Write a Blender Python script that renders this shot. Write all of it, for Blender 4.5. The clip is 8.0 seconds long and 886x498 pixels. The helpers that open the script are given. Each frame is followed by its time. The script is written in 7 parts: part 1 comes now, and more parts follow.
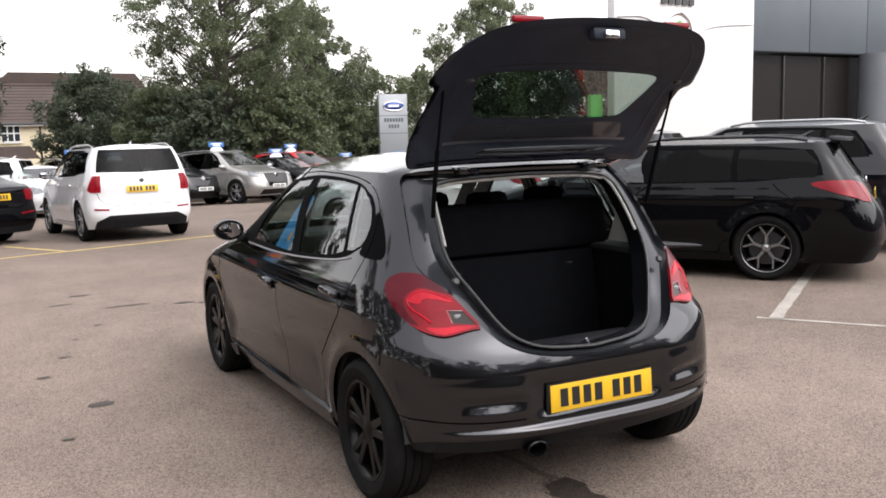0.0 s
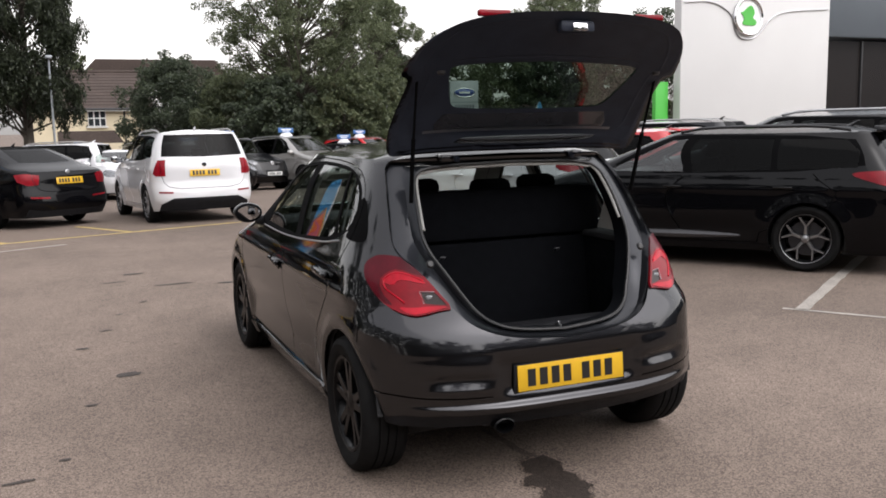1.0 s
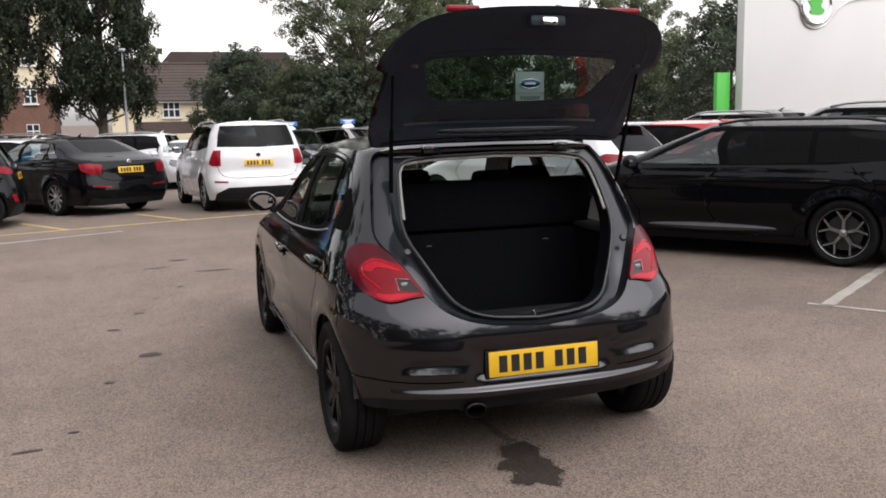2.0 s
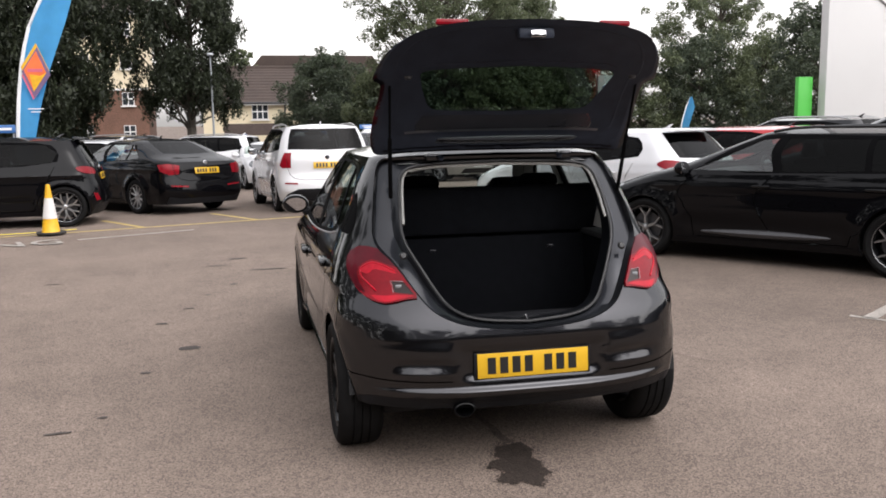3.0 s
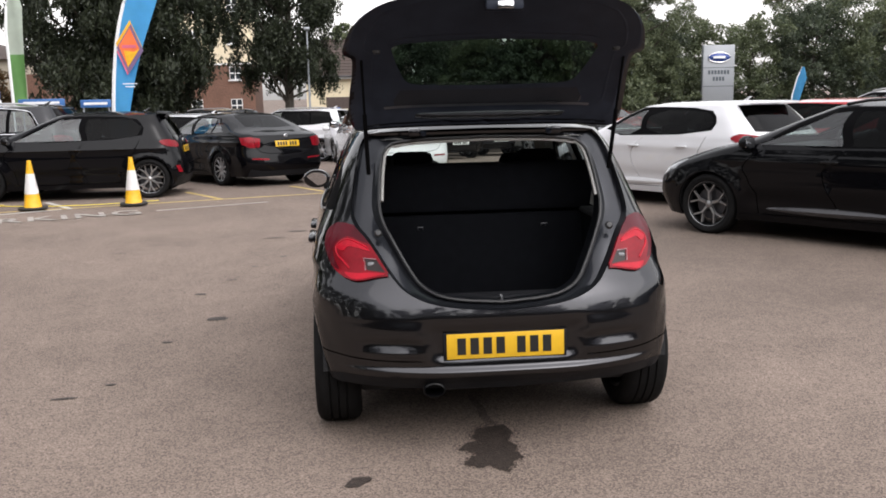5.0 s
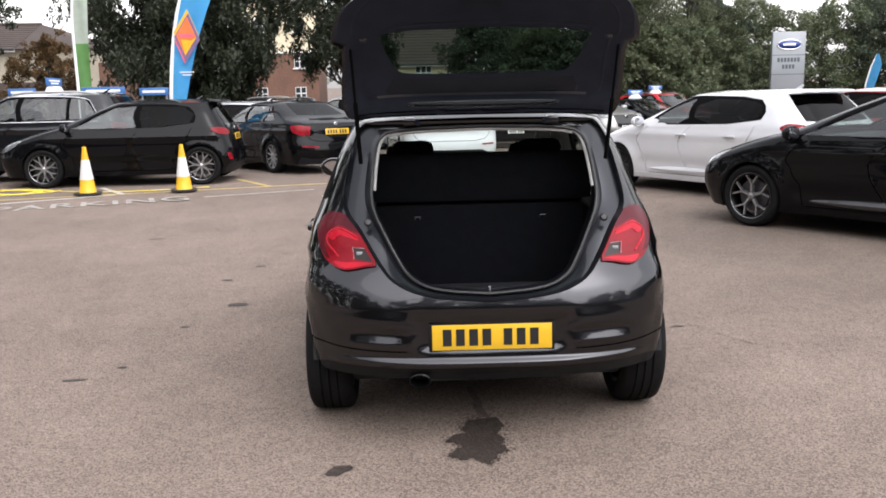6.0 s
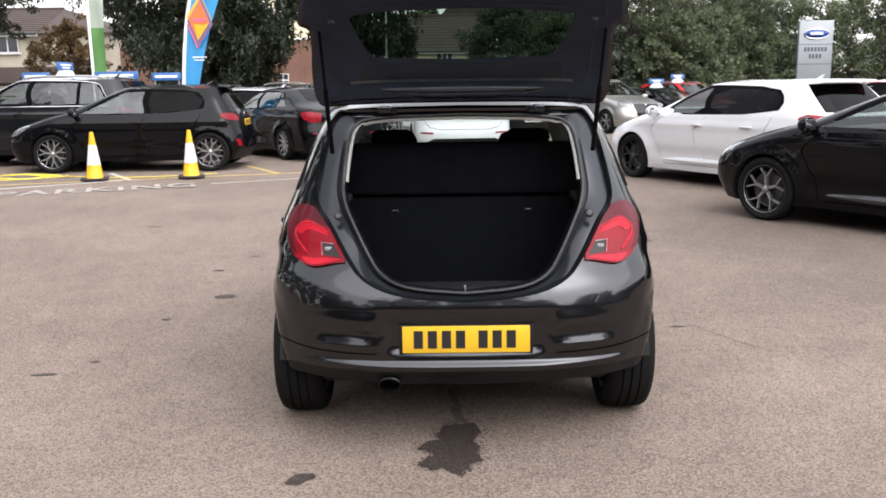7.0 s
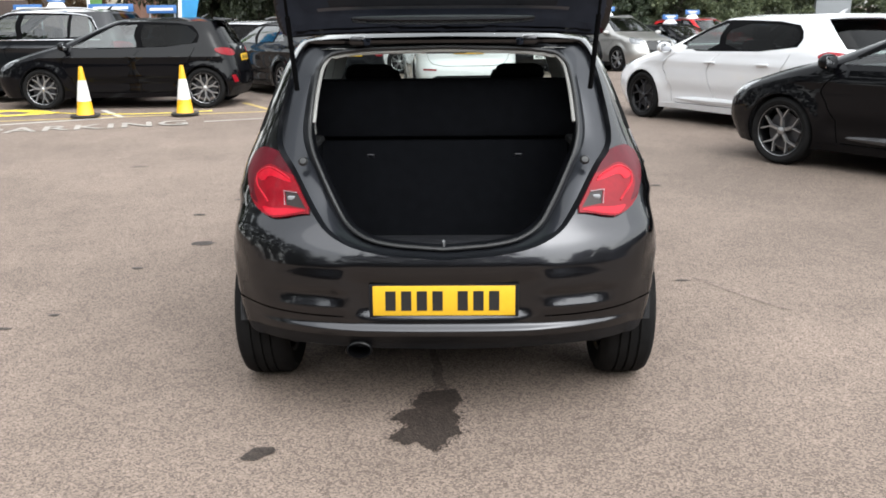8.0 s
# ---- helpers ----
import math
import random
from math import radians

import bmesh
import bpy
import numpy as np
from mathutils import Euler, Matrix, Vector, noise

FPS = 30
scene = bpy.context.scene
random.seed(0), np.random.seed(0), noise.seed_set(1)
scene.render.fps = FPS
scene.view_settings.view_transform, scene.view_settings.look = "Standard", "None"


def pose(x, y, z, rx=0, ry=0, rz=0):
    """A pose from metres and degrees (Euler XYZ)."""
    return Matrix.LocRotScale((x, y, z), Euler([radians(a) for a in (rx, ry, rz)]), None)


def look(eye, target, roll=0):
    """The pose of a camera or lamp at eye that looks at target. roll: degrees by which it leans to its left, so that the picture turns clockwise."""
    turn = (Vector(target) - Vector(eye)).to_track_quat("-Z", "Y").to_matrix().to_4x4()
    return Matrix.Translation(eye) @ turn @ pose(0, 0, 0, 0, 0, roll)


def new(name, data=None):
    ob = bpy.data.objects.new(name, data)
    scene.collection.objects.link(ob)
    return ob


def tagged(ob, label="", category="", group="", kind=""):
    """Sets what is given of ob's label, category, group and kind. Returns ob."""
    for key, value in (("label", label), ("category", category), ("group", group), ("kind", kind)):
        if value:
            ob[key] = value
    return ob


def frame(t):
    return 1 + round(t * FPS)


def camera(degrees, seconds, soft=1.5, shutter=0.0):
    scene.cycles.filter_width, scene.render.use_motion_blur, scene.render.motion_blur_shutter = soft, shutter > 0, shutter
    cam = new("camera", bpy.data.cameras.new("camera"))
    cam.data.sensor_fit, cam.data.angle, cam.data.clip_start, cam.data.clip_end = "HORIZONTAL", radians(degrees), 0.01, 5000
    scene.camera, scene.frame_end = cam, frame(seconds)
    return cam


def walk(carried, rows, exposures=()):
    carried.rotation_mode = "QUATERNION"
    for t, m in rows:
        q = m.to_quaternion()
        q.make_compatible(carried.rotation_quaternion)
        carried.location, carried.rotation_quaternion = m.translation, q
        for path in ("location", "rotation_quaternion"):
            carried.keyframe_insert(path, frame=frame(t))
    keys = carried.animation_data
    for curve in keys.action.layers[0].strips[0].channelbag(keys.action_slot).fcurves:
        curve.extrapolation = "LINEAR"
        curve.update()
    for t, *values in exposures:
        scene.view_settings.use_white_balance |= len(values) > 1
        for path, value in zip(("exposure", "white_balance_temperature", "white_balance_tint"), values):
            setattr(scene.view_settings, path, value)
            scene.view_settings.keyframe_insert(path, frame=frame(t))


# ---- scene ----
cam = camera(52.6, 8.0, 1.75)
METRES, EYE, TILT, LEAN, TURN = 3.025, 1.57, 0.0, 0.0, -29.6
ROWS = [
    (0.0, 0.0, 0.0, 0.0, -0.18, -7.38, 1.42),
    (0.5, 0.065, -0.0134, -0.0004, 2.41, -7.16, 1.38),
    (1.0, 0.1424, -0.0515, 0.0005, 4.8, -8.12, 1.15),
    (1.5, 0.2077, -0.0612, -0.0026, 6.81, -8.58, 1.1),
    (3.0, 0.4241, -0.0891, 0.0068, 15.01, -8.32, 0.84),
    (3.5, 0.4723, -0.0722, 0.0027, 17.03, -8.63, 0.39),
    (4.0, 0.5252, -0.0492, 0.0047, 18.77, -9.17, 0.24),
    (4.5, 0.5608, -0.0262, 0.0071, 20.07, -9.61, 0.77),
    (6.0, 0.7031, 0.0524, 0.006, 26.14, -10.58, 1.1),
    (6.5, 0.7229, 0.108, 0.0052, 27.36, -10.98, 0.95),
    (7.0, 0.7288, 0.1532, 0.0021, 27.67, -11.33, 0.68),
    (7.5, 0.7254, 0.2229, -0.0044, 28.03, -12.86, 0.07),
    (8.0, 0.7032, 0.2897, -0.0103, 28.35, -15.23, 0.44),
]
walk(cam, [(t, pose(0, 0, EYE, TILT, LEAN, TURN) @ pose(METRES * x, METRES * y, METRES * z, 90 + pitch, roll, yaw)) for t, x, y, z, yaw, pitch, roll in ROWS],
     [(0.0, 1.48, 6500, 14), (0.5, 1.22, 6500, 14), (1.0, 1.02, 6500, 14), (1.5, 0.98, 6500, 14), (3.0, 1.14, 6500, 14), (4.5, 1.09, 6500, 14), (6.0, 1.41, 6350, 14), (7.0, 1.61, 6350, 13), (8.0, 1.69, 6300, 8)])

# ---- light ----
world = bpy.data.worlds.new("overcast_sky")
scene.world = world
world.use_nodes = True
wn, wl = world.node_tree.nodes, world.node_tree.links
wn.clear()
sky = wn.new("ShaderNodeTexSky")
sky.sky_type = "NISHITA"
sky.sun_disc = False
SUN_EL, SUN_ROT = radians(52), radians(150)
sky.sun_elevation, sky.sun_rotation = SUN_EL, SUN_ROT
sky.air_density, sky.dust_density, sky.ozone_density = 2.0, 2.0, 1.0
hsv = wn.new("ShaderNodeHueSaturation")
hsv.inputs["Saturation"].default_value = 0.10
bgd = wn.new("ShaderNodeBackground")
bgd.inputs["Strength"].default_value = 0.15
wout = wn.new("ShaderNodeOutputWorld")
wl.new(sky.outputs[0], hsv.inputs["Color"])
wl.new(hsv.outputs[0], bgd.inputs["Color"])
wl.new(bgd.outputs[0], wout.inputs["Surface"])
sun = new("sun", bpy.data.lights.new("sun", "SUN"))
sun.data.energy, sun.data.angle, sun.data.color = 0.7, radians(100), (1.0, 0.97, 0.93)
sun_way = Vector((math.sin(SUN_ROT) * math.cos(SUN_EL), math.cos(SUN_ROT) * math.cos(SUN_EL), math.sin(SUN_EL)))
sun.matrix_world = look(sun_way * 60, (0, 0, 0))


# ---- materials ----
def mat(name, color, rough=0.5, metal=0.0, vary=0.08, scale=6.0, bump=0.0, bump_scale=60.0, coat=0.0, spec=0.5, fine=0.0, fine_scale=120.0, tint=None):
    """A surface with two scales of variation in colour, roughness and relief."""
    m = bpy.data.materials.new(name)
    m.use_nodes = True
    n, l = m.node_tree.nodes, m.node_tree.links
    p = n["Principled BSDF"]
    p.inputs["Metallic"].default_value = metal
    p.inputs["Roughness"].default_value = rough
    p.inputs["Coat Weight"].default_value = coat
    p.inputs["Coat Roughness"].default_value = 0.04
    p.inputs["Specular IOR Level"].default_value = spec
    tc = n.new("ShaderNodeTexCoord")
    big = n.new("ShaderNodeTexNoise")
    big.inputs["Scale"].default_value, big.inputs["Detail"].default_value = scale, 5
    small = n.new("ShaderNodeTexNoise")
    small.inputs["Scale"].default_value, small.inputs["Detail"].default_value = fine_scale, 3
    for t in (big, small):
        l.new(tc.outputs["Object"], t.inputs["Vector"])
    ramp = n.new("ShaderNodeMapRange")
    ramp.inputs[1].default_value, ramp.inputs[2].default_value = 0.3, 0.7
    ramp.inputs[3].default_value, ramp.inputs[4].default_value = 1 - vary, 1 + vary
    l.new(big.outputs["Fac"], ramp.inputs[0])
    ramp2 = n.new("ShaderNodeMapRange")
    ramp2.inputs[1].default_value, ramp2.inputs[2].default_value = 0.3, 0.7
    ramp2.inputs[3].default_value, ramp2.inputs[4].default_value = 1 - fine, 1 + fine
    l.new(small.outputs["Fac"], ramp2.inputs[0])
    mul = n.new("ShaderNodeMath")
    mul.operation = "MULTIPLY"
    l.new(ramp.outputs[0], mul.inputs[0])
    l.new(ramp2.outputs[0], mul.inputs[1])
    mix = n.new("ShaderNodeVectorMath")
    mix.operation = "SCALE"
    mix.inputs[0].default_value = color
    l.new(mul.outputs[0], mix.inputs["Scale"])
    last = mix.outputs[0]
    if tint:
        mx = n.new("ShaderNodeMix")
        mx.data_type = "RGBA"
        mx.inputs["B"].default_value = (*tint, 1)
        l.new(last, mx.inputs["A"])
        l.new(big.outputs["Fac"], mx.inputs["Factor"])
        last = mx.outputs["Result"]
    l.new(last, p.inputs["Base Color"])
    if bump:
        b = n.new("ShaderNodeBump")
        b.inputs["Strength"].default_value, b.inputs["Distance"].default_value = bump, 0.01
        bt = n.new("ShaderNodeTexNoise")
        bt.inputs["Scale"].default_value, bt.inputs["Detail"].default_value = bump_scale, 4
        l.new(tc.outputs["Object"], bt.inputs["Vector"])
        l.new(bt.outputs["Fac"], b.inputs["Height"])
        l.new(b.outputs[0], p.inputs["Normal"])
    return m


def glass_mat(name, tint, gloss=0.06, edge=0.65):
    """A tinted pane: light passes through it, and it mirrors more at a grazing angle."""
    m = bpy.data.materials.new(name)
    m.use_nodes = True
    n, l = m.node_tree.nodes, m.node_tree.links
    n.clear()
    out = n.new("ShaderNodeOutputMaterial")
    tr, gl, mx = n.new("ShaderNodeBsdfTransparent"), n.new("ShaderNodeBsdfGlossy"), n.new("ShaderNodeMixShader")
    tr.inputs["Color"].default_value = (*tint, 1)
    gl.inputs["Roughness"].default_value = 0.01
    lw = n.new("ShaderNodeLayerWeight")
    lw.inputs["Blend"].default_value = 0.5
    pw = n.new("ShaderNodeMath")
    pw.operation = "POWER"
    pw.inputs[1].default_value = 3.6
    l.new(lw.outputs["Facing"], pw.inputs[0])
    ad = n.new("ShaderNodeMath")
    ad.operation, ad.use_clamp = "MULTIPLY_ADD", True
    ad.inputs[1].default_value, ad.inputs[2].default_value = edge, gloss
    l.new(pw.outputs[0], ad.inputs[0])
    l.new(ad.outputs[0], mx.inputs[0])
    l.new(tr.outputs[0], mx.inputs[1])
    l.new(gl.outputs[0], mx.inputs[2])
    l.new(mx.outputs[0], out.inputs["Surface"])
    return m


def lamp_glass(name, color, rough=0.08, vary=0.25):
    m = mat(name, color, 0.32, 0.0, vary, 9, coat=0.16, spec=0.15, fine=0.08, fine_scale=60)
    return m


M = {
    "grey_paint": mat("charcoal_metallic_paint", (0.0205, 0.0206, 0.0240), 0.30, 1.0, 0.06, 2, coat=1.0, spec=0.3, fine=0.12, fine_scale=900),
    "black_paint": mat("black_car_paint", (0.0022, 0.0022, 0.0030), 0.4, 0.0, 0.05, 2, coat=0.5, spec=0.02),
    "dark_paint": mat("dark_slate_paint", (0.007, 0.0078, 0.010), 0.30, 0.4, 0.05, 2, coat=0.9, spec=0.2),
    "white_paint": mat("white_car_paint", (0.60, 0.60, 0.615), 0.25, 0.0, 0.02, 3, coat=1.0),
    "silver_paint": mat("silver_car_paint", (0.34, 0.33, 0.315), 0.3, 0.6, 0.04, 3, coat=1.0),
    "red_paint": mat("red_car_paint", (0.42, 0.012, 0.016), 0.22, 0.1, 0.05, 3, coat=1.0),
    "plastic": mat("black_moulded_plastic", (0.012, 0.0122, 0.0138), 0.5, 0, 0.15, 14, bump=0.15, bump_scale=350, spec=0.12),
    "gloss_black": mat("gloss_black_plastic", (0.004, 0.004, 0.0045), 0.15, 0, 0.05, 10, coat=0.3, spec=0.3),
    "gate_trim": mat("black_grained_trim", (0.0260, 0.0310, 0.0440), 0.45, 0, 0.15, 14, bump=0.12, bump_scale=350, spec=0.14),
    "gate_gloss": mat("glossy_black_housing", (0.030, 0.031, 0.036), 0.20, 0, 0.10, 8, bump=0.02, bump_scale=60, spec=0.6, coat=0.5),
    # sky sheen on a black car's lower door scallop, put into the colour
    "blade_sheen": mat("door_blade_sheen", (0.055, 0.054, 0.058), 0.32, 0.5, 0.08, 14, coat=0.5),
    # pale colour for the highlight along the gate's seal edge
    "seal_sheen": mat("seal_sheen_grey", (0.16, 0.16, 0.17), 0.35, 0.7, 0.1, 20),
    "jamb_paint": mat("charcoal_paint_of_the_jamb", (0.016, 0.0175, 0.0215), 0.34, 0.7, 0.08, 6, coat=0.4, spec=0.2),
    "dark_trim": mat("satin_black_filler", (0.003, 0.003, 0.0034), 0.7, 0, 0.05, 10, spec=0.03),
    "lining": mat("black_trim_lining", (0.009, 0.009, 0.0102), 0.8, 0, 0.15, 12, bump=0.2, bump_scale=250),
    "carpet": mat("black_boot_carpet", (0.0050, 0.0055, 0.0068), 0.95, 0, 0.25, 18, bump=0.6, bump_scale=400, spec=0.04),
    "cloth": mat("dark_seat_cloth", (0.0050, 0.0054, 0.0068), 0.9, 0, 0.2, 20, bump=0.4, bump_scale=500, spec=0.05),
    "headliner": mat("pale_grey_headliner", (0.36, 0.355, 0.34), 0.85, 0, 0.06, 12, bump=0.2, bump_scale=500),
    "rubber": mat("tyre_rubber", (0.009, 0.009, 0.0095), 0.7, 0, 0.2, 18, bump=0.2, bump_scale=160, spec=0.05, tint=(0.014, 0.0137, 0.0135)),
    "seal": mat("rubber_seal", (0.014, 0.014, 0.015), 0.45, 0, 0.1, 30),
    "black_alloy": mat("gloss_black_alloy", (0.003, 0.003, 0.0034), 0.3, 0.0, 0.1, 14, coat=0.12, spec=0.1),
    "alloy": mat("machined_alloy", (0.46, 0.46, 0.47), 0.3, 0.85, 0.08, 14),
    "mid_alloy": mat("grey_alloy", (0.33, 0.33, 0.335), 0.3, 0.85, 0.08, 14),
    "dark_alloy": mat("dark_grey_alloy", (0.05, 0.05, 0.055), 0.35, 0.6, 0.1, 14),
    "steel": mat("brushed_steel", (0.40, 0.40, 0.41), 0.35, 0.95, 0.1, 30),
    "chrome": mat("chrome_trim", (0.75, 0.75, 0.77), 0.08, 1.0, 0.04, 20),
    "mirror": mat("mirror_glass", (0.55, 0.56, 0.58), 0.02, 1.0, 0.01, 5),
    "red_lamp": lamp_glass("red_lamp_lens", (0.19, 0.0018, 0.008)),
    "bright_lamp": lamp_glass("bright_red_lamp_band", (0.42, 0.005, 0.018)),
    "dark_red_lamp": lamp_glass("smoked_red_lamp_lens", (0.075, 0.0014, 0.007)),
    "clear_lamp": mat("clear_lamp_lens", (0.15, 0.155, 0.165), 0.15, 0.3, 0.5, 14, coat=0.8, spec=0.5, fine=0.3, fine_scale=40),
    "yellow_plate": mat("yellow_plate_sheeting", (0.66, 0.39, 0.017), 0.35, 0, 0.04, 30),
    "white_plate": mat("white_plate_sheeting", (0.75, 0.75, 0.73), 0.35, 0, 0.04, 30),
    "plate_black": mat("plate_black_print", (0.012, 0.012, 0.012), 0.4),
    "glass": glass_mat("side_glass", (0.45, 0.51, 0.50), 0.10),
    "privacy": glass_mat("privacy_glass", (0.05, 0.055, 0.057), 0.010, 0.30),
    "screen": glass_mat("windscreen_glass", (0.72, 0.80, 0.76)),
    "orange": mat("orange_print", (0.80, 0.16, 0.04), 0.6, 0, 0.08, 8),
    "white_print": mat("white_print", (0.80, 0.80, 0.80), 0.6, 0, 0.05, 8),
    "blue_flag": mat("blue_flag_cloth", (0.10, 0.43, 0.74), 0.75, 0, 0.08, 3, bump=0.2, bump_scale=20),
    "green_flag": mat("green_flag_cloth", (0.17, 0.36, 0.12), 0.75, 0, 0.08, 3, bump=0.2, bump_scale=20),
    "pale_flag": mat("bleached_flag_cloth", (0.52, 0.58, 0.50), 0.8, 0, 0.10, 3, bump=0.2, bump_scale=20),
    "violet": mat("violet_print", (0.16, 0.10, 0.20), 0.6, 0, 0.08, 8),
    "magenta": mat("pink_print", (0.62, 0.12, 0.20), 0.6, 0, 0.08, 8),
    "blue_board": mat("blue_sign_board", (0.045, 0.14, 0.36), 0.4, 0, 0.06, 6),
    "cone_yellow": mat("yellow_cone_plastic", (0.72, 0.39, 0.01), 0.45, 0, 0.1, 12, fine=0.06),
    "cone_white": mat("white_reflective_sleeve", (0.66, 0.645, 0.63), 0.5, 0, 0.08, 12),
    "cone_base": mat("recycled_black_rubber", (0.025, 0.022, 0.020), 0.85, 0, 0.2, 30, bump=0.4, bump_scale=200),
    "line_white": mat("worn_white_road_paint", (0.44, 0.42, 0.385), 0.8, 0, 0.18, 5, bump=0.4, bump_scale=140, fine=0.25, fine_scale=90),
    "line_faded": mat("faded_white_road_paint", (0.30, 0.275, 0.245), 0.85, 0, 0.22, 4, bump=0.4, bump_scale=140, fine=0.3, fine_scale=70),
    "line_yellow": mat("worn_yellow_road_paint", (0.41, 0.30, 0.10), 0.8, 0, 0.2, 5, bump=0.4, bump_scale=140, fine=0.3, fine_scale=90),
    "hose": mat("yellow_hose", (0.75, 0.60, 0.05), 0.45),
    "render_white": mat("white_wall_panel", (0.62, 0.617, 0.61), 0.55, 0, 0.025, 0.6, bump=0.03, bump_scale=40),
    "slate_panel": mat("slate_grey_cladding", (0.085, 0.10, 0.115), 0.5, 0.1, 0.06, 0.7),
    "pillar_grey": mat("grey_pillar_coat", (0.11, 0.12, 0.135), 0.5, 0, 0.06, 1.0),
    "frame_dark": mat("dark_window_frame", (0.018, 0.018, 0.02), 0.4),
    "shop_glass": mat("dark_showroom_glass", (0.026, 0.023, 0.022), 0.02, 0.0, 0.03, 1, spec=0.8),
    "green_sign": mat("green_sign_panel", (0.06, 0.42, 0.05), 0.45, 0, 0.06, 2),
    "totem": mat("silver_grey_sign_panel", (0.30, 0.315, 0.33), 0.4, 0.3, 0.04, 1),
    "badge_blue": mat("deep_blue_badge", (0.015, 0.045, 0.22), 0.25, 0, 0.05, 8, coat=0.6),
    # darker and greyer than the other house's cream
    "greyer_cream": mat("greyer_cream_render", (0.40, 0.36, 0.285), 0.9, 0, 0.14, 0.6, fine=0.10, fine_scale=30),
    "cream": mat("cream_render", (0.66, 0.575, 0.41), 0.9, 0, 0.08, 0.7, fine=0.06, fine_scale=30),
    "brick": mat("red_brown_brick", (0.150, 0.080, 0.056), 0.9, 0, 0.15, 0.8, fine=0.25, fine_scale=14),
    "roof_tile": mat("brown_roof_tile", (0.050, 0.035, 0.029), 0.9, 0, 0.14, 0.9, bump=0.3, bump_scale=20, fine=0.2, fine_scale=12),
    "upvc": mat("white_window_frame", (0.75, 0.75, 0.74), 0.4),
    "dark_pane": mat("dark_house_pane", (0.03, 0.035, 0.04), 0.05, 0, 0.2, 2),
    "bark": mat("grey_brown_bark", (0.075, 0.064, 0.052), 0.95, 0, 0.25, 3, bump=0.8, bump_scale=14),
    "post": mat("galvanised_post", (0.34, 0.36, 0.38), 0.5, 0.6, 0.08, 4),
    "fence": mat("dark_timber_fence", (0.045, 0.036, 0.030), 0.9, 0, 0.2, 2, bump=0.3, bump_scale=20),
}


def leaf_mat(name, dark, light):
    m = bpy.data.materials.new(name)
    m.use_nodes = True
    n, l = m.node_tree.nodes, m.node_tree.links
    p = n["Principled BSDF"]
    p.inputs["Roughness"].default_value = 0.55
    p.inputs["Transmission Weight"].default_value = 0.0
    geo = n.new("ShaderNodeNewGeometry")
    ramp = n.new("ShaderNodeValToRGB")
    ramp.color_ramp.elements[0].color, ramp.color_ramp.elements[1].color = (*dark, 1), (*light, 1)
    l.new(geo.outputs["Random Per Island"], ramp.inputs["Fac"])
    l.new(ramp.outputs["Color"], p.inputs["Base Color"])
    tr, mx = n.new("ShaderNodeBsdfTranslucent"), n.new("ShaderNodeMixShader")
    l.new(ramp.outputs["Color"], tr.inputs["Color"])
    mx.inputs[0].default_value = 0.4
    l.new(p.outputs[0], mx.inputs[1])
    l.new(tr.outputs[0], mx.inputs[2])
    l.new(mx.outputs[0], n["Material Output"].inputs["Surface"])
    return m


M["leaf"] = leaf_mat("summer_leaf", (0.060, 0.078, 0.042), (0.158, 0.182, 0.095))
M["leaf_dark"] = leaf_mat("dark_evergreen_leaf", (0.034, 0.047, 0.031), (0.086, 0.108, 0.062))
M["leaf_birch"] = leaf_mat("birch_leaf", (0.015, 0.021, 0.011), (0.044, 0.056, 0.028))
M["leaf_rust"] = leaf_mat("rusty_leaf", (0.06, 0.05, 0.02), (0.17, 0.085, 0.030))


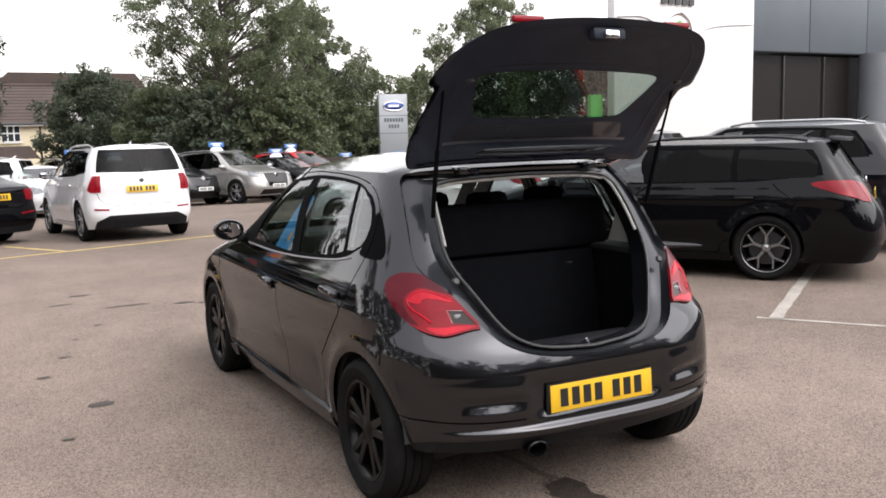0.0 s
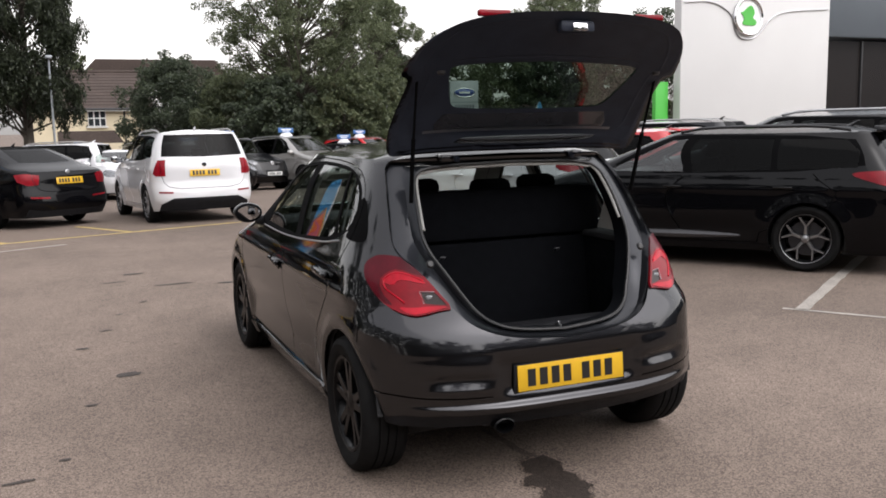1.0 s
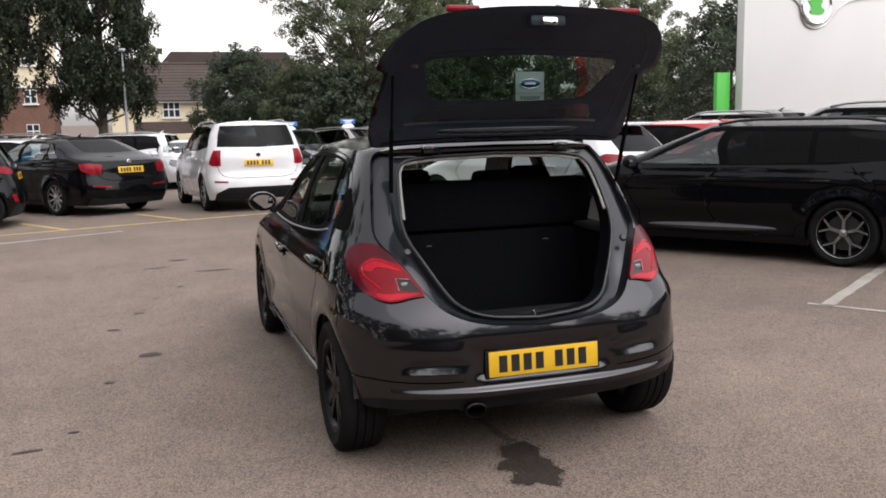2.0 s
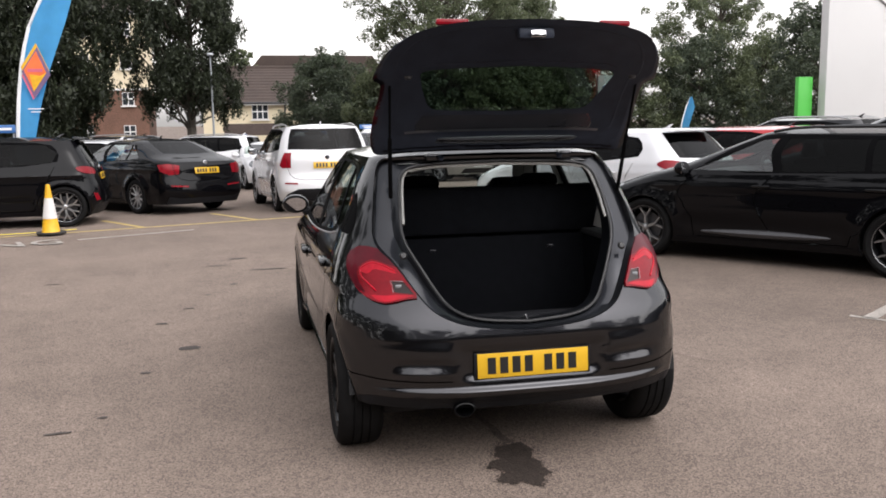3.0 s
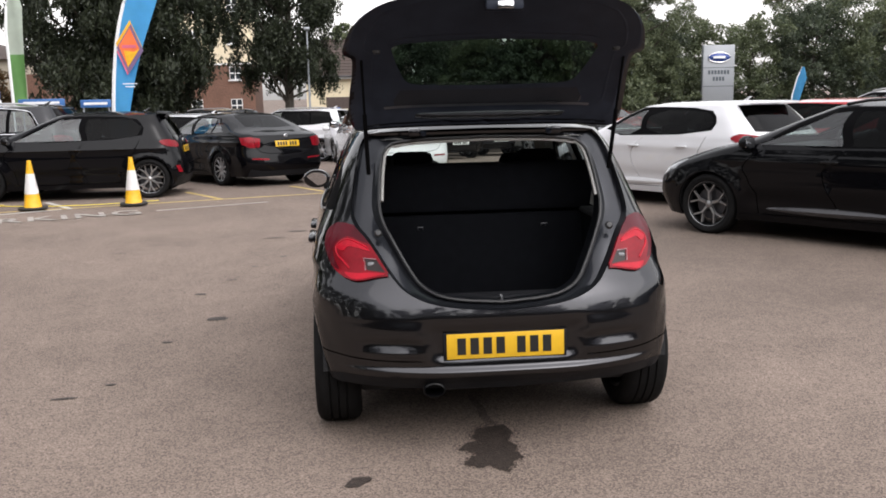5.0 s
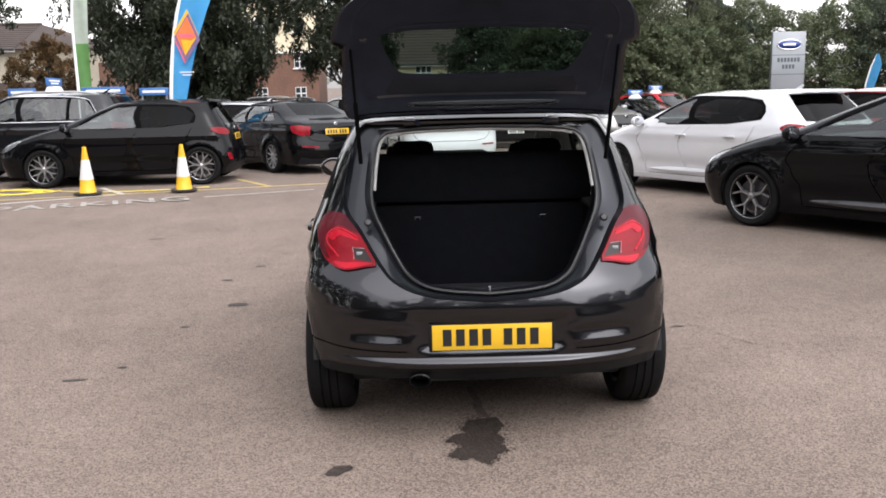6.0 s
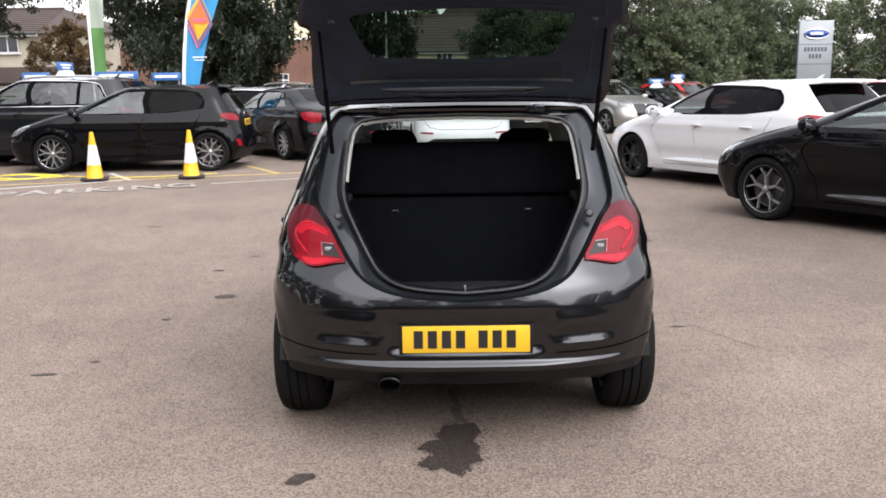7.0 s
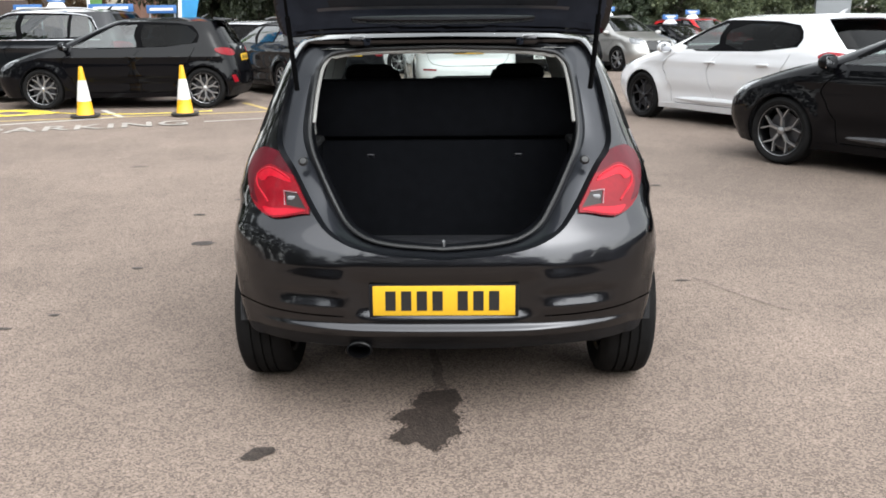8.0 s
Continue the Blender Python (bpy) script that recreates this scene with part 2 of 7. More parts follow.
def asphalt_mat(name="worn_tarmac", color=(0.177, 0.138, 0.114), rough=0.9):
    """Worn, warm grey tarmac: pale stone chips in a darker binder, patches, dark specks."""
    m = bpy.data.materials.new(name)
    m.use_nodes = True
    n, l = m.node_tree.nodes, m.node_tree.links
    p = n["Principled BSDF"]
    p.inputs["Roughness"].default_value = rough
    p.inputs["Specular IOR Level"].default_value = 0.25
    tc = n.new("ShaderNodeTexCoord")

    def noise_tex(scale, detail, rough=0.5):
        t = n.new("ShaderNodeTexNoise")
        t.inputs["Scale"].default_value, t.inputs["Detail"].default_value, t.inputs["Roughness"].default_value = scale, detail, rough
        l.new(tc.outputs["Object"], t.inputs["Vector"])
        return t

    def span(src, a, b, c, d):
        r = n.new("ShaderNodeMapRange")
        for i, v in enumerate((a, b, c, d)):
            r.inputs[i + 1].default_value = v
        l.new(src, r.inputs[0])
        return r.outputs[0]

    def times(a, b):
        q = n.new("ShaderNodeMath")
        q.operation = "MULTIPLY"
        l.new(a, q.inputs[0])
        l.new(b, q.inputs[1])
        return q.outputs[0]

    chips = n.new("ShaderNodeTexVoronoi")
    chips.inputs["Scale"].default_value = 160
    l.new(tc.outputs["Object"], chips.inputs["Vector"])
    sep = n.new("ShaderNodeSeparateColor")
    l.new(chips.outputs["Color"], sep.inputs[0])
    chip = span(sep.outputs[0], 0, 1, 0.50, 1.50)
    grit = span(noise_tex(420, 2).outputs["Fac"], 0.3, 0.7, 0.74, 1.26)
    broad = span(noise_tex(0.45, 6, 0.6).outputs["Fac"], 0.3, 0.7, 0.82, 1.18)
    mid = span(noise_tex(3.5, 6, 0.65).outputs["Fac"], 0.3, 0.7, 0.90, 1.10)
    dots = span(noise_tex(7.5, 3).outputs["Fac"], 0.70, 0.76, 1.0, 0.72)
    # a ragged-edged gradient darkens the tarmac towards the showroom, down to 0.83
    xyz = n.new("ShaderNodeSeparateXYZ")
    l.new(tc.outputs["Object"], xyz.inputs[0])
    side = n.new("ShaderNodeMath")
    side.operation = "MULTIPLY_ADD"
    side.inputs[1].default_value = 0.45
    l.new(xyz.outputs[1], side.inputs[0])
    l.new(xyz.outputs[0], side.inputs[2])
    edge = n.new("ShaderNodeMath")
    l.new(side.outputs[0], edge.inputs[0])
    l.new(noise_tex(0.6, 4).outputs["Fac"], edge.inputs[1])
    bays = span(edge.outputs[0], 6.0, 8.6, 1.0, 0.83)
    f = times(times(times(chip, grit), broad), times(times(mid, dots), bays))
    col = n.new("ShaderNodeVectorMath")
    col.operation = "SCALE"
    col.inputs[0].default_value = color
    l.new(f, col.inputs["Scale"])
    l.new(col.outputs[0], p.inputs["Base Color"])
    b = n.new("ShaderNodeBump")
    b.inputs["Strength"].default_value, b.inputs["Distance"].default_value = 0.5, 0.004
    l.new(chips.outputs["Distance"], b.inputs["Height"])
    l.new(b.outputs[0], p.inputs["Normal"])
    return m


M["grey_paint"].node_tree.nodes["Principled BSDF"].inputs["Specular Tint"].default_value = (0.3, 0.3, 0.3, 1)
M["grey_paint"].node_tree.nodes["Principled BSDF"].inputs["Coat IOR"].default_value = 1.52
M["grey_paint"].node_tree.nodes["Principled BSDF"].inputs["Coat Roughness"].default_value = 0.06
for k in ("black_paint", "dark_paint"):
    M[k].node_tree.nodes["Principled BSDF"].inputs["Coat IOR"].default_value = 1.44
    M[k].node_tree.nodes["Principled BSDF"].inputs["Coat Roughness"].default_value = 0.02
M["tarmac"] = asphalt_mat()
M["gate_glass"] = glass_mat("tinted_gate_glass", (0.24, 0.31, 0.27), 0.13)
M["stain"] = asphalt_mat("oil_soaked_tarmac", (0.040, 0.031, 0.026), 0.6)
M["dry_stain"] = asphalt_mat("faded_stain_on_tarmac", (0.105, 0.083, 0.069), 0.85)
M["smoked_lamp"] = lamp_glass("smoked_reverse_lens", (0.035, 0.028, 0.027))


# ---- mesh helpers ----
def link(name, bm, material, parent=None, label="", smooth=True):
    me = bpy.data.meshes.new(name)
    bm.to_mesh(me)
    bm.free()
    me.materials.append(material)
    if smooth:
        me.polygons.foreach_set("use_smooth", [True] * len(me.polygons))
        me.set_sharp_from_angle(angle=radians(38))
    ob = new(name, me)
    if parent:
        ob.parent = parent
    if label:
        ob["label"] = label
    return ob


def part(name, bm, material, parent, label=""):
    return link(name, bm, material, parent, label)


def share(name, ob, m, parent):
    """Another piece on the same mesh."""
    o = new(name, ob.data)
    o.parent = parent
    o.matrix_local = m
    return o


def thing(name, m, label, category, group=""):
    e = new(name)
    e.matrix_world = m
    e.empty_display_size = 0.2
    return tagged(e, label, category, group)


def box(bm, cx, cy, cz, sx, sy, sz, bevel=0.0, m=None, segs=2):
    r = bmesh.ops.create_cube(bm, size=1.0)
    vs = r["verts"]
    bmesh.ops.scale(bm, vec=(sx, sy, sz), verts=vs)
    if bevel:
        es = list({e for v in vs for e in v.link_edges})
        vs = list({v for f in bmesh.ops.bevel(bm, geom=es, offset=bevel, segments=segs, profile=0.5, affect="EDGES")["faces"] for v in f.verts} | {v for v in vs if v.is_valid})
    t = Matrix.Translation((cx, cy, cz))
    bmesh.ops.transform(bm, matrix=(m or Matrix()) @ t, verts=vs)
    return bm


def boxed(cx, cy, cz, sx, sy, sz, bevel=0.0, m=None):
    return box(bmesh.new(), cx, cy, cz, sx, sy, sz, bevel, m)


def lathe(profile, n=32, axis="x", closed=False):
    """Turns (radius, offset) pairs round an axis."""
    bm = bmesh.new()
    rings = []
    for r, o in profile:
        ring = []
        for i in range(n):
            a = 2 * math.pi * i / n
            c, s = r * math.cos(a), r * math.sin(a)
            ring.append(bm.verts.new((o, c, s) if axis == "x" else (c, s, o)))
        rings.append(ring)
    pairs = list(zip(rings, rings[1:])) + ([(rings[-1], rings[0])] if closed else [])
    for a, b in pairs:
        for i in range(n):
            bm.faces.new((a[i], a[(i + 1) % n], b[(i + 1) % n], b[i]))
    bmesh.ops.recalc_face_normals(bm, faces=bm.faces)
    return bm


def tube(points, r, n=8, closed=False):
    bm = bmesh.new()
    pts = [Vector(p) for p in points]
    rings = []
    k = len(pts)
    for i, p in enumerate(pts):
        d = (pts[(i + 1) % k] - pts[i - 1]) if closed else (pts[min(i + 1, k - 1)] - pts[max(i - 1, 0)])
        d.normalize()
        up = Vector((0, 0, 1)) if abs(d.z) < 0.9 else Vector((0, 1, 0))
        a = d.cross(up).normalized()
        b = d.cross(a)
        rr = r[i] if isinstance(r, (list, tuple)) else r
        rings.append([bm.verts.new(p + (a * math.cos(2 * math.pi * j / n) + b * math.sin(2 * math.pi * j / n)) * rr) for j in range(n)])
    for i in range(k if closed else k - 1):
        A, B = rings[i], rings[(i + 1) % k]
        for j in range(n):
            bm.faces.new((A[j], A[(j + 1) % n], B[(j + 1) % n], B[j]))
    if not closed:
        bm.faces.new(rings[0][::-1])
        bm.faces.new(rings[-1])
    bmesh.ops.recalc_face_normals(bm, faces=bm.faces)
    return bm


def prism(outline, depth, m=None, bevel=0.0):
    """A flat outline in x and z, given depth along y."""
    bm = bmesh.new()
    a = [bm.verts.new((x, 0, z)) for x, z in outline]
    b = [bm.verts.new((x, depth, z)) for x, z in outline]
    bm.faces.new(a)
    bm.faces.new(b[::-1])
    k = len(a)
    for i in range(k):
        bm.faces.new((a[i], b[i], b[(i + 1) % k], a[(i + 1) % k]))
    bmesh.ops.recalc_face_normals(bm, faces=bm.faces)
    if bevel:
        bmesh.ops.bevel(bm, geom=list(bm.edges), offset=bevel, segments=2, profile=0.5, affect="EDGES")
    if m:
        bmesh.ops.transform(bm, matrix=m, verts=bm.verts)
    return bm


def chaikin(pts, times=2, closed=True):
    for _ in range(times):
        out = []
        k = len(pts)
        for i in range(k if closed else k - 1):
            p, q = pts[i], pts[(i + 1) % k]
            out += [tuple(0.75 * a + 0.25 * b for a, b in zip(p, q)), tuple(0.25 * a + 0.75 * b for a, b in zip(p, q))]
        if not closed:
            out = [pts[0]] + out + [pts[-1]]
        pts = out
    return pts


def ground_z(y):
    """The car park falls gently away from the buildings, and more beyond its edge."""
    if y < 6:
        return 0.0
    if y < 16:
        return -0.0095 * (y - 6) * min(1.0, (y - 6) / 6)
    if y < 25:
        return -0.095 - 0.0253 * (y - 16)
    return -0.323 - 0.05 * (min(y, 75.0) - 25)


# ---- vehicles: a skin made of stacked plan outlines, cut into panels ----
from mathutils.geometry import delaunay_2d_cdt


class Skin:
    """Half of a car's skin (x >= 0), as a map from (s, v) to space. s runs round the plan outline from the tail's
    middle along the flank to the nose's middle, v is the height, and above the roof's edge runs on to the roof's middle."""

    def __init__(self, hw, yr, yf, lr, nr, lf, nf, ztop, dome, taper=0.03, relief=None, crisp=0.0):
        self.zmin, self.ztop, self.dome, self.relief, self.cap = hw[0][0], ztop, dome, relief, 0.5
        K = 260
        self.K = K
        self.v = np.linspace(self.zmin, ztop, K)

        def prof(pts, crisp=0.0):
            raw = np.interp(self.v, [p[0] for p in pts], [p[1] for p in pts])

            def even(w):
                h = w // 2
                pad = np.concatenate([2 * raw[0] - raw[h:0:-1], raw, 2 * raw[-1] - raw[-2:-h - 2:-1]])
                return np.convolve(pad, np.ones(w) / w, "valid")
            k = np.clip((crisp - self.v) / 0.04, 0, 1)
            return even(21) * (1 - k) + even(5) * k

        H, F, LR, NR, LF, NF = (prof(p) for p in (hw, yf, lr, nr, lf, nf))
        R = prof(yr, crisp)
        N = 70
        self.N = N
        u = np.linspace(0, math.pi / 2, 400)
        T = np.zeros((K, 3 * N - 2, 2))
        lens = []
        for i in range(K):
            def end(L, n):
                return H[i] * np.sin(u) ** (2 / n), L * (1 - np.clip(np.cos(u), 0, 1) ** (2 / n))
            x, d = end(LR[i], NR[i])
            rear = np.stack([x, R[i] + d], 1)
            x, d = end(LF[i], NF[i])
            front = np.stack([x, F[i] - d], 1)[::-1]
            side = np.linspace(rear[-1], front[0], 400)
            row = []
            for piece in (rear, side, front):
                a = np.concatenate([[0], np.cumsum(np.hypot(*np.diff(piece, axis=0).T))])
                q = np.linspace(0, a[-1], N)
                row.append(np.stack([np.interp(q, a, piece[:, 0]), np.interp(q, a, piece[:, 1])], 1))
                lens.append(a[-1])
            row = np.concatenate([row[0], row[1][1:], row[2][1:]])
            yc, hl = (R[i] + F[i]) / 2, (F[i] - R[i]) / 2
            row[:, 0] *= 1 - taper * ((row[:, 1] - yc) / hl) ** 2
            T[i] = row
        self.T = T
        k = (K // 3) * 3
        a, b, c = lens[k:k + 3]
        self.s = np.concatenate([np.linspace(0, a, N), a + np.linspace(0, b, N)[1:], a + b + np.linspace(0, c, N)[1:]])
        self.smax = a + b + c
        self.mid = 3 * N // 2

    def base(self, s, v):
        s, v = np.asarray(s, float), np.asarray(v, float)
        vv = np.clip(v, self.zmin, self.ztop)
        fi = (vv - self.zmin) / (self.ztop - self.zmin) * (self.K - 1)
        i = np.clip(fi.astype(int), 0, self.K - 2)
        fi = fi - i
        fj = np.interp(s, self.s, np.arange(len(self.s)))
        j = np.clip(fj.astype(int), 0, len(self.s) - 2)
        fj = fj - j
        T = self.T
        A = T[i, j] * (1 - fj)[:, None] + T[i, j + 1] * fj[:, None]
        B = T[i + 1, j] * (1 - fj)[:, None] + T[i + 1, j + 1] * fj[:, None]
        xy = A * (1 - fi)[:, None] + B * fi[:, None]
        k = np.clip((v - self.ztop) / self.cap, 0, 1)
        top = T[-1]
        d = top[:, 0].max() * 0.7
        yi = np.clip(xy[:, 1], top[0, 1] + d, top[-1, 1] - d)
        x = xy[:, 0] * (1 - k)
        y = xy[:, 1] + (yi - xy[:, 1]) * k
        z = np.where(v > self.ztop, self.ztop + self.dome * (1 - (1 - k) ** 2), v)
        return np.stack([x, y, z], 1)

    def normal(self, s, v):
        e = 0.004
        ds = self.base(np.clip(s + e, 0, self.smax), v) - self.base(np.clip(s - e, 0, self.smax), v)
        dv = self.base(s, v + e) - self.base(s, v - e)
        n = np.cross(ds, dv)
        n *= -1
        n /= np.linalg.norm(n, axis=1)[:, None] + 1e-9
        p = self.base(s, v)
        out = p - np.array([0, (self.T[self.K // 3, 0, 1] + self.T[self.K // 3, -1, 1]) / 2, 0.6])
        n *= np.sign((n * out).sum(1) + 1e-9)[:, None]
        return n

    def at(self, s, v, off=0.0):
        s, v = np.asarray(s, float), np.asarray(v, float)
        p = self.base(s, v)
        n = self.normal(s, v)
        if self.relief:
            off = off + self.relief(p)
        p = p + n * np.reshape(off, (-1, 1))
        p[:, 0] = np.where(s < 1e-6, 0, np.where(s > self.smax - 1e-6, 0, p[:, 0]))
        p[:, 0] = np.maximum(p[:, 0], 0)
        return p

    def place(self, q):
        """A point given as (y, z) on the flank, (x, z, 'r') on the tail, (x, z, 'f') on the nose, or (s, v, 'd')."""
        if len(q) == 3 and q[2] == "d":
            return (q[0], q[1])
        i = int(round((min(max(q[1], self.zmin), self.ztop) - self.zmin) / (self.ztop - self.zmin) * (self.K - 1)))
        row = self.T[i]
        if len(q) == 2:
            return (float(np.interp(q[0], row[:, 1], self.s)), q[1])
        h = self.mid
        if q[2] == "r":
            return (float(np.interp(q[0], row[:h, 0], self.s[:h])), q[1])
        return (float(np.interp(-q[0], -row[h:, 0], self.s[h:])), q[1])

    def outline(self, pts, soft=0, step=0.03, closed=True):
        pts = [self.place(p) for p in pts]
        if soft:
            pts = chaikin(pts, soft, closed)
        out = []
        k = len(pts)
        for i in range(k if closed else k - 1):
            p, q = pts[i], pts[(i + 1) % k]
            n = max(1, int(math.hypot(q[0] - p[0], q[1] - p[1]) / step))
            out += [(p[0] + (q[0] - p[0]) * j / n, p[1] + (q[1] - p[1]) * j / n) for j in range(n)]
        if not closed:
            out.append(pts[-1])
        return out


def ribbon(pts, w, closed=False):
    """The closed outline, or two for a ring, of a line of width w."""
    k = len(pts)
    L, Rr = [], []
    for i in range(k):
        a = pts[i - 1] if (closed or i) else pts[i]
        b = pts[(i + 1) % k] if (closed or i < k - 1) else pts[i]
        dx, dy = b[0] - a[0], b[1] - a[1]
        d = math.hypot(dx, dy) or 1
        nx, ny = -dy / d * w / 2, dx / d * w / 2
        L.append((pts[i][0] + nx, pts[i][1] + ny))
        Rr.append((pts[i][0] - nx, pts[i][1] - ny))
    return (L, Rr) if closed else (L + Rr[::-1],)


def inside(poly, P):
    x, y = P[:, 0], P[:, 1]
    r = np.zeros(len(P), bool)
    k = len(poly)
    for i in range(k):
        x1, y1 = poly[i]
        x2, y2 = poly[(i + 1) % k]
        if y1 != y2:
            c = (y1 > y) != (y2 > y)
            r ^= c & (x < (x2 - x1) * (y - y1) / (y2 - y1) + x1)
    return r


def cut_skin(skin, areas, lines, ds, dv, gap, extra=()):
    """Areas: (label, points, softness); later ones lie over earlier ones. Lines: (points, softness, closed) become open joints.
    Returns points of the domain, triangles and a label for each triangle."""
    polys = []
    for label, pts, soft in areas:
        polys.append((label, skin.outline(pts, soft, ds)))
    for item in lines:
        pts, soft, closed = item[:3]
        o = skin.outline(pts, soft, ds, closed)
        r = ribbon(o, gap, closed)
        polys.append((None, r if closed else r[0]))
    ns, nv = int(skin.smax / ds) + 1, int((skin.ztop - skin.zmin) / dv) + 1
    S = np.linspace(0, skin.smax, ns)
    V = np.concatenate([np.linspace(skin.zmin, skin.ztop, nv), skin.ztop + skin.cap * np.linspace(0, 1, 7)[1:]])
    V = np.unique(np.concatenate([V, np.array(extra, float)]))
    gs, gv = np.meshgrid(S, V)
    pts = [Vector((float(a), float(b))) for a, b in zip(gs.ravel(), gv.ravel())]
    edges = []
    for label, p in polys:
        for ring in (p if isinstance(p, tuple) else (p,)):
            k0 = len(pts)
            pts += [Vector((min(max(a, 0), skin.smax), min(max(b, skin.zmin), skin.ztop + skin.cap))) for a, b in ring]
            k = len(pts) - k0
            edges += [(k0 + i, k0 + (i + 1) % k) for i in range(k)]
    vs, _, fs = delaunay_2d_cdt(pts, edges, [], 0, 1e-5)[:3]
    D = np.array([(p.x, p.y) for p in vs])
    F = np.array([f for f in fs if len(f) == 3])
    C = D[F].mean(1)
    lab = np.zeros(len(F), int)
    names = ["body"]
    for label, p in polys:
        if isinstance(p, tuple):
            hit = inside(p[0], C) ^ inside(p[1], C)
        else:
            hit = inside(p, C)
        if label is None:
            lab[hit] = -1
        else:
            if label not in names:
                names.append(label)
            lab[hit] = names.index(label)
    return D, F, lab, names


def panel_mesh(skin, D, tris, off, sides, rim=0.012):
    """A panel from triangles of the domain, with its edge turned in. sides: 1, -1, or 0 for both halves joined."""
    used, inv = np.unique(tris, return_inverse=True)
    F = inv.reshape(-1, 3)
    P = skin.at(D[used, 0], D[used, 1], off)
    a, b, c = P[F[:, 0]], P[F[:, 1]], P[F[:, 2]]
    fn = np.cross(b - a, c - a)
    n = skin.normal(D[used, 0], D[used, 1])
    good = np.linalg.norm(fn, axis=1) > 1e-9
    F, fn = F[good], fn[good]
    flip = (fn * n[F[:, 0]]).sum(1) < 0
    F[flip] = F[flip][:, ::-1]
    bm = bmesh.new()
    for sgn in ((1, -1) if sides == 0 else (sides,)):
        vs = [bm.verts.new((p[0] * sgn, p[1], p[2])) for p in P]
        for f in F:
            t = [vs[i] for i in (f if sgn > 0 else f[::-1])]
            if len({*t}) == 3:
                try:
                    bm.faces.new(t)
                except ValueError:
                    pass
    bmesh.ops.remove_doubles(bm, verts=bm.verts, dist=0.0004)
    bmesh.ops.dissolve_degenerate(bm, dist=0.0002, edges=bm.edges)
    if rim:
        bm.normal_update()
        for e in [e for e in bm.edges if len(e.link_faces) == 1]:
            f = e.link_faces[0]
            p, q = e.verts
            for l in f.loops:
                if l.edge == e:
                    p, q = l.vert, l.link_loop_next.vert
            try:
                w = [bm.verts.new(k.co) for k in (p, q)] + [bm.verts.new(k.co - k.normal * rim) for k in (q, p)]
                bm.faces.new((w[1], w[0], w[3], w[2]))
            except ValueError:
                pass
    return bm


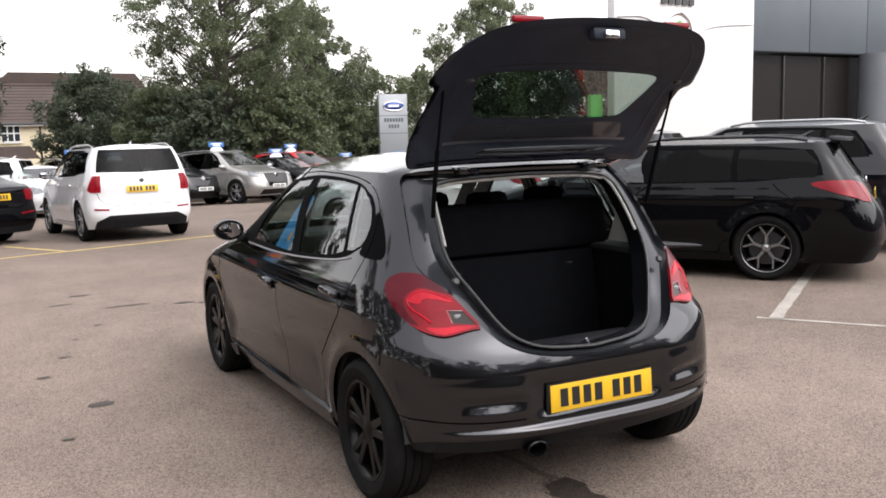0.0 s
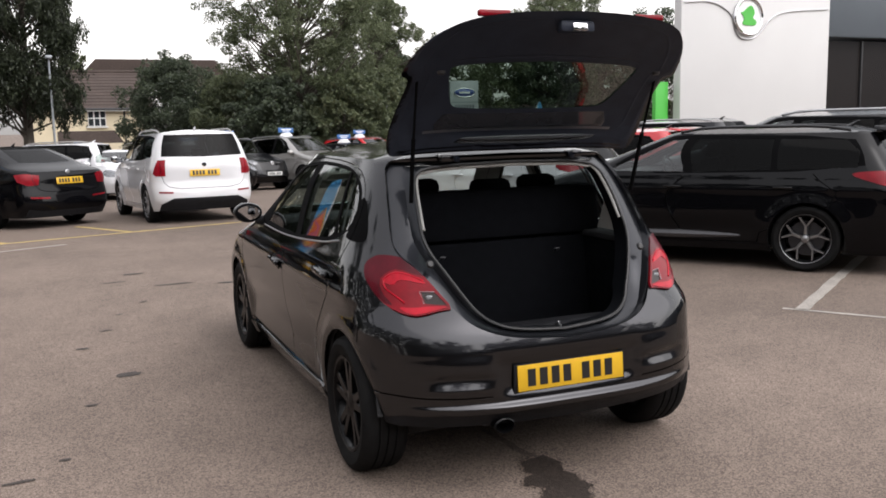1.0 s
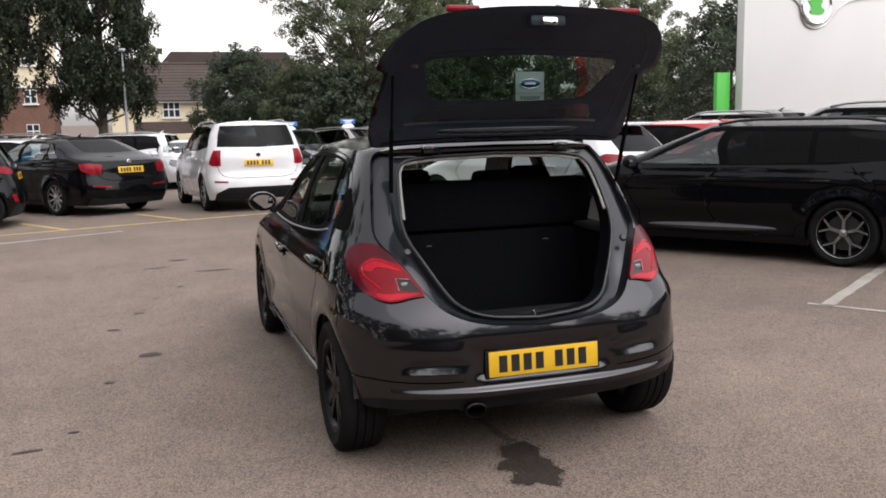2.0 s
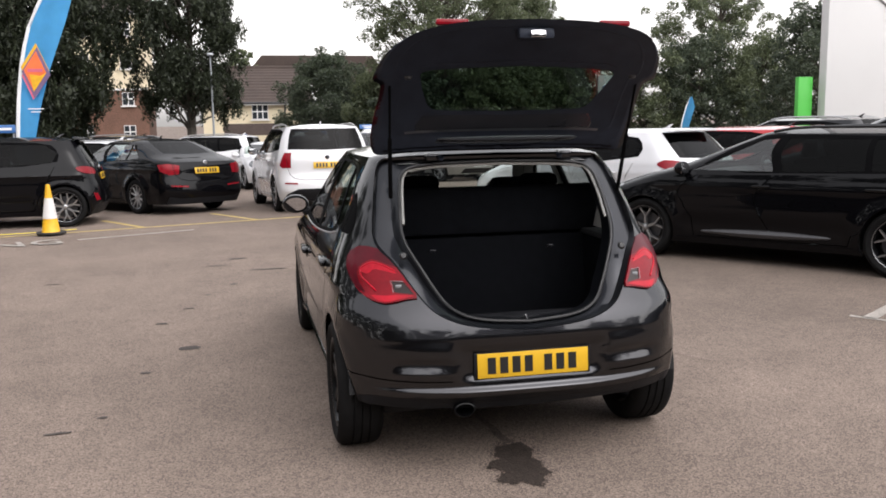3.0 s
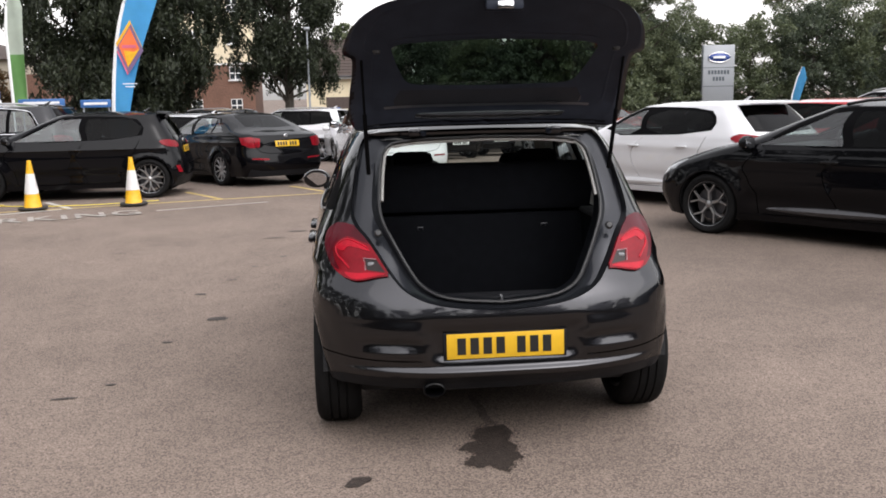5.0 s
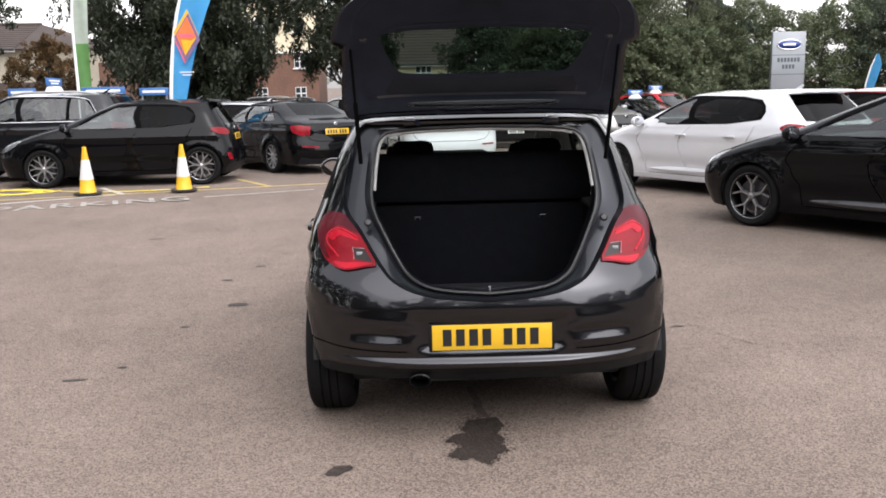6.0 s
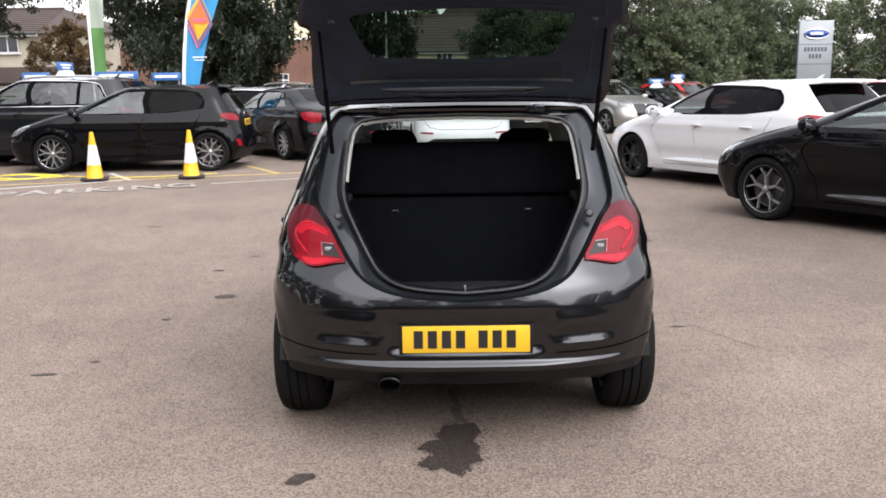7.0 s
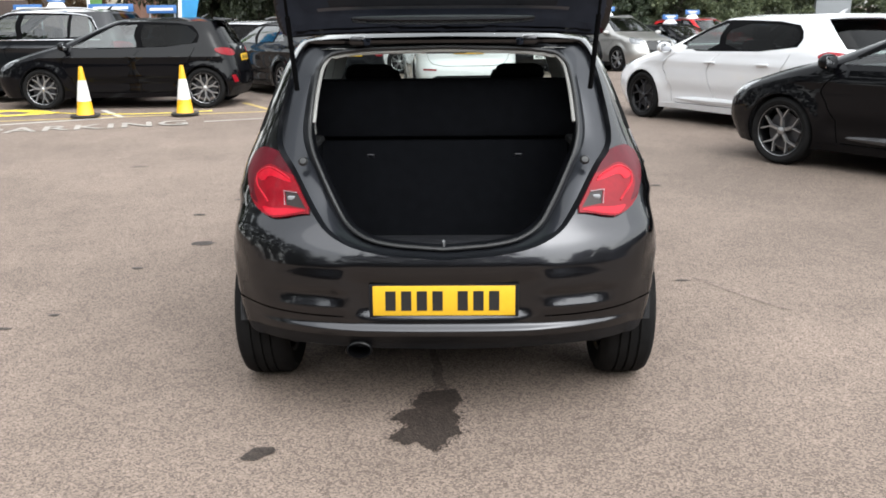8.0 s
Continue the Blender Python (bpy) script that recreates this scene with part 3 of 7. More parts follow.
def wheel_part(parent, R, W, x, y, z, style, rim_mat, side, face=0.0):
    """A road wheel on an axle along x; its outer face looks to the side given."""
    rr = R * (0.735 if len(style) > 3 else 0.70)
    prof = [(rr, -W * 0.40), (rr + 0.012, -W * 0.46), (R - 0.035, -W * 0.50), (R - 0.010, -W * 0.44), (R, -W * 0.34),
            (R + 0.001, -W * 0.20), (R - 0.007, -W * 0.19), (R - 0.007, -W * 0.165), (R + 0.001, -W * 0.155), (R + 0.002, -W * 0.02), (R - 0.007, -W * 0.012), (R - 0.007, W * 0.012),
            (R + 0.002, W * 0.02), (R + 0.001, W * 0.155), (R - 0.007, W * 0.165), (R - 0.007, W * 0.19), (R + 0.001, W * 0.20),
            (R, W * 0.34), (R - 0.010, W * 0.44), (R - 0.035, W * 0.50), (rr + 0.012, W * 0.46), (rr, W * 0.40)]
    hub = part("wheel", lathe([(rr + 0.002, -W * 0.42), (rr - 0.012, -W * 0.38), (rr - 0.03, 0), (rr - 0.022, W * 0.36), (rr - 0.008, W * 0.43), (rr + 0.004, W * 0.43)], 40), M["black_alloy"], parent)
    hub.matrix_local = pose(x, y, z, 0, 0, 0 if side > 0 else 180)
    part("tyre", lathe(prof, 44), M["rubber"], hub)
    part("brake_disc", lathe([(0.03, -0.01), (rr * 0.72, -0.01), (rr * 0.72, 0.012), (0.03, 0.012)], 28), M["dark_alloy"], hub)
    o = W * 0.36
    lip = 0.005 if len(style) > 3 else 0.012
    bm = lathe([(rr - lip, o + 0.012), (rr + 0.002, o + 0.018), (rr + 0.006, o + 0.006), (rr - lip - 0.004, o - 0.012)], 40, closed=True)
    part("rim", bm, rim_mat, hub)
    k = 0.62 if len(style) > 3 else 1.0
    part("hub_cap", lathe([(0.001, o + 0.006), (0.024 * k, o + 0.006), (0.030 * k, o + 0.003), (0.062 * k, o - 0.002), (0.070 * k, o - 0.03), (0.001, o - 0.03)], 24), rim_mat, hub)
    n, twin, wide = style[:3]
    r0, r1 = 0.045, rr - 0.006
    if len(style) > 3:
        # each spoke forks into two arms on its way to the rim
        mid = r0 + 0.42 * (r1 - r0)

        def arm(ra, ca, wa, rb, cb, wb, lift):
            bm = bmesh.new()
            for r_, c_, w_, x_ in ((ra, ca, wa, o - 0.002 + lift), (rb, cb, wb, o + 0.006 + lift)):
                for dx, dw in ((0, -0.35), (0, 0.35), (-0.028, 0.6), (-0.028, -0.6)):
                    bm.verts.new((x_ + dx, r_, c_ + dw * w_))
            bm.verts.ensure_lookup_table()
            for q in range(4):
                bm.faces.new([bm.verts[t] for t in (q, (q + 1) % 4, 4 + (q + 1) % 4, 4 + q)])
            bm.faces.new([bm.verts[t] for t in (0, 1, 2, 3)])
            bm.faces.new([bm.verts[t] for t in (7, 6, 5, 4)])
            bmesh.ops.recalc_face_normals(bm, faces=bm.faces)
            return bm

        for bm in (arm(r0, 0, 0.034, mid + 0.006, 0, 0.030, 0), arm(mid, 0.004, 0.020, r1, twin, 0.022, 0.001), arm(mid, -0.004, 0.020, r1, -twin, 0.022, 0.001)):
            first = part("spoke", bm, rim_mat, hub)
            first.matrix_local = Matrix.Rotation(0.3, 4, "X")
            for i in range(1, n):
                share("spoke", first, Matrix.Rotation(0.3 + 2 * math.pi * i / n, 4, "X"), hub)
        return hub
    for k in (-1, 1) if twin else (0,):
        bm = bmesh.new()
        for rA, wA, zA, tA in ((r0, wide, o - 0.002, 0.030), ((r0 + r1) / 2, wide * 0.9, o + 0.002, 0.026), (r1, wide * 0.8, o + 0.006, 0.03)):
            f = (rA - r0) / (r1 - r0)
            c = k * twin * (0.25 + 0.75 * f if wide > 0.03 else 0.14 + 0.10 * f + 0.76 * max(0.0, f - 0.25) / 0.75)
            for dx, dw in ((0, -0.5), (0, 0.5), (-tA, 0.5), (-tA, -0.5)):
                bm.verts.new((zA + dx, rA, c + dw * wA))
        bm.verts.ensure_lookup_table()
        for s0 in (0, 4):
            for q in range(4):
                bm.faces.new([bm.verts[s0 + t] for t in (q, (q + 1) % 4, 4 + (q + 1) % 4, 4 + q)])
        bm.faces.new([bm.verts[t] for t in (0, 1, 2, 3)])
        bm.faces.new([bm.verts[t] for t in (11, 10, 9, 8)])
        bmesh.ops.recalc_face_normals(bm, faces=bm.faces)
        bmesh.ops.bevel(bm, geom=list(bm.edges), offset=0.003, segments=1, profile=0.5, affect="EDGES")
        first = part("spoke", bm, rim_mat, hub)
        first.matrix_local = Matrix.Rotation(0.3, 4, "X")
        for i in range(1, n):
            share("spoke", first, Matrix.Rotation(0.3 + 2 * math.pi * i / n, 4, "X"), hub)
    return hub


def half_drum(r, o0, o1, n=18, low=-0.25):
    """The upper half of a wheel housing, closed on its inner side."""
    bm = bmesh.new()
    A, B = [], []
    for i in range(n + 1):
        a = low + (math.pi - 2 * low) * i / n
        A.append(bm.verts.new((o0, r * math.cos(a), r * math.sin(a))))
        B.append(bm.verts.new((o1, r * math.cos(a), r * math.sin(a))))
    for i in range(n):
        bm.faces.new((A[i], A[i + 1], B[i + 1], B[i]))
    bm.faces.new(A)
    return bm


def number_plate(parent, m, material, dark, chars=(4, 3), name="number_plate", w=0.52, h=0.111):
    p = part(name, boxed(0, 0, 0, w, 0.006, h, 0.002), material, parent, "yellow plate with dark bars" if material is M["yellow_plate"] else "white plate with dark bars")
    p.matrix_local = m
    first = None
    total = sum(chars)
    step = w * 0.86 / (total + 0.8)
    x = -w * 0.43 + step * 0.5
    for gi, cnt in enumerate(chars):
        for i in range(cnt):
            mm = pose(x, -0.0036, 0)
            if first is None:
                first = part("bar", boxed(0, 0, 0, step * 0.66, 0.002, h * 0.66, 0), dark, p)
                first.matrix_local = mm
            else:
                share("bar", first, mm, p)
            x += step
        x += step * 0.6
    return p


def seat(parent, x, y, z0, back=True, w=0.48, head=True, lean=14, cloth=None):
    bm = boxed(0, 0, 0, w, 0.50, 0.16, 0.05)
    s = part("seat", bm, cloth or M["cloth"], parent)
    s.matrix_local = pose(x, y, z0 + 0.12)
    b = part("backrest", box(bmesh.new(), 0, 0, 0.30, w * 0.98, 0.13, 0.60, 0.05), cloth or M["cloth"], s)
    b.matrix_local = pose(0, -0.24, 0.05, lean)
    if head:
        h = part("headrest", box(bmesh.new(), 0, 0, 0.70, 0.26, 0.10, 0.17, 0.045), cloth or M["cloth"], s)
        h.matrix_local = pose(0, -0.24, 0.05, lean)
    return s


def build_car(name, m, label, P):
    """A parked car from its measures. Local axes: x right, y forward from the tail, z up."""
    car = thing(name, m, label, P.get("cat", "car"), "parked cars")
    L, W, H, wb, fo = P["L"], P["W"] / 2, P["H"], P["wb"], P["fo"]
    belt, zt = P["belt"], H - P.get("dome", 0.06)
    R = P.get("R", 0.325)
    yaf, yar = L - fo, L - fo - wb
    rt = P.get("roof_w", 0.70)
    hood = P.get("hood", 0.74)
    cowl, rf = P["cowl"], P["roof_f"]
    rr, rb = P["roof_r"], P["tail_belt"]
    ground = P.get("clear", 0.19)
    hw = [(ground, W * 0.93), (ground + 0.1, W * 0.965), (0.5, W), (belt - 0.22, W), (belt - 0.06, W * 0.986), (belt + 0.02, W * 0.962), ((belt + zt) / 2 + 0.05, W * (0.95 + rt) / 2 + 0.015), (zt, W * rt)]
    yf = [(ground, L - 0.10), (0.42, L), (0.6, L - 0.02), (hood, L - 0.14), (belt - 0.03, (L - 0.3 + cowl) / 2), (belt + 0.06, cowl), (zt, rf)]
    yr = [(ground, 0.10), (0.40, 0.0), (0.58, 0.02), (0.70, 0.06), *P.get("tail", [(belt, rb)]), (zt, rr)]
    lr = [(ground, 0.35), (0.6, 0.38), (belt, 0.40), (zt, 0.30)]
    nr = [(ground, 3.2), (zt, P.get("rear_n", 3.4))]
    lf = [(ground, 0.55), (0.7, 0.60), (belt, 0.55), (zt, 0.35)]
    nf = [(ground, 2.7), (belt, 3.0), (zt, 3.2)]

    def relief(p):
        o = np.zeros(len(p))
        for yc in (yar, yaf):
            r = np.hypot(p[:, 1] - yc, p[:, 2] - R)
            o += 0.022 * np.exp(-((r - R - 0.05) / 0.05) ** 2) * (p[:, 2] < belt - 0.08) * (p[:, 0] > W * 0.8)
        o -= 0.022 * np.exp(-((p[:, 2] - 0.42) / 0.10) ** 2) * ((p[:, 1] > yar + R + 0.15) & (p[:, 1] < yaf - R - 0.15))
        o += 0.020 * np.exp(-((p[:, 2] - belt + 0.13) / 0.030) ** 2) * (p[:, 1] > 0.25) * (p[:, 1] < L - 0.9)
        return o

    skin = Skin(hw, yr, yf, lr, nr, lf, nf, zt, P.get("dome", 0.06), 0.03, relief)

    def arch(yc, r, n=22):
        return [(yc + r * math.cos(a), max(ground - 0.01, R + r * math.sin(a))) for a in np.linspace(-0.45, math.pi + 0.45, n)]

    wtop = zt - 0.045
    a0, a1 = cowl - 0.30, rf - 0.12
    zb, zu, wx = P["rear_glass"]
    fd = a0 - 0.10
    q = P.get("quarter", 0.40)
    r0, r1 = P["win_r"], P["win_r_top"]
    yB, yC = P["yB"], P.get("yC", None)
    dlo = [(a0 + 0.10, belt + 0.0), (a1 + 0.05, wtop + 0.025), (yB, wtop + 0.04), (r1, wtop + 0.01), (r1 - q * 0.4, (wtop + belt) / 2 + 0.06), (r0 - 0.03, belt + 0.05)]
    # the joints of the doors, the tailgate and the bonnet, and the panels between them
    gx, gz0, gz1 = P.get("gate", (W * 0.72, 0.56, zb))

    def joint(pts):
        return [(*p, "d") for p in chaikin([skin.place(k) for k in pts], 1, False)]

    front_cut = joint([(fd + 0.02, ground + 0.08), (fd + 0.04, 0.55), (fd, belt - 0.02)])
    mid_cut = joint([(yB, ground + 0.08), (yB, belt)])
    rear_cut = joint([(yar + R + 0.14, ground + 0.09), (yar + R + 0.10, 0.42), (r0 + 0.12 if r0 + 0.12 < yar + R else yar + R + 0.04, 0.74), (max(r0, yar - 0.05), belt + 0.02)])
    foot_cut = joint([(fd - 0.02, ground + 0.08), (yar + R + 0.14, ground + 0.085)])
    gate_cut = joint([(0, gz0, "r"), (gx * 0.8, gz0, "r"), (gx, gz0 + 0.14, "r"), (gx, gz1, "r")])
    bonnet_cut = joint([(0, hood - 0.02, "f"), (W * 0.62, hood, "f"), (L - 0.62, hood + 0.12), (cowl + 0.1, belt - 0.01)])
    lines = [(c, 0, False) for c in (front_cut, mid_cut, rear_cut, foot_cut, gate_cut, bonnet_cut)]
    areas = [("front_door", front_cut + mid_cut[::-1], 0), ("rear_door", mid_cut + rear_cut[::-1], 0),
             ("tailgate", gate_cut + [(0, gz1, "r")], 0), ("bonnet", bonnet_cut + [(0, belt + 0.03, "f")], 0)]
    for w in P.get("lower", []):
        areas.append(("lower_trim", w, 0))
    areas.append(("sill", [(yar + R, ground - 0.01), (yaf - R, ground - 0.01), (yaf - R, ground + 0.07), (yar + R, ground + 0.07)], 0))
    areas.append(("lower_trim", [(0, ground - 0.01, "r"), (W * 0.86, ground - 0.01, "r"), (W * 0.84, 0.34, "r"), (W * 0.62, P.get("valance", 0.36), "r"), (0, P.get("valance", 0.36), "r")], 0))
    areas.append(("grille", [(0, 0.24, "f"), (W * 0.70, 0.24, "f"), (W * 0.62, 0.40, "f"), (0, 0.40, "f")], 0))
    g = P.get("grille", (0.50, hood - 0.02, 0.52))
    areas.append(("grille", [(0, g[0], "f"), (W * g[2] * 0.8, g[0], "f"), (W * g[2], g[1], "f"), (0, g[1], "f")], 0))
    areas.append(("head_lamp", [(W * 0.58, hood - 0.12, "f"), (W * 0.54, hood - 0.01, "f"), (L - 0.62, hood + 0.095), (L - 0.46, hood - 0.02), (W * 0.88, hood - 0.13, "f")], 1))
    areas.append(("window_trim", dlo, 1))
    sill = belt + 0.035
    areas.append(("front_window", [(a0 - 0.03, sill), (a1 - 0.02, wtop - 0.015), (yB + 0.05, wtop), (yB + 0.05, sill)], P.get("round", 0)))
    end = [(r1 + 0.05, wtop - 0.02), (r1 - q * 0.32, (wtop + belt) / 2 + 0.05), (r0 + 0.05, sill + 0.045)]
    if yC:
        areas.append(("rear_window", [(yB - 0.05, sill), (yB - 0.05, wtop), (yC + 0.03, wtop - 0.01), (yC + 0.03, sill + 0.02)], 0))
        areas.append(("quarter_window", [(yC - 0.03, sill + 0.02), (yC - 0.03, wtop - 0.012), *end], P.get("round", 0)))
    else:
        areas.append(("rear_window", [(yB - 0.05, sill), (yB - 0.05, wtop), *end], P.get("round", 0)))
    areas.append(("windscreen", [(0, belt + 0.08, "f"), (W * 0.80, belt + 0.08, "f"), (W * 0.575, zt - 0.02, "f"), (0, zt - 0.02, "f")], 0))
    areas.append(("rear_screen", [(0, zb, "r"), (wx, zb + 0.02, "r"), (wx * 0.86, zu, "r"), (0, zu, "r")], 0))
    areas.append(("tail_lamp", P["lamp"], P.get("lamp_soft", 1)))
    if "reflector" in P:
        areas.append(("reflector", P["reflector"], 0))
    for yc in (yar, yaf):
        areas.append((None, arch(yc, R + 0.035), 0))
    D, F, lab, names = cut_skin(skin, areas, lines, 0.055, 0.04, 0.010)
    paint = M[P["paint"]]
    side_glass = M[P.get("rear_tint", "privacy")]
    look_of = {"body": (paint, 0, 0), "front_door": (paint, 0, 1), "rear_door": (paint, 0, 1), "tailgate": (paint, 0, 0), "bonnet": (paint, 0, 0), "sill": (M["plastic"] if P.get("clad") else paint, 0.006, 1), "lower_trim": (M["plastic"], 0, 0), "grille": (M["gloss_black"], -0.015, 0),
               "head_lamp": (M["clear_lamp"], 0.004, 1), "window_trim": (M["dark_trim"], -0.002, 1), "front_window": (M["glass"], -0.004, 1),
               "rear_window": (side_glass, -0.004, 1), "quarter_window": (side_glass, -0.004, 1), "windscreen": (M["screen"], -0.003, 0),
               "rear_screen": (M["privacy"], -0.003, 0), "tail_lamp": (M["red_lamp"], 0.008, 1), "reflector": (M["red_lamp"], 0.004, 1)}
    for i, nm in enumerate(names):
        t = F[lab == i]
        if not len(t):
            continue
        mt, off, two = look_of[nm]
        for sd in ((1, -1) if two else (0,)):
            ob = part(nm, panel_mesh(skin, D, t, off, sd), mt, car)
            if "window" in nm and nm != "window_trim" or "screen" in nm:
                ob.visible_shadow = False
    solid = [i for i, nm in enumerate(names) if "window" not in nm and "screen" not in nm]
    part("lining", panel_mesh(skin, D, F[np.isin(lab, solid)], -0.035, 0, 0), M["lining"], car)
    part("underbody", box(bmesh.new(), 0, L / 2, ground + 0.06, W * 1.5, L - 0.5, 0.10, 0.03), M["lining"], car)
    tw = W - 0.115
    style, rim_mat = P.get("wheel", (5, 0.05, 0.022)), M[P.get("rim", "alloy")]
    for yc in (yar, yaf):
        for sd in (1, -1):
            wheel_part(car, R, 0.215, sd * tw, yc, R, style, rim_mat, sd)
            ob = part("arch_liner", half_drum(R + 0.05, -0.14, 0.085), M["lining"], car)
            ob.matrix_local = pose(sd * (tw - 0.02), yc, R, 0, 0, 0 if sd > 0 else 180)
    for sd in (1, -1):
        bm = bmesh.new()
        bmesh.ops.create_uvsphere(bm, u_segments=16, v_segments=10, radius=1)
        bmesh.ops.scale(bm, vec=(0.11, 0.085, 0.075), verts=bm.verts)
        bmesh.ops.bisect_plane(bm, geom=bm.verts[:] + bm.edges[:] + bm.faces[:], plane_co=(0, -0.03, 0), plane_no=(0, -1, 0), clear_outer=True)
        bmesh.ops.holes_fill(bm, edges=[e for e in bm.edges if len(e.link_faces) == 1])
        mi = part("door_mirror", bm, M["gloss_black"] if P.get("black_mirror") else paint, car)
        mi.matrix_local = pose(sd * (W + 0.06), a0 + 0.02, belt + 0.055)
        part("mirror_foot", box(bmesh.new(), -0.10 * sd, 0, -0.045, 0.10, 0.05, 0.03, 0.01), M["plastic"], mi)
        part("mirror_glass", box(bmesh.new(), 0, -0.033, 0, 0.165, 0.006, 0.105, 0.002), M["mirror"], mi)
        for yh in (yB + 0.14, P.get("handle_r", yar + R + 0.12)):
            s0, _ = skin.place((yh, belt - 0.12))
            hx = skin.at([s0], [belt - 0.12])[0][0]
            hd = part("door_handle", box(bmesh.new(), 0, 0, 0, 0.035, 0.19, 0.028, 0.011), M["gloss_black"] if P["paint"] in ("black_paint",) else paint, car)
            hd.matrix_local = pose(sd * (hx + 0.008), yh, belt - 0.12)
    pz, py = P.get("plate", (0.80, None))
    i0 = skin.at([0.0], [pz])[0]
    number_plate(car, pose(0, i0[1] - 0.012, pz, -8), M["yellow_plate"], M["plate_black"], name="rear_plate")
    zf = P.get("plate_f", 0.46)
    i1 = skin.at([skin.smax], [zf])[0]
    number_plate(car, pose(0, i1[1] + 0.012, zf, 0, 0, 180), M["white_plate"], M["plate_black"], name="front_plate")
    part("rear_badge", lathe([(0.001, 0.008), (0.035, 0.008), (0.043, 0)], 20, "z"), M["chrome"], car).matrix_local = pose(0, skin.at([0.0], [pz + 0.14])[0][1] - 0.004, pz + 0.14, 90)
    part("nose_badge", lathe([(0.001, 0.008), (0.05, 0.008), (0.06, 0)], 20, "z"), M["chrome"], car).matrix_local = pose(0, skin.at([skin.smax], [hood - 0.08])[0][1] - 0.004, hood - 0.08, -90)
    if P.get("rails"):
        for sd in (1, -1):
            pts = []
            for t in np.linspace(0, 1, 9):
                y = rr + 0.25 + (rf - rr - 0.45) * t
                s0, _ = skin.place((y, zt))
                c = skin.at([s0], [zt])[0]
                pts.append((sd * (c[0] - 0.03), y, zt + P.get("dome", 0.06) * 0.35 + 0.045 * min(1, 6 * min(t, 1 - t))))
            part("roof_rail", tube(pts, 0.016), M[P["rails"]], car)
    if P.get("spoiler"):
        part("spoiler", prism([(-W * 0.60, 0), (W * 0.60, 0), (W * 0.55, 0.035), (-W * 0.55, 0.035)], 0.20, pose(0, rr - 0.14, zt + 0.005, 6), 0.01), M["gloss_black"] if P["spoiler"] == 2 else paint, car)
    if P.get("chrome_line"):
        for sd in (1, -1):
            pts = [(p[0] * sd, p[1], p[2]) for p in skin.at(*np.array([skin.place((y, belt + 0.012)) for y in np.linspace(r0, a0, 24)]).T, 0.006)]
            part("chrome_strip", tube(pts, 0.009, 6), M["chrome"], car)
            top = chaikin(dlo, 2, False)
            pts = [(p[0] * sd, p[1], p[2]) for p in skin.at(*np.array([skin.place(k) for k in top]).T, 0.005)]
            part("chrome_strip", tube(pts, 0.009, 6), M["chrome"], car)
    # on black cars the blade's paler grey stands for mirrored sky
    if P.get("flash"):
        for sd in (1, -1):
            ys = np.linspace(yar + R + 0.25, yaf - R - 0.30, 20)
            pts = [(p[0] * sd, p[1], p[2]) for p in skin.at(*np.array([skin.place((y, 0.335 - 0.01 * k / 20)) for k, y in enumerate(ys)]).T, -0.014)]
            part("side_blade", tube(pts, [0.006 + 0.042 * math.sin(math.pi * k / 19) ** 0.7 for k in range(20)], 8), M["blade_sheen"] if P["paint"] == "black_paint" else paint, car)
    part("aerial", tube([(0, rr + 0.35, zt + 0.04), (0, rr + 0.27, zt + 0.10), (0, rr + 0.24, zt + 0.11)], [0.03, 0.012, 0.004], 8), M["gloss_black"] if P["paint"] != "white_paint" else paint, car)
    fy = (cowl + rf) / 2 - 0.55
    for sd in (1, -1):
        seat(car, sd * 0.36, fy, 0.36)
    part("dashboard", box(bmesh.new(), 0, cowl - 0.42, belt - 0.12, W * 1.72, 0.46, 0.26, 0.08), M["plastic"], car)
    part("rear_bench", box(bmesh.new(), 0, fy - 0.95, 0.72, W * 1.5, 0.20, 0.58, 0.06), M["cloth"], car)
    part("steering_wheel", tube([(0.36 + 0.18 * math.cos(a), cowl - 0.72 + 0.06 * math.sin(a), belt - 0.03 + 0.17 * math.sin(a)) for a in np.linspace(0, 2 * math.pi, 20)[:-1]], 0.014, 8, True), M["plastic"], car)
    if P.get("roof_sign"):
        e = thing("roof_sign", m @ pose(0, (rf + rr) / 2 + P.get("sign_y", 0.3), H - 0.004), "blue roof sign board on a white plinth, on a parked car", "sign", "roof signs")
        part("plinth", prism([(-0.24, 0), (0.24, 0), (0.10, 0.13), (-0.10, 0.13)], 0.20, pose(0, -0.10, 0), 0.02), M["white_print"], e)
        part("board", boxed(0, 0, 0.21, 0.62, 0.03, 0.15, 0.008), M["blue_board"], e)
        for sd in (-1, 1):
            for zz in (0.235, 0.185):
                part("bar", boxed(0, sd * 0.0165, zz, 0.42 if zz > 0.2 else 0.30, 0.003, 0.028), M["white_print"], e)
    return car


# ---- the hatchback with its tailgate open ----
HERO = pose(2.345, 2.80, 0, 0, 0, -1.8)
HINGE, SWING = Vector((0, 0.555, 1.412)), -98.5
GATE_OUT = [(0.0, 1.420), (0.53, 1.412), (0.592, 1.375), (0.622, 1.27), (0.645, 1.15), (0.660, 1.04), (0.640, 0.990), (0.582, 0.938), (0.487, 0.787), (0.42, 0.712), (0.28, 0.662), (0.0, 0.645)]
GATE_IN = [(0.0, 1.378), (0.42, 1.368), (0.492, 1.325), (0.510, 1.24), (0.520, 1.14), (0.524, 1.07), (0.508, 1.00), (0.47, 0.93), (0.405, 0.81), (0.350, 0.735), (0.24, 0.690), (0.0, 0.675)]


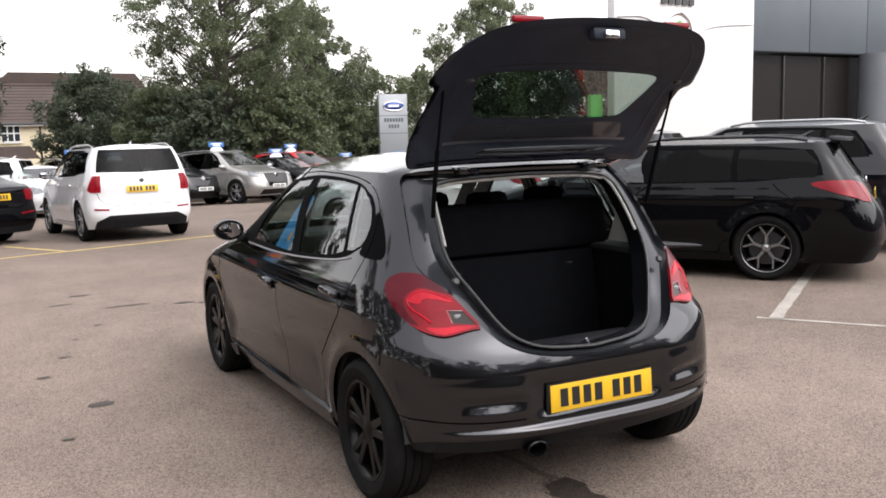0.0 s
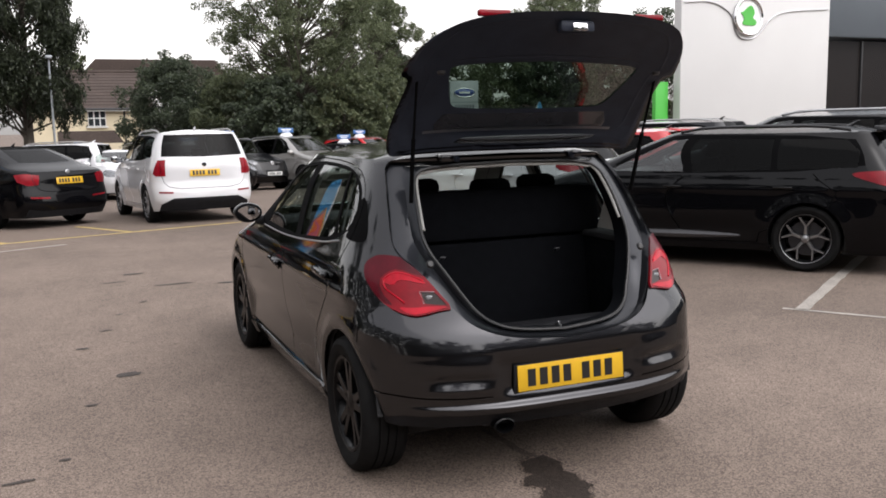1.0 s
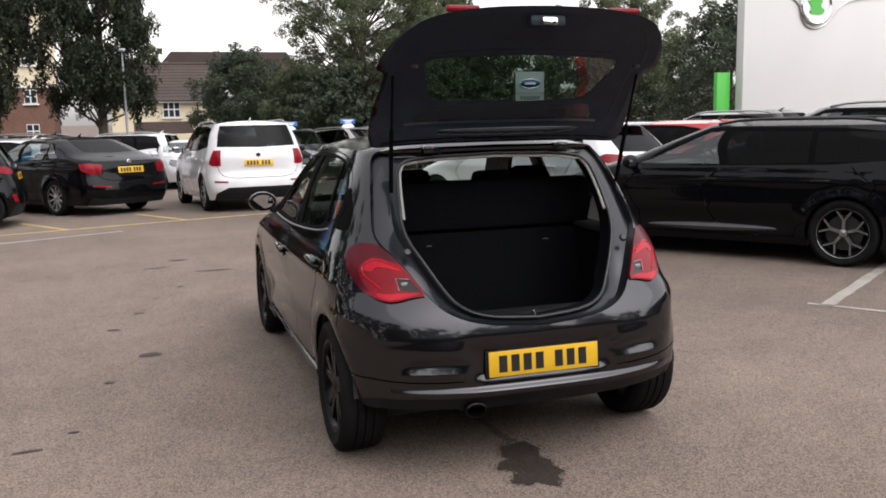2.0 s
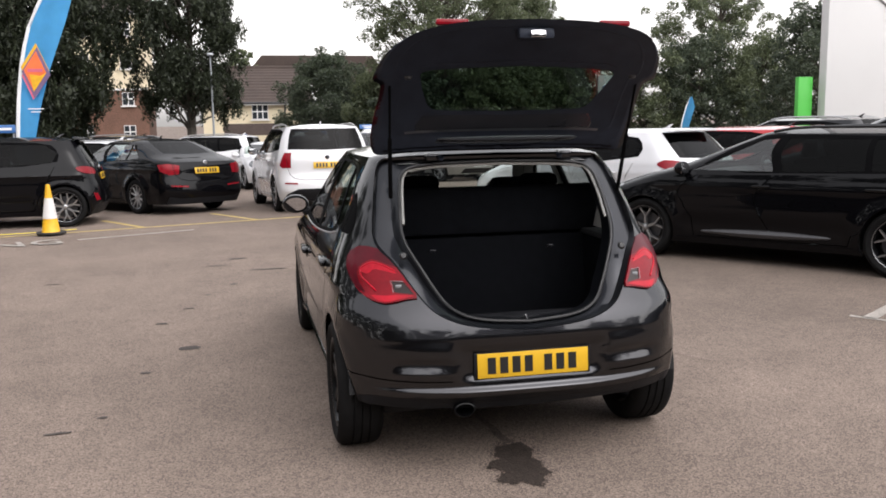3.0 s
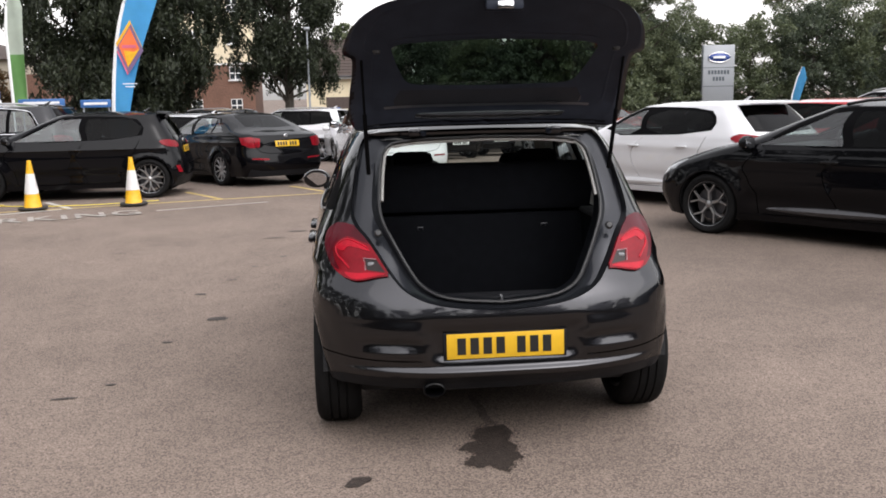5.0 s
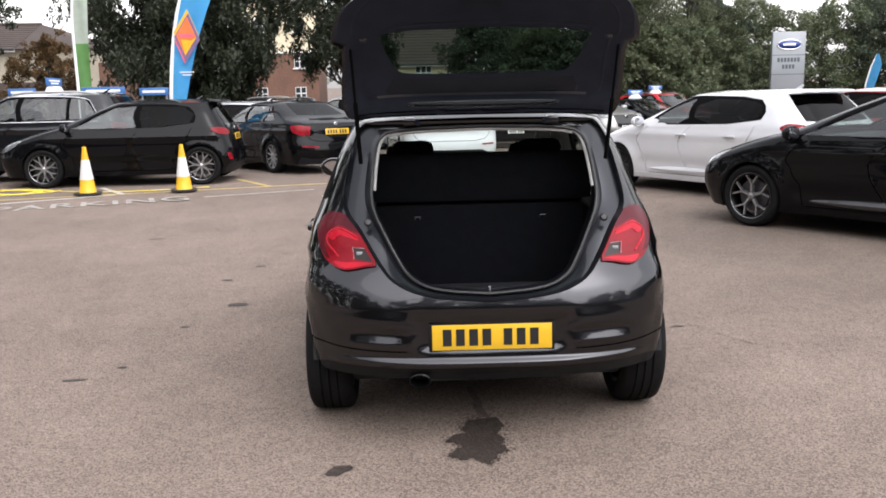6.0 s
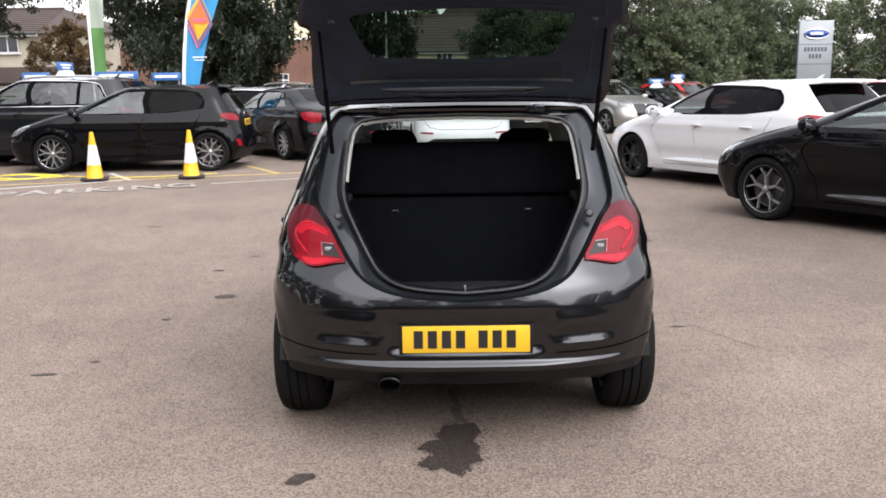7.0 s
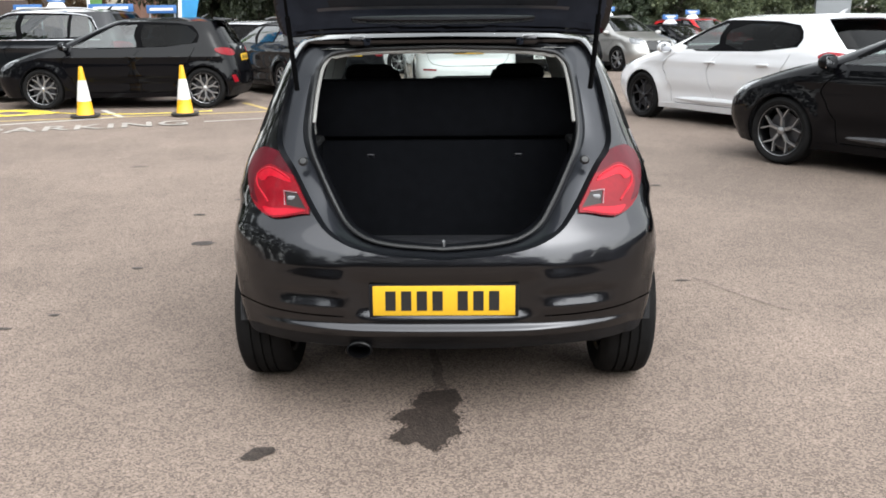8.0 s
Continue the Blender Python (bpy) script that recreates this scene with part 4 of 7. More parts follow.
def hero_skin():
    hw = [(0.19, 0.79), (0.28, 0.832), (0.42, 0.848), (0.60, 0.860), (0.74, 0.866), (0.84, 0.863), (0.90, 0.853), (0.95, 0.834), (1.0, 0.808), (1.1, 0.768), (1.2, 0.727), (1.3, 0.683), (1.40, 0.622)]
    yr = [(0.19, 0.17), (0.27, 0.075), (0.33, 0.038), (0.36, 0.022), (0.40, 0.014), (0.46, 0.006), (0.50, 0.003), (0.54, 0.003), (0.58, 0.007), (0.62, 0.017), (0.655, 0.034), (0.69, 0.056), (0.73, 0.085), (0.77, 0.108), (0.80, 0.122), (0.95, 0.20), (1.05, 0.258), (1.2, 0.35), (1.33, 0.45), (1.40, 0.54)]
    yf = [(0.19, 3.90), (0.42, 4.02), (0.6, 4.0), (0.72, 3.88), (0.86, 3.45), (0.96, 3.02), (1.02, 2.85), (1.40, 2.08)]
    lr = [(0.19, 0.40), (0.5, 0.46), (0.8, 0.50), (1.0, 0.52), (1.2, 0.46), (1.40, 0.38)]
    nr = [(0.19, 2.9), (0.6, 2.7), (1.0, 2.7), (1.40, 3.0)]
    lf = [(0.19, 0.60), (0.7, 0.70), (0.95, 0.60), (1.40, 0.40)]
    nf = [(0.19, 2.5), (0.95, 2.7), (1.40, 3.0)]

    def relief(p):
        x, y, z = p.T
        o = np.zeros(len(p))
        for yc in (0.60, 3.14):
            r = np.hypot(y - yc, z - 0.305)
            o += 0.014 * np.exp(-((r - 0.375) / 0.04) ** 2) * (z < 0.85) * (x > 0.7)
        mid = np.clip((y - 1.05) / 0.1, 0, 1) * np.clip((2.75 - y) / 0.1, 0, 1)
        o -= 0.016 * np.exp(-((z - 0.44) / 0.10) ** 2) * mid
        o += 0.010 * np.exp(-((z - 0.815) / 0.022) ** 2) * np.clip((y - 0.35) / 0.2, 0, 1) * (y < 3.2)
        back, ax = np.clip((0.47 - y) / 0.16, 0, 1), np.abs(x)
        # the full shoulders under the lamps
        wide = np.clip((ax - 0.40) / 0.22, 0, 1)
        wide = wide * wide * (3 - 2 * wide)
        o += 0.024 * np.exp(-((z - 0.700) / 0.070) ** 2) * wide * back
        # between the lamps the bumper stands more upright
        o += 0.22 * np.clip(z - 0.612, 0, 0.06) * (1 - wide) * back
        # the lip along the bumper's foot, which dies away towards the wheels
        lip = np.clip((z - 0.325) / 0.05, 0, 1) / (1 + np.exp((z - 0.398) / 0.0035))
        o += 0.026 * lip * np.clip((0.73 - ax) / 0.42, 0, 1) ** 0.8 * back
        # the recess for the number plate, and the scoops beside it
        scoop = 1 / (1 + np.exp((np.abs(ax - 0.495) - 0.118) / 0.020))
        o -= 0.022 * scoop * np.clip((z - 0.468) / 0.046, 0, 1) / (1 + np.exp((z - 0.522) / 0.009)) * back
        rec = 1 / (1 + np.exp((ax - 0.332 - 0.30 * np.clip(z - 0.5, -0.1, 0.1)) / 0.015)) / (1 + np.exp((z - 0.586) / 0.014)) / (1 + np.exp((0.438 - z) / 0.010)) * back
        o -= 0.028 * rec
        return o

    return Skin(hw, yr, yf, lr, nr, lf, nf, 1.40, 0.075, 0.045, relief, 0.66)


def build_hero():
    car = thing("hatchback", HERO, "dark grey five-door hatchback with its tailgate standing open, on the tarmac", "car")
    skin = hero_skin()
    paint = M["grey_paint"]
    R, yar, yaf = 0.308, 0.60, 3.14

    def arch(yc, r=0.343, n=30):
        return [(yc + r * math.cos(a), max(0.18, R + r * math.sin(a))) for a in np.linspace(-0.42, math.pi + 0.42, n)]

    def rear(pts):
        return [(x, z, "r") for x, z in pts]

    wt = 1.352
    front_door = [(2.76, 0.30), (2.80, 0.60), (2.74, 0.90), (2.60, 0.975), (2.35, 1.12), (2.12, 1.27), (1.92, 1.365), (1.56, 1.388), (1.54, 1.20), (1.60, 0.96), (1.655, 0.80), (1.65, 0.60), (1.60, 0.30)]
    rear_door = [(1.60, 0.30), (1.65, 0.60), (1.655, 0.80), (1.60, 0.96), (1.54, 1.20), (1.56, 1.388), (1.25, 1.385), (1.0, 1.372), (0.82, 1.34), (0.70, 1.27), (0.66, 1.18), (0.655, 1.08), (0.69, 0.98), (0.75, 0.84), (0.90, 0.70), (1.05, 0.55), (1.06, 0.42), (1.08, 0.30)]
    rear_door = rear_door[:6] + chaikin(rear_door[6:16], 2, False) + rear_door[16:]
    front_door = front_door[:3] + chaikin(front_door[3:8], 2, False) + front_door[8:]
    lamp = [(0.484, 0.787, "r"), (0.54, 0.873, "r"), (0.578, 0.942, "r"), (0.612, 0.985, "r"), (0.66, 1.000, "r"), (0.70, 1.002, "r"), (0.455, 0.996), (0.482, 0.968), (0.452, 0.92), (0.395, 0.87), (0.325, 0.818), (0.70, 0.782, "r"), (0.645, 0.762, "r"), (0.60, 0.768, "r"), (0.54, 0.783, "r")]
    areas = []
    areas += [("lower_trim", [(0, 0.25, "r"), (0.80, 0.25, "r"), (0.40, 0.25), (0.40, 0.345), (0.72, 0.362, "r"), (0, 0.372, "r")], 0)]
    areas += [("bumper", [(0, 0.372, "r"), (0.72, 0.362, "r"), (0.40, 0.345), (0.38, 0.42), (0.40, 0.70), (0.33, 0.80), (0.60, 0.79, "r"), (0.45, 0.80, "r"), (0, 0.80, "r")], 0)]
    areas += [("sill", [(1.0, 0.18), (2.9, 0.18), (2.9, 0.275), (1.0, 0.285)], 0)]
    areas += [("front_door", front_door, 0), ("rear_door", rear_door, 0)]
    areas += [("window_trim", [(2.62, 0.962), (2.36, 1.11), (2.13, 1.255), (1.93, 1.348), (1.55, 1.372), (1.25, 1.370), (1.0, 1.356), (0.84, 1.322), (0.725, 1.262), (0.685, 1.18), (0.68, 1.10), (0.80, 1.04), (1.0, 1.005), (1.66, 0.965)], 2)]
    areas += [("front_window", [(2.24, 0.992), (2.20, 1.08), (2.08, 1.20), (1.97, 1.28), (1.84, 1.332), (1.615, 1.350), (1.525, 0.986)], 0)]
    areas += [("rear_window", [(1.43, 0.994), (1.515, 1.356), (1.20, 1.354), (1.00, 1.342), (0.90, 1.052), (1.00, 1.024)], 0)]
    areas += [("quarter_window", [(0.975, 1.338), (0.90, 1.322), (0.82, 1.290), (0.755, 1.245), (0.718, 1.19), (0.708, 1.13), (0.745, 1.085), (0.80, 1.064), (0.875, 1.056)], 0)]
    # dark patch just behind the quarter window
    areas += [("quarter_patch", [(0.672, 1.235), (0.712, 1.23), (0.715, 1.09), (0.74, 1.05), (0.59, 1.040), (0.535, 1.055), (0.590, 1.15)], 2)]
    areas += [("windscreen", [(0, 1.03, "f"), (0.70, 1.03, "f"), (0.52, 1.385, "f"), (0, 1.385, "f")], 0)]
    areas += [("tail_lamp", lamp, 1)]
    areas += [("upper_lens", [(0.562, 0.915, "r"), (0.578, 0.942, "r"), (0.612, 0.985, "r"), (0.66, 1.000, "r"), (0.70, 1.002, "r"), (0.455, 0.996), (0.482, 0.968), (0.452, 0.92), (0.395, 0.87), (0.325, 0.818), (0.70, 0.80, "r"), (0.335, 0.850), (0.375, 0.90), (0.365, 0.935), (0.66, 0.948, "r"), (0.61, 0.928, "r")], 1)]
    areas += [("reverse_lens", [(0.508, 0.803, "r"), (0.545, 0.855, "r"), (0.598, 0.858, "r"), (0.590, 0.812, "r")], 0)]
    areas += [("light_strip", [(0.574, 0.897, "r"), (0.61, 0.917, "r"), (0.66, 0.934, "r"), (0.358, 0.924), (0.366, 0.898), (0.69, 0.880, "r"), (0.667, 0.908, "r"), (0.62, 0.899, "r"), (0.572, 0.888, "r")], 1)]
    areas += [("light_band", [(0.500, 0.797, "r"), (0.56, 0.803, "r"), (0.64, 0.795, "r"), (0.69, 0.800, "r"), (0.67, 0.780, "r"), (0.645, 0.768, "r"), (0.60, 0.774, "r"), (0.54, 0.788, "r")], 1)]
    areas.append((None, [(-0.001, 1.42, "d")] + rear(chaikin(GATE_OUT, 2, False)) + [(-0.001, 0.645, "d")], 0))
    glass_edge = [(0, 1.258, "r"), (0.34, 1.252, "r"), (0.395, 1.235, "r"), (0.430, 1.17, "r"), (0.462, 1.08, "r"), (0.472, 1.02, "r"), (0.45, 0.992, "r"), (0.37, 0.978, "r"), (0, 0.965, "r")]
    gate_edge = [(0, 1.404), (0.53, 1.402), (0.600, 1.392), (0.624, 1.355), (0.630, 1.26), (0.628, 1.17), (0.624, 1.10), (0.626, 1.066), (0.670, 1.044), (0.660, 1.00), (0.646, 0.95), (0.622, 0.90), (0.588, 0.855), (0.54, 0.812), (0.45, 0.775), (0.32, 0.754), (0.18, 0.744), (0, 0.740)]
    gate_areas = [("tailgate", [(-0.001, 1.404, "d")] + rear(chaikin(gate_edge, 2, False)) + [(-0.001, 0.740, "d")], 0), ("glass", [(-0.001, 1.258, "d")] + rear(chaikin([p[:2] for p in glass_edge], 2, False)) + [(-0.001, 0.965, "d")], 0)]
    for yc in (yar, yaf):
        areas.append((None, arch(yc), 0))
    lines = [(front_door, 0, True), (rear_door[2:], 0, False),
             ([(0.40, 0.72), (0.385, 0.64)], 0, False),
             ([(0.37, 0.433, "r"), (0.52, 0.434, "r"), (0.66, 0.440, "r"), (0.76, 0.450, "r"), (0.36, 0.464)], 1, False)]
    areas.append((None, [(0, 0.18, "r"), (0.80, 0.18, "r"), (0.42, 0.18), (0.42, 0.325), (0.22, 0.318), (0.70, 0.305, "r"), (0, 0.285, "r")], 0))
    fine = [0.388 + 0.003 * i for i in range(19)] + [0.45 + 0.006 * i for i in range(32)]
    D, F, lab, names = cut_skin(skin, areas, lines, 0.03, 0.02, 0.006, fine)
    kinds = {"body": (paint, 0, 0), "bumper": (paint, 0.0, 0), "lower_trim": (M["plastic"], -0.004, 0), "sill": (paint, 0.012, 1), "front_door": (paint, 0, 1), "rear_door": (paint, 0, 1),
             "window_trim": (M["dark_trim"], -0.001, 1), "front_window": (M["glass"], -0.004, 1), "rear_window": (M["glass"], -0.004, 1), "quarter_window": (M["glass"], -0.004, 1),
             "windscreen": (M["screen"], -0.003, 0), "tail_lamp": (M["red_lamp"], 0.010, 1), "upper_lens": (M["dark_red_lamp"], 0.008, 1), "reverse_lens": (M["smoked_lamp"], 0.006, 1), "light_band": (M["bright_lamp"], 0.012, 1), "light_strip": (M["bright_lamp"], 0.012, 1), "quarter_patch": (M["dark_trim"], 0.001, 1)}
    made = {}
    for i, nm in enumerate(names):
        t = F[lab == i]
        if not len(t):
            continue
        mt, off, two = kinds[nm]
        for sd in ((1, -1) if two else (0,)):
            ob = part(nm, panel_mesh(skin, D, t, off, sd), mt, car)
            made[nm, sd] = ob
            if nm in ("front_window", "rear_window", "quarter_window", "windscreen"):
                ob.visible_shadow = False
    idx = {nm: i for i, nm in enumerate(names)}
    solid = np.isin(lab, [i for nm, i in idx.items() if nm not in ("front_window", "rear_window", "quarter_window", "windscreen")])
    high = D[F].mean(1)[:, 1] > 1.08
    part("lining", panel_mesh(skin, D, F[solid & ~high], -0.035, 0, 0), M["lining"], car)
    part("headliner", panel_mesh(skin, D, F[solid & high], -0.035, 0, 0), M["headliner"], car, "pale grey headliner")

    # the light guide inside each lamp, and the pale edge of the reversing lens
    guide = chaikin([skin.place(p) for p in ((0.578, 0.900, "r"), (0.61, 0.918, "r"), (0.66, 0.936, "r"), (0.355, 0.926), (0.362, 0.900), (0.335, 0.868), (0.69, 0.842, "r"), (0.665, 0.815, "r"))], 2, False)
    edge = [skin.place(p) for p in ((0.594, 0.812, "r"), (0.602, 0.860, "r"), (0.547, 0.857, "r"))]
    for sd in (1, -1):
        flip = Vector((sd, 1, 1))
        part("light_guide", tube([Vector(p) * flip for p in skin.at(*np.array(guide).T, 0.010)], 0.0045, 8), M["bright_lamp"], car)
        part("lens_edge", tube([Vector(p) * flip for p in skin.at(*np.array(edge).T, 0.0085)], 0.0024, 6), M["totem"], car)
        bulb = Vector(skin.at(*np.array([skin.place((0.570, 0.838, "r"))]).T, 0.006)[0]) * flip
        part("reverse_bulb", box(bmesh.new(), *bulb, 0.030, 0.012, 0.016, 0.005), M["totem"], car)

    # tailgate, swung up about its hinge
    swing = Matrix.Translation(HINGE) @ Matrix.Rotation(radians(SWING), 4, "X") @ Matrix.Translation(-HINGE)
    DG, FG, LG, NG = cut_skin(skin, gate_areas, [], 0.03, 0.025, 0.006)
    tg, tglass = FG[LG == NG.index("tailgate")], FG[LG == NG.index("glass")]

    mid_z = np.linspace(0.60, 1.48, 60)
    mid_y = skin.at(np.zeros(60), np.minimum(mid_z, 1.399))[:, 1]

    def wings(bm):
        # the gate carries spoiler wings, which make it as wide at the hinge as lower down
        for v in bm.verts:
            k = min(1.0, max(0.0, (v.co.z - 1.12) / 0.26))
            v.co.x *= 1 + 0.035 * k * k * (3 - 2 * k)
            yc = float(np.interp(v.co.z, mid_z, mid_y))
            v.co.y = yc + (v.co.y - yc) * 0.10
        return bm

    gate = part("tailgate", wings(panel_mesh(skin, DG, tg, 0.0, 0, 0.03)), paint, car, "tailgate standing open")
    gate.matrix_local = swing
    part("inner_trim", wings(panel_mesh(skin, DG, tg, -0.055, 0, -0.052)), M["gate_trim"], gate, "black plastic inner trim")
    gl = part("rear_screen", wings(panel_mesh(skin, DG, tglass, -0.012, 0, 0.0)), M["gate_glass"], gate)
    half = [Vector(p) + Vector((0, 0.03, 0)) for p in skin.at(*np.array(skin.outline(rear(chaikin([p[:2] for p in glass_edge], 2, False)), 0, 0.03, False)).T)]
    part("screen_frame", wings(tube(half + [Vector((-p.x, p.y, p.z)) for p in half[-2:0:-1]], 0.016, 8, True)), M["gate_trim"], gate)
    seam = [(x * 0.90, 1.075 + (z - 1.075) * 0.90) for x, z in chaikin(gate_edge, 2, False)]
    half = [Vector(p) for p in skin.at(*np.array([skin.place((x, z, "r")) for x, z in seam]).T, -0.058)]
    part("trim_seam", wings(tube(half + [Vector((-p.x, p.y, p.z)) for p in half[-2:0:-1]], 0.007, 8, True)), M["gate_trim"], gate)
    inner = skin.at(np.zeros(3), np.array([0.72, 0.85, 1.37]))
    latch = part("latch", box(bmesh.new(), 0, inner[0][1] + 0.062, 0.742, 0.066, 0.030, 0.014, 0.004), M["chrome"], gate, "bright steel latch")
    for k in (-1, 0, 1):
        part("latch_prong", box(bmesh.new(), 0.024 * k, inner[0][1] + 0.066, 0.762 - 0.004 * abs(k), 0.015, 0.022, 0.032, 0.004), M["chrome"], latch)
    part("latch_cover", box(bmesh.new(), 0, inner[0][1] + 0.055, 0.775, 0.16, 0.05, 0.05, 0.015), M["gate_trim"], gate)
    def trim_panel(pts, off, soft=1):
        """A panel of the gate's inner side, over the stretch of skin given."""
        DP, FP, LP, NP = cut_skin(skin, [("panel", pts, soft)], [], 0.04, 0.03, 0.006)
        return wings(panel_mesh(skin, DP, FP[LP == NP.index("panel")], off, 0, -0.012))

    part("lamp_housing", trim_panel([(-0.001, 1.285, "d"), *rear([(0.42, 1.281), (0.445, 1.33), (0.435, 1.352)]), (-0.001, 1.356, "d")], -0.068, 0), M["gate_gloss"], gate, "glossy black housing of the high brake lamp")
    lip = prism(chaikin([(-0.36, 1.495), (-0.30, 1.488), (0, 1.484), (0.30, 1.488), (0.36, 1.495), (0.30, 1.501), (0, 1.505), (-0.30, 1.501)], 2), 0.07, pose(0, 0.385, 1.495, -16) @ pose(0, 0, -1.495), 0.002)
    part("housing_lip", lip, M["gate_gloss"], gate, "glossy lip of the housing").matrix_local = swing.inverted()
    # highlight on the gate's seal edge, shaped as a thin pale strip
    bar = [Vector(p) for p in skin.at(*np.array([skin.place((x, 1.366, "r")) for x in np.linspace(0, 0.49, 14)]).T, -0.066)]
    part("seal_highlight", wings(tube([Vector((-p.x, p.y, p.z)) for p in bar[:0:-1]] + bar, 0.006, 8)), M["seal_sheen"], gate)
    for sd in (1, -1):
        part("trim_knob", lathe([(0.001, 0.02), (0.012, 0.018), (0.016, 0)], 12, "z"), M["gate_trim"], gate).matrix_local = pose(sd * 0.30, 0.565, 1.375, -60)
    for sd in (1, -1):
        part("reflector_strip", box(bmesh.new(), sd * 0.36, skin.at(np.zeros(1), np.array([0.785]))[0][1] - 0.030, 0.778, 0.14, 0.026, 0.026, 0.008), M["red_lamp"], gate, "small red strip")
        part("bump_stop", lathe([(0.001, 0.014), (0.014, 0.012), (0.018, 0)], 14, "z"), M["seal"], gate).matrix_local = pose(sd * 0.52, 0.26, 0.97, -90)
        part("gate_hinge", box(bmesh.new(), sd * 0.34, 0.575, 1.405, 0.06, 0.09, 0.035, 0.01), paint, car)

    # jamb round the boot opening
    def ring(pts):
        half = chaikin(pts, 2, False)
        return half + [(-x, z) for x, z in half[-2:0:-1]]

    outer, inn = ring(GATE_OUT), ring(GATE_IN)
    bm = bmesh.new()
    rings = []
    for t, dep in ((0.0, 0.0), (0.06, 0.02), (0.12, 0.045), (0.45, 0.055), (0.75, 0.075), (0.88, 0.06), (1.0, 0.055), (1.02, 0.10), (1.02, 0.16)):
        row = []
        for (x0, z0), (x1, z1) in zip(outer, inn):
            x, z = x0 + (x1 - x0) * t, z0 + (z1 - z0) * t
            s0, v0 = skin.place((abs(x0), z0, "r"))
            s1, v1 = skin.place((abs(x1), z1, "r"))
            y = skin.base([s0 + (s1 - s0) * t], [v0 + (v1 - v0) * t])[0][1]
            low = max(0.0, min(1.0, (0.80 - z) / 0.1))
            row.append(bm.verts.new((x, y + dep * (1 - 0.35 * low), z)))
        rings.append(row)
    for a, b in zip(rings, rings[1:]):
        for i in range(len(a)):
            bm.faces.new((a[i], a[(i + 1) % len(a)], b[(i + 1) % len(a)], b[i]))
    seal_line = [Vector(v.co) for v in rings[6]]
    bmesh.ops.recalc_face_normals(bm, faces=bm.faces)
    part("boot_jamb", bm, M["jamb_paint"], car)
    part("boot_seal", tube([p + Vector((0, -0.004, 0)) for p in seal_line], 0.008, 8, True), M["seal"], car)
    up = sorted((i for i, p in enumerate(seal_line)), key=lambda i: i)
    n = len(seal_line)
    start = next(i for i in range(n // 2, n) if seal_line[i].z > 1.085)
    loop = [seal_line[(start + k) % n] for k in range(n)]
    loop = loop[:next(k for k, p in enumerate(loop) if p.z < 1.085)]
    part("pillar_trim", tube([Vector((p.x * 0.972, p.y + 0.004, p.z - (0.014 if abs(p.x) < 0.45 else 0))) for p in loop], 0.0075, 8), M["headliner"], car, "pale grey edge of the pillar trim")
    part("striker", tube([(0, 0.16, 0.672), (0, 0.125, 0.695), (0, 0.115, 0.685), (0, 0.115, 0.660)], 0.005, 8), M["steel"], car)
    part("sill_cover", box(bmesh.new(), 0, 0.21, 0.672, 0.62, 0.12, 0.02, 0.008), M["plastic"], car)
    part("boot_floor", box(bmesh.new(), 0, 0.46, 0.47, 1.06, 0.62, 0.03, 0.006), M["carpet"], car)
    part("boot_back_wall", box(bmesh.new(), 0, 0.20, 0.565, 1.04, 0.05, 0.19, 0.01), M["carpet"], car)
    for sd in (1, -1):
        part("boot_side", prism([(0.27, 0.46), (0.80, 0.46), (0.84, 0.98), (0.44, 0.98), (0.33, 0.80)], 0.05, pose(sd * 0.53 - (0.05 if sd < 0 else 0), 0, 0, 0, 0, 0) @ Matrix(((0, 1, 0, 0), (1, 0, 0, 0), (0, 0, 1, 0), (0, 0, 0, 1))), 0.01), M["carpet"], car)
        part("parcel_ledge", box(bmesh.new(), sd * 0.59, 0.66, 0.985, 0.14, 0.36, 0.03, 0.01), M["lining"], car)
        part("pillar_panel", prism([(0.47, 1.02), (0.68, 1.02), (0.60, 1.20)], 0.012, pose(sd * 0.548, 0, 0, 0, 0, 0) @ Matrix(((0, 1, 0, 0), (1, 0, 0, 0), (0, 0, 1, 0), (0, 0, 0, 1))), 0.004), M["headliner"], car)
        part("buffer", lathe([(0.001, 0.010), (0.012, 0.009), (0.017, 0.003), (0.019, 0)], 16, "z"), M["seal"], car).matrix_local = pose(sd * 0.535, 0.288, 0.968, 62)
        part("gas_strut", tube([(sd * 0.566, 0.415, 1.225), (sd * 0.572, 0.38, 1.36), (sd * 0.577, 0.34, 1.50)], 0.010, 8), M["dark_trim"], car)
        part("strut_rod", tube([(sd * 0.577, 0.34, 1.50), (sd * 0.585, 0.262, 1.74)], 0.006, 8), M["dark_trim"], car)
        part("seat_hook", tube([(sd * 0.312 - 0.012, 0.70, 0.915), (sd * 0.312 - 0.012, 0.675, 0.93), (sd * 0.312 + 0.012, 0.675, 0.93), (sd * 0.312 + 0.012, 0.70, 0.915)], 0.003, 8), M["dark_alloy"], car)
    part("rear_seat_back", box(bmesh.new(), 0, 0, 0.26, 1.24, 0.10, 0.52, 0.03), M["cloth"], car).matrix_local = pose(0, 0.76, 0.46, -8)
    part("rear_seat_top", box(bmesh.new(), 0, 0, 0.12, 1.26, 0.12, 0.26, 0.045), M["cloth"], car).matrix_local = pose(0, 0.815, 0.985, -8)
    for x in (-0.33, 0.33):
        part("rear_headrest", box(bmesh.new(), 0, 0, 0, 0.22, 0.09, 0.09, 0.04), M["cloth"], car).matrix_local = pose(x, 0.93, 1.245)
        seat(car, x * 1.08, 1.95, 0.30)
